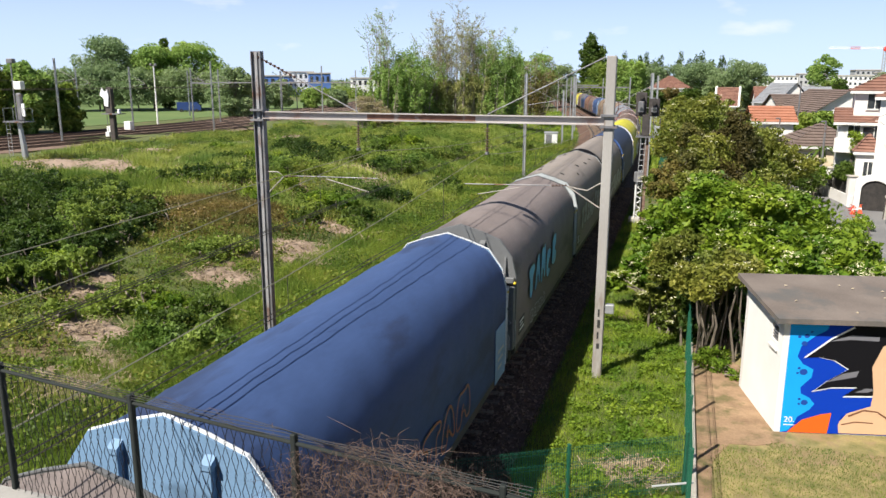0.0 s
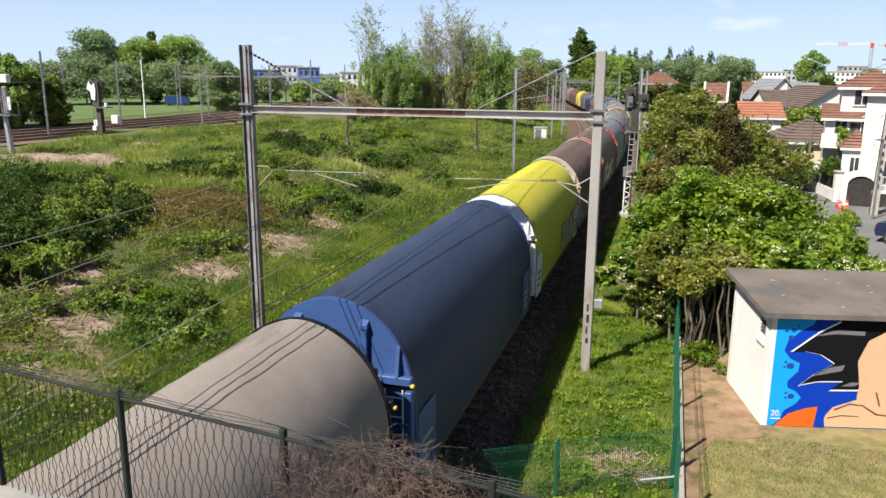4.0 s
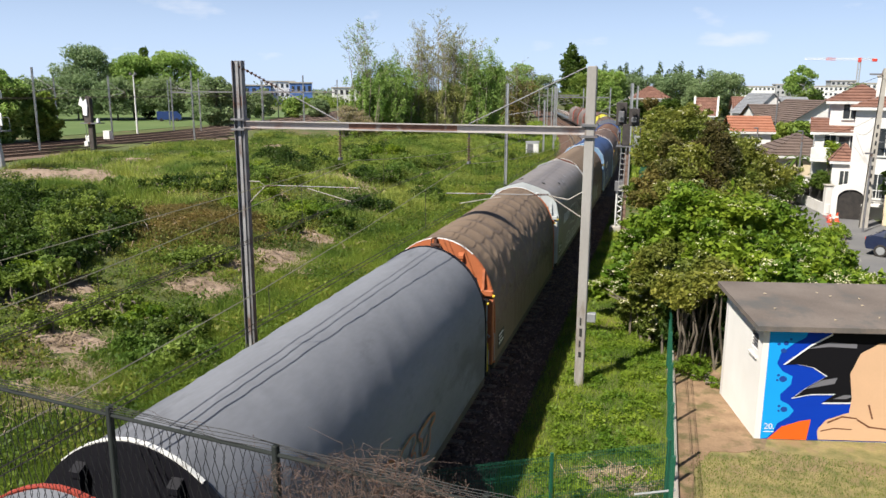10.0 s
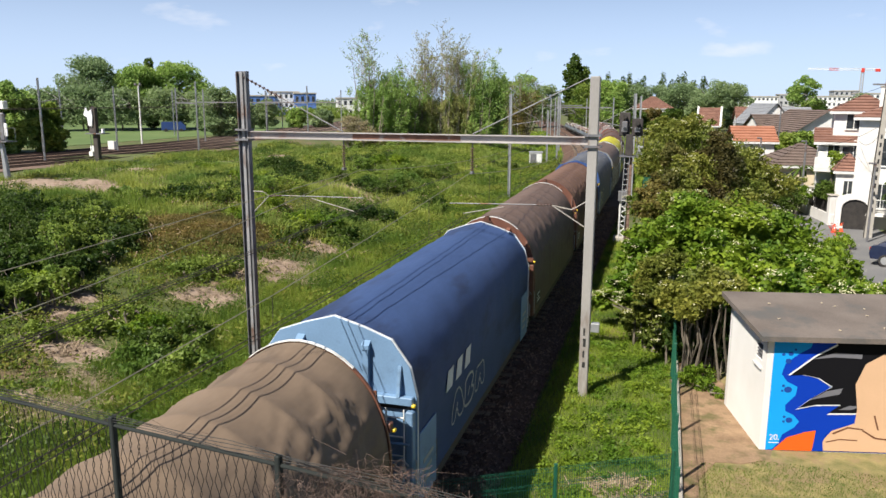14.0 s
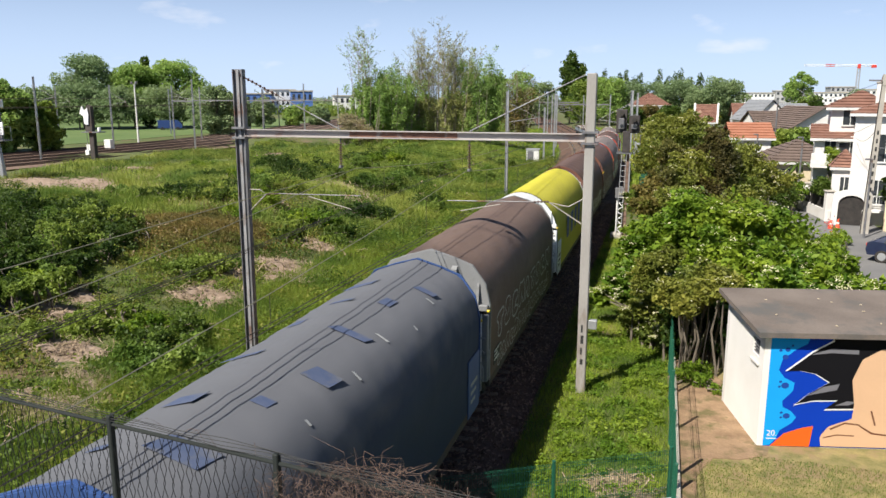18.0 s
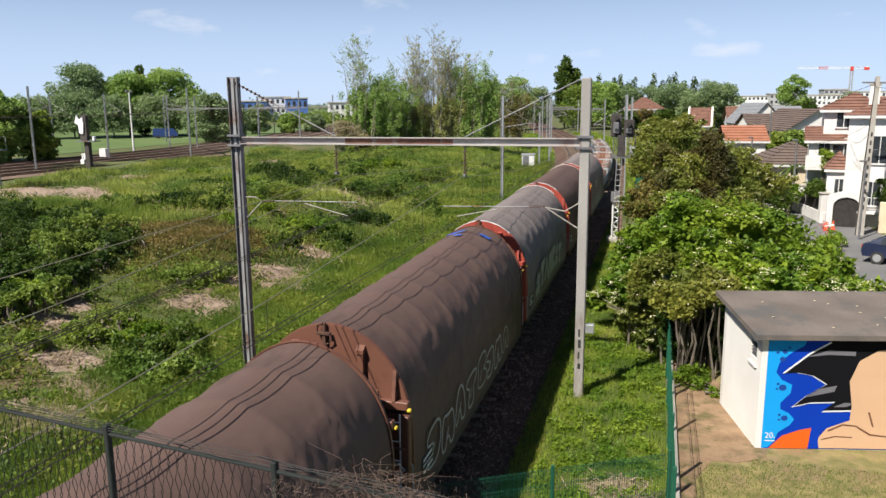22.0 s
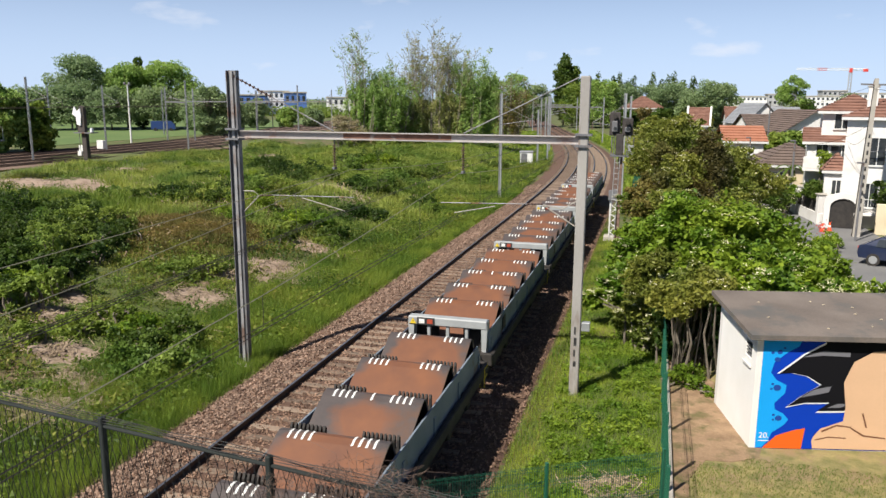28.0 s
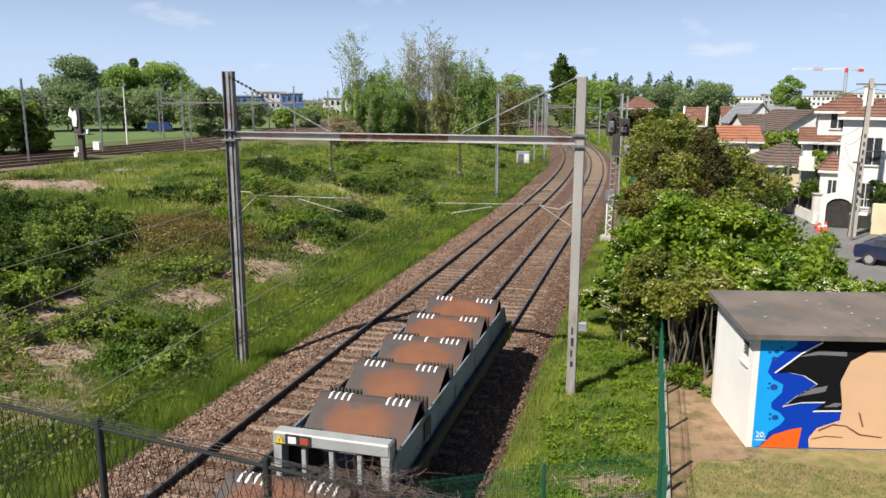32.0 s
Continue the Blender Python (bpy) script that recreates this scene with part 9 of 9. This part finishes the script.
blades(50000, far_grass, 0.2, 0.5, L_GRASS, "far_grass", "green grass further along the line", 0.016)
blades(26000, far_verge, 0.25, 0.6, L_LUSH, "verge_grass", "bright green grass on both sides of the distant line", 0.02)
blades(12000, hump, 0.35, 0.85, L_GRASS, "hump_grass", "tall waving grass on the crest of the bank", 0.014)
blades(26000, dry_slope, 0.12, 0.4, L_GRASSDRY, "dry_slope_grass", "brown withered grass on the slope", 0.014)
tuft = []
for i in range(130):
    y = 38 + 62 * rng.random()
    tuft.append((bend(y) - 17 - 28 * rng.random(), y))


def tufts(n):
    k = rng.integers(0, len(tuft), n)
    p = np.array(tuft)[k] + rng.normal(size=(n, 2)) * np.array([1.0, 0.55])
    return on_ground(p[:, 0], p[:, 1])


blades(90000, tufts, 0.3, 0.8, L_PALETUFT, "grass_tufts", "tall pale yellow-green grass tufts", 0.014)
# leafy ground cover near the fence
gc = []
for i in range(260):
    y = 11 + 16 * rng.random()
    x = rng.uniform(-2.4, 0.5)
    gc.append((x, y, ground_z(x, y) + 0.08, rng.uniform(0.12, 0.3), rng.uniform(0.12, 0.3), rng.uniform(0.08, 0.2)))
tagged(new("ground_cover", many("ground_cover", crown(gc, 24000, 0.045, up=1.5, shell=0.3), 4, L_ELDER)), "leafy bright green ground cover by the fence", "weeds", kind="stuff")

# dry bramble over the end of the bridge fence
g = Geo()
rr = random.Random(77)
FM = pose(-2.17, 2.47, 0, 0, 0, -8.0)
for k in range(4600):
    x = 0.75 + 1.35 * rr.random() ** 0.7
    top = 6.80 + 0.07 * math.sin(x * 6) - 0.03 * rr.random()
    p = Vector((x, rr.uniform(-0.1, 0.08), rr.uniform(6.3, top - 0.05)))
    d = Vector((rr.gauss(0, 0.8), rr.gauss(0, 0.35), rr.gauss(0.5, 0.5))).normalized() * rr.uniform(0.02, 0.055)
    s = Vector((rr.gauss(0, 0.02), rr.gauss(0, 0.02), -rr.uniform(0.0, 0.05)))
    q, e = p + d, p + d * 1.7 + s * 2
    q.z, e.z = min(q.z, top), min(e.z, top + 0.02)
    g.tube([FM @ p, FM @ q, FM @ e], [0.0009, 0.0008, 0.0005], 3, False)
for k in range(26):
    x = -3.5 + 5.2 * rr.random()
    p = Vector((x, 0, 6.7))
    a = rr.uniform(-1, 1)
    g.tube([FM @ (p + Vector((0.10 * a * t, 0.02 * t, 0.05 * math.sin(t * 1.6) + 0.02 * t))) for t in (0, 0.5, 1, 1.5, 2)], 0.0009, 3, False)
tagged(part("dry_bramble", g, mat("bramble_stems", (0.055, 0.036, 0.028), (0.15, 0.10, 0.078), rough=0.95, per="island", bump=0)), "tangle of dry brown bramble grown over the fence", "bramble", kind="stuff")
def motions():
    for k, w in enumerate(WAGONS):
        s0 = 24.05 + 12.04 * (k - 2) - 0.17 * max(0, k - 26.3) + float(np.interp(k, [2, 3, 4, 8, 9, 11, 12, 13, 14, 16, 18, 19, 20, 22], [0, -0.3, 0, 0, -0.15, -0.45, -0.42, -0.46, -0.34, 0, -0.1, 0.28, 0.3, 0]))
        rows = []
        for i in range(33):
            s = s0 - run_at(i)
            x, y, h = rail_pose(s) if s > -88 else (TRACK_X, s, 0.0)
            rows.append((i, pose(x, y, 0, 0, 0, h)))
        walk(w, rows)


motions()
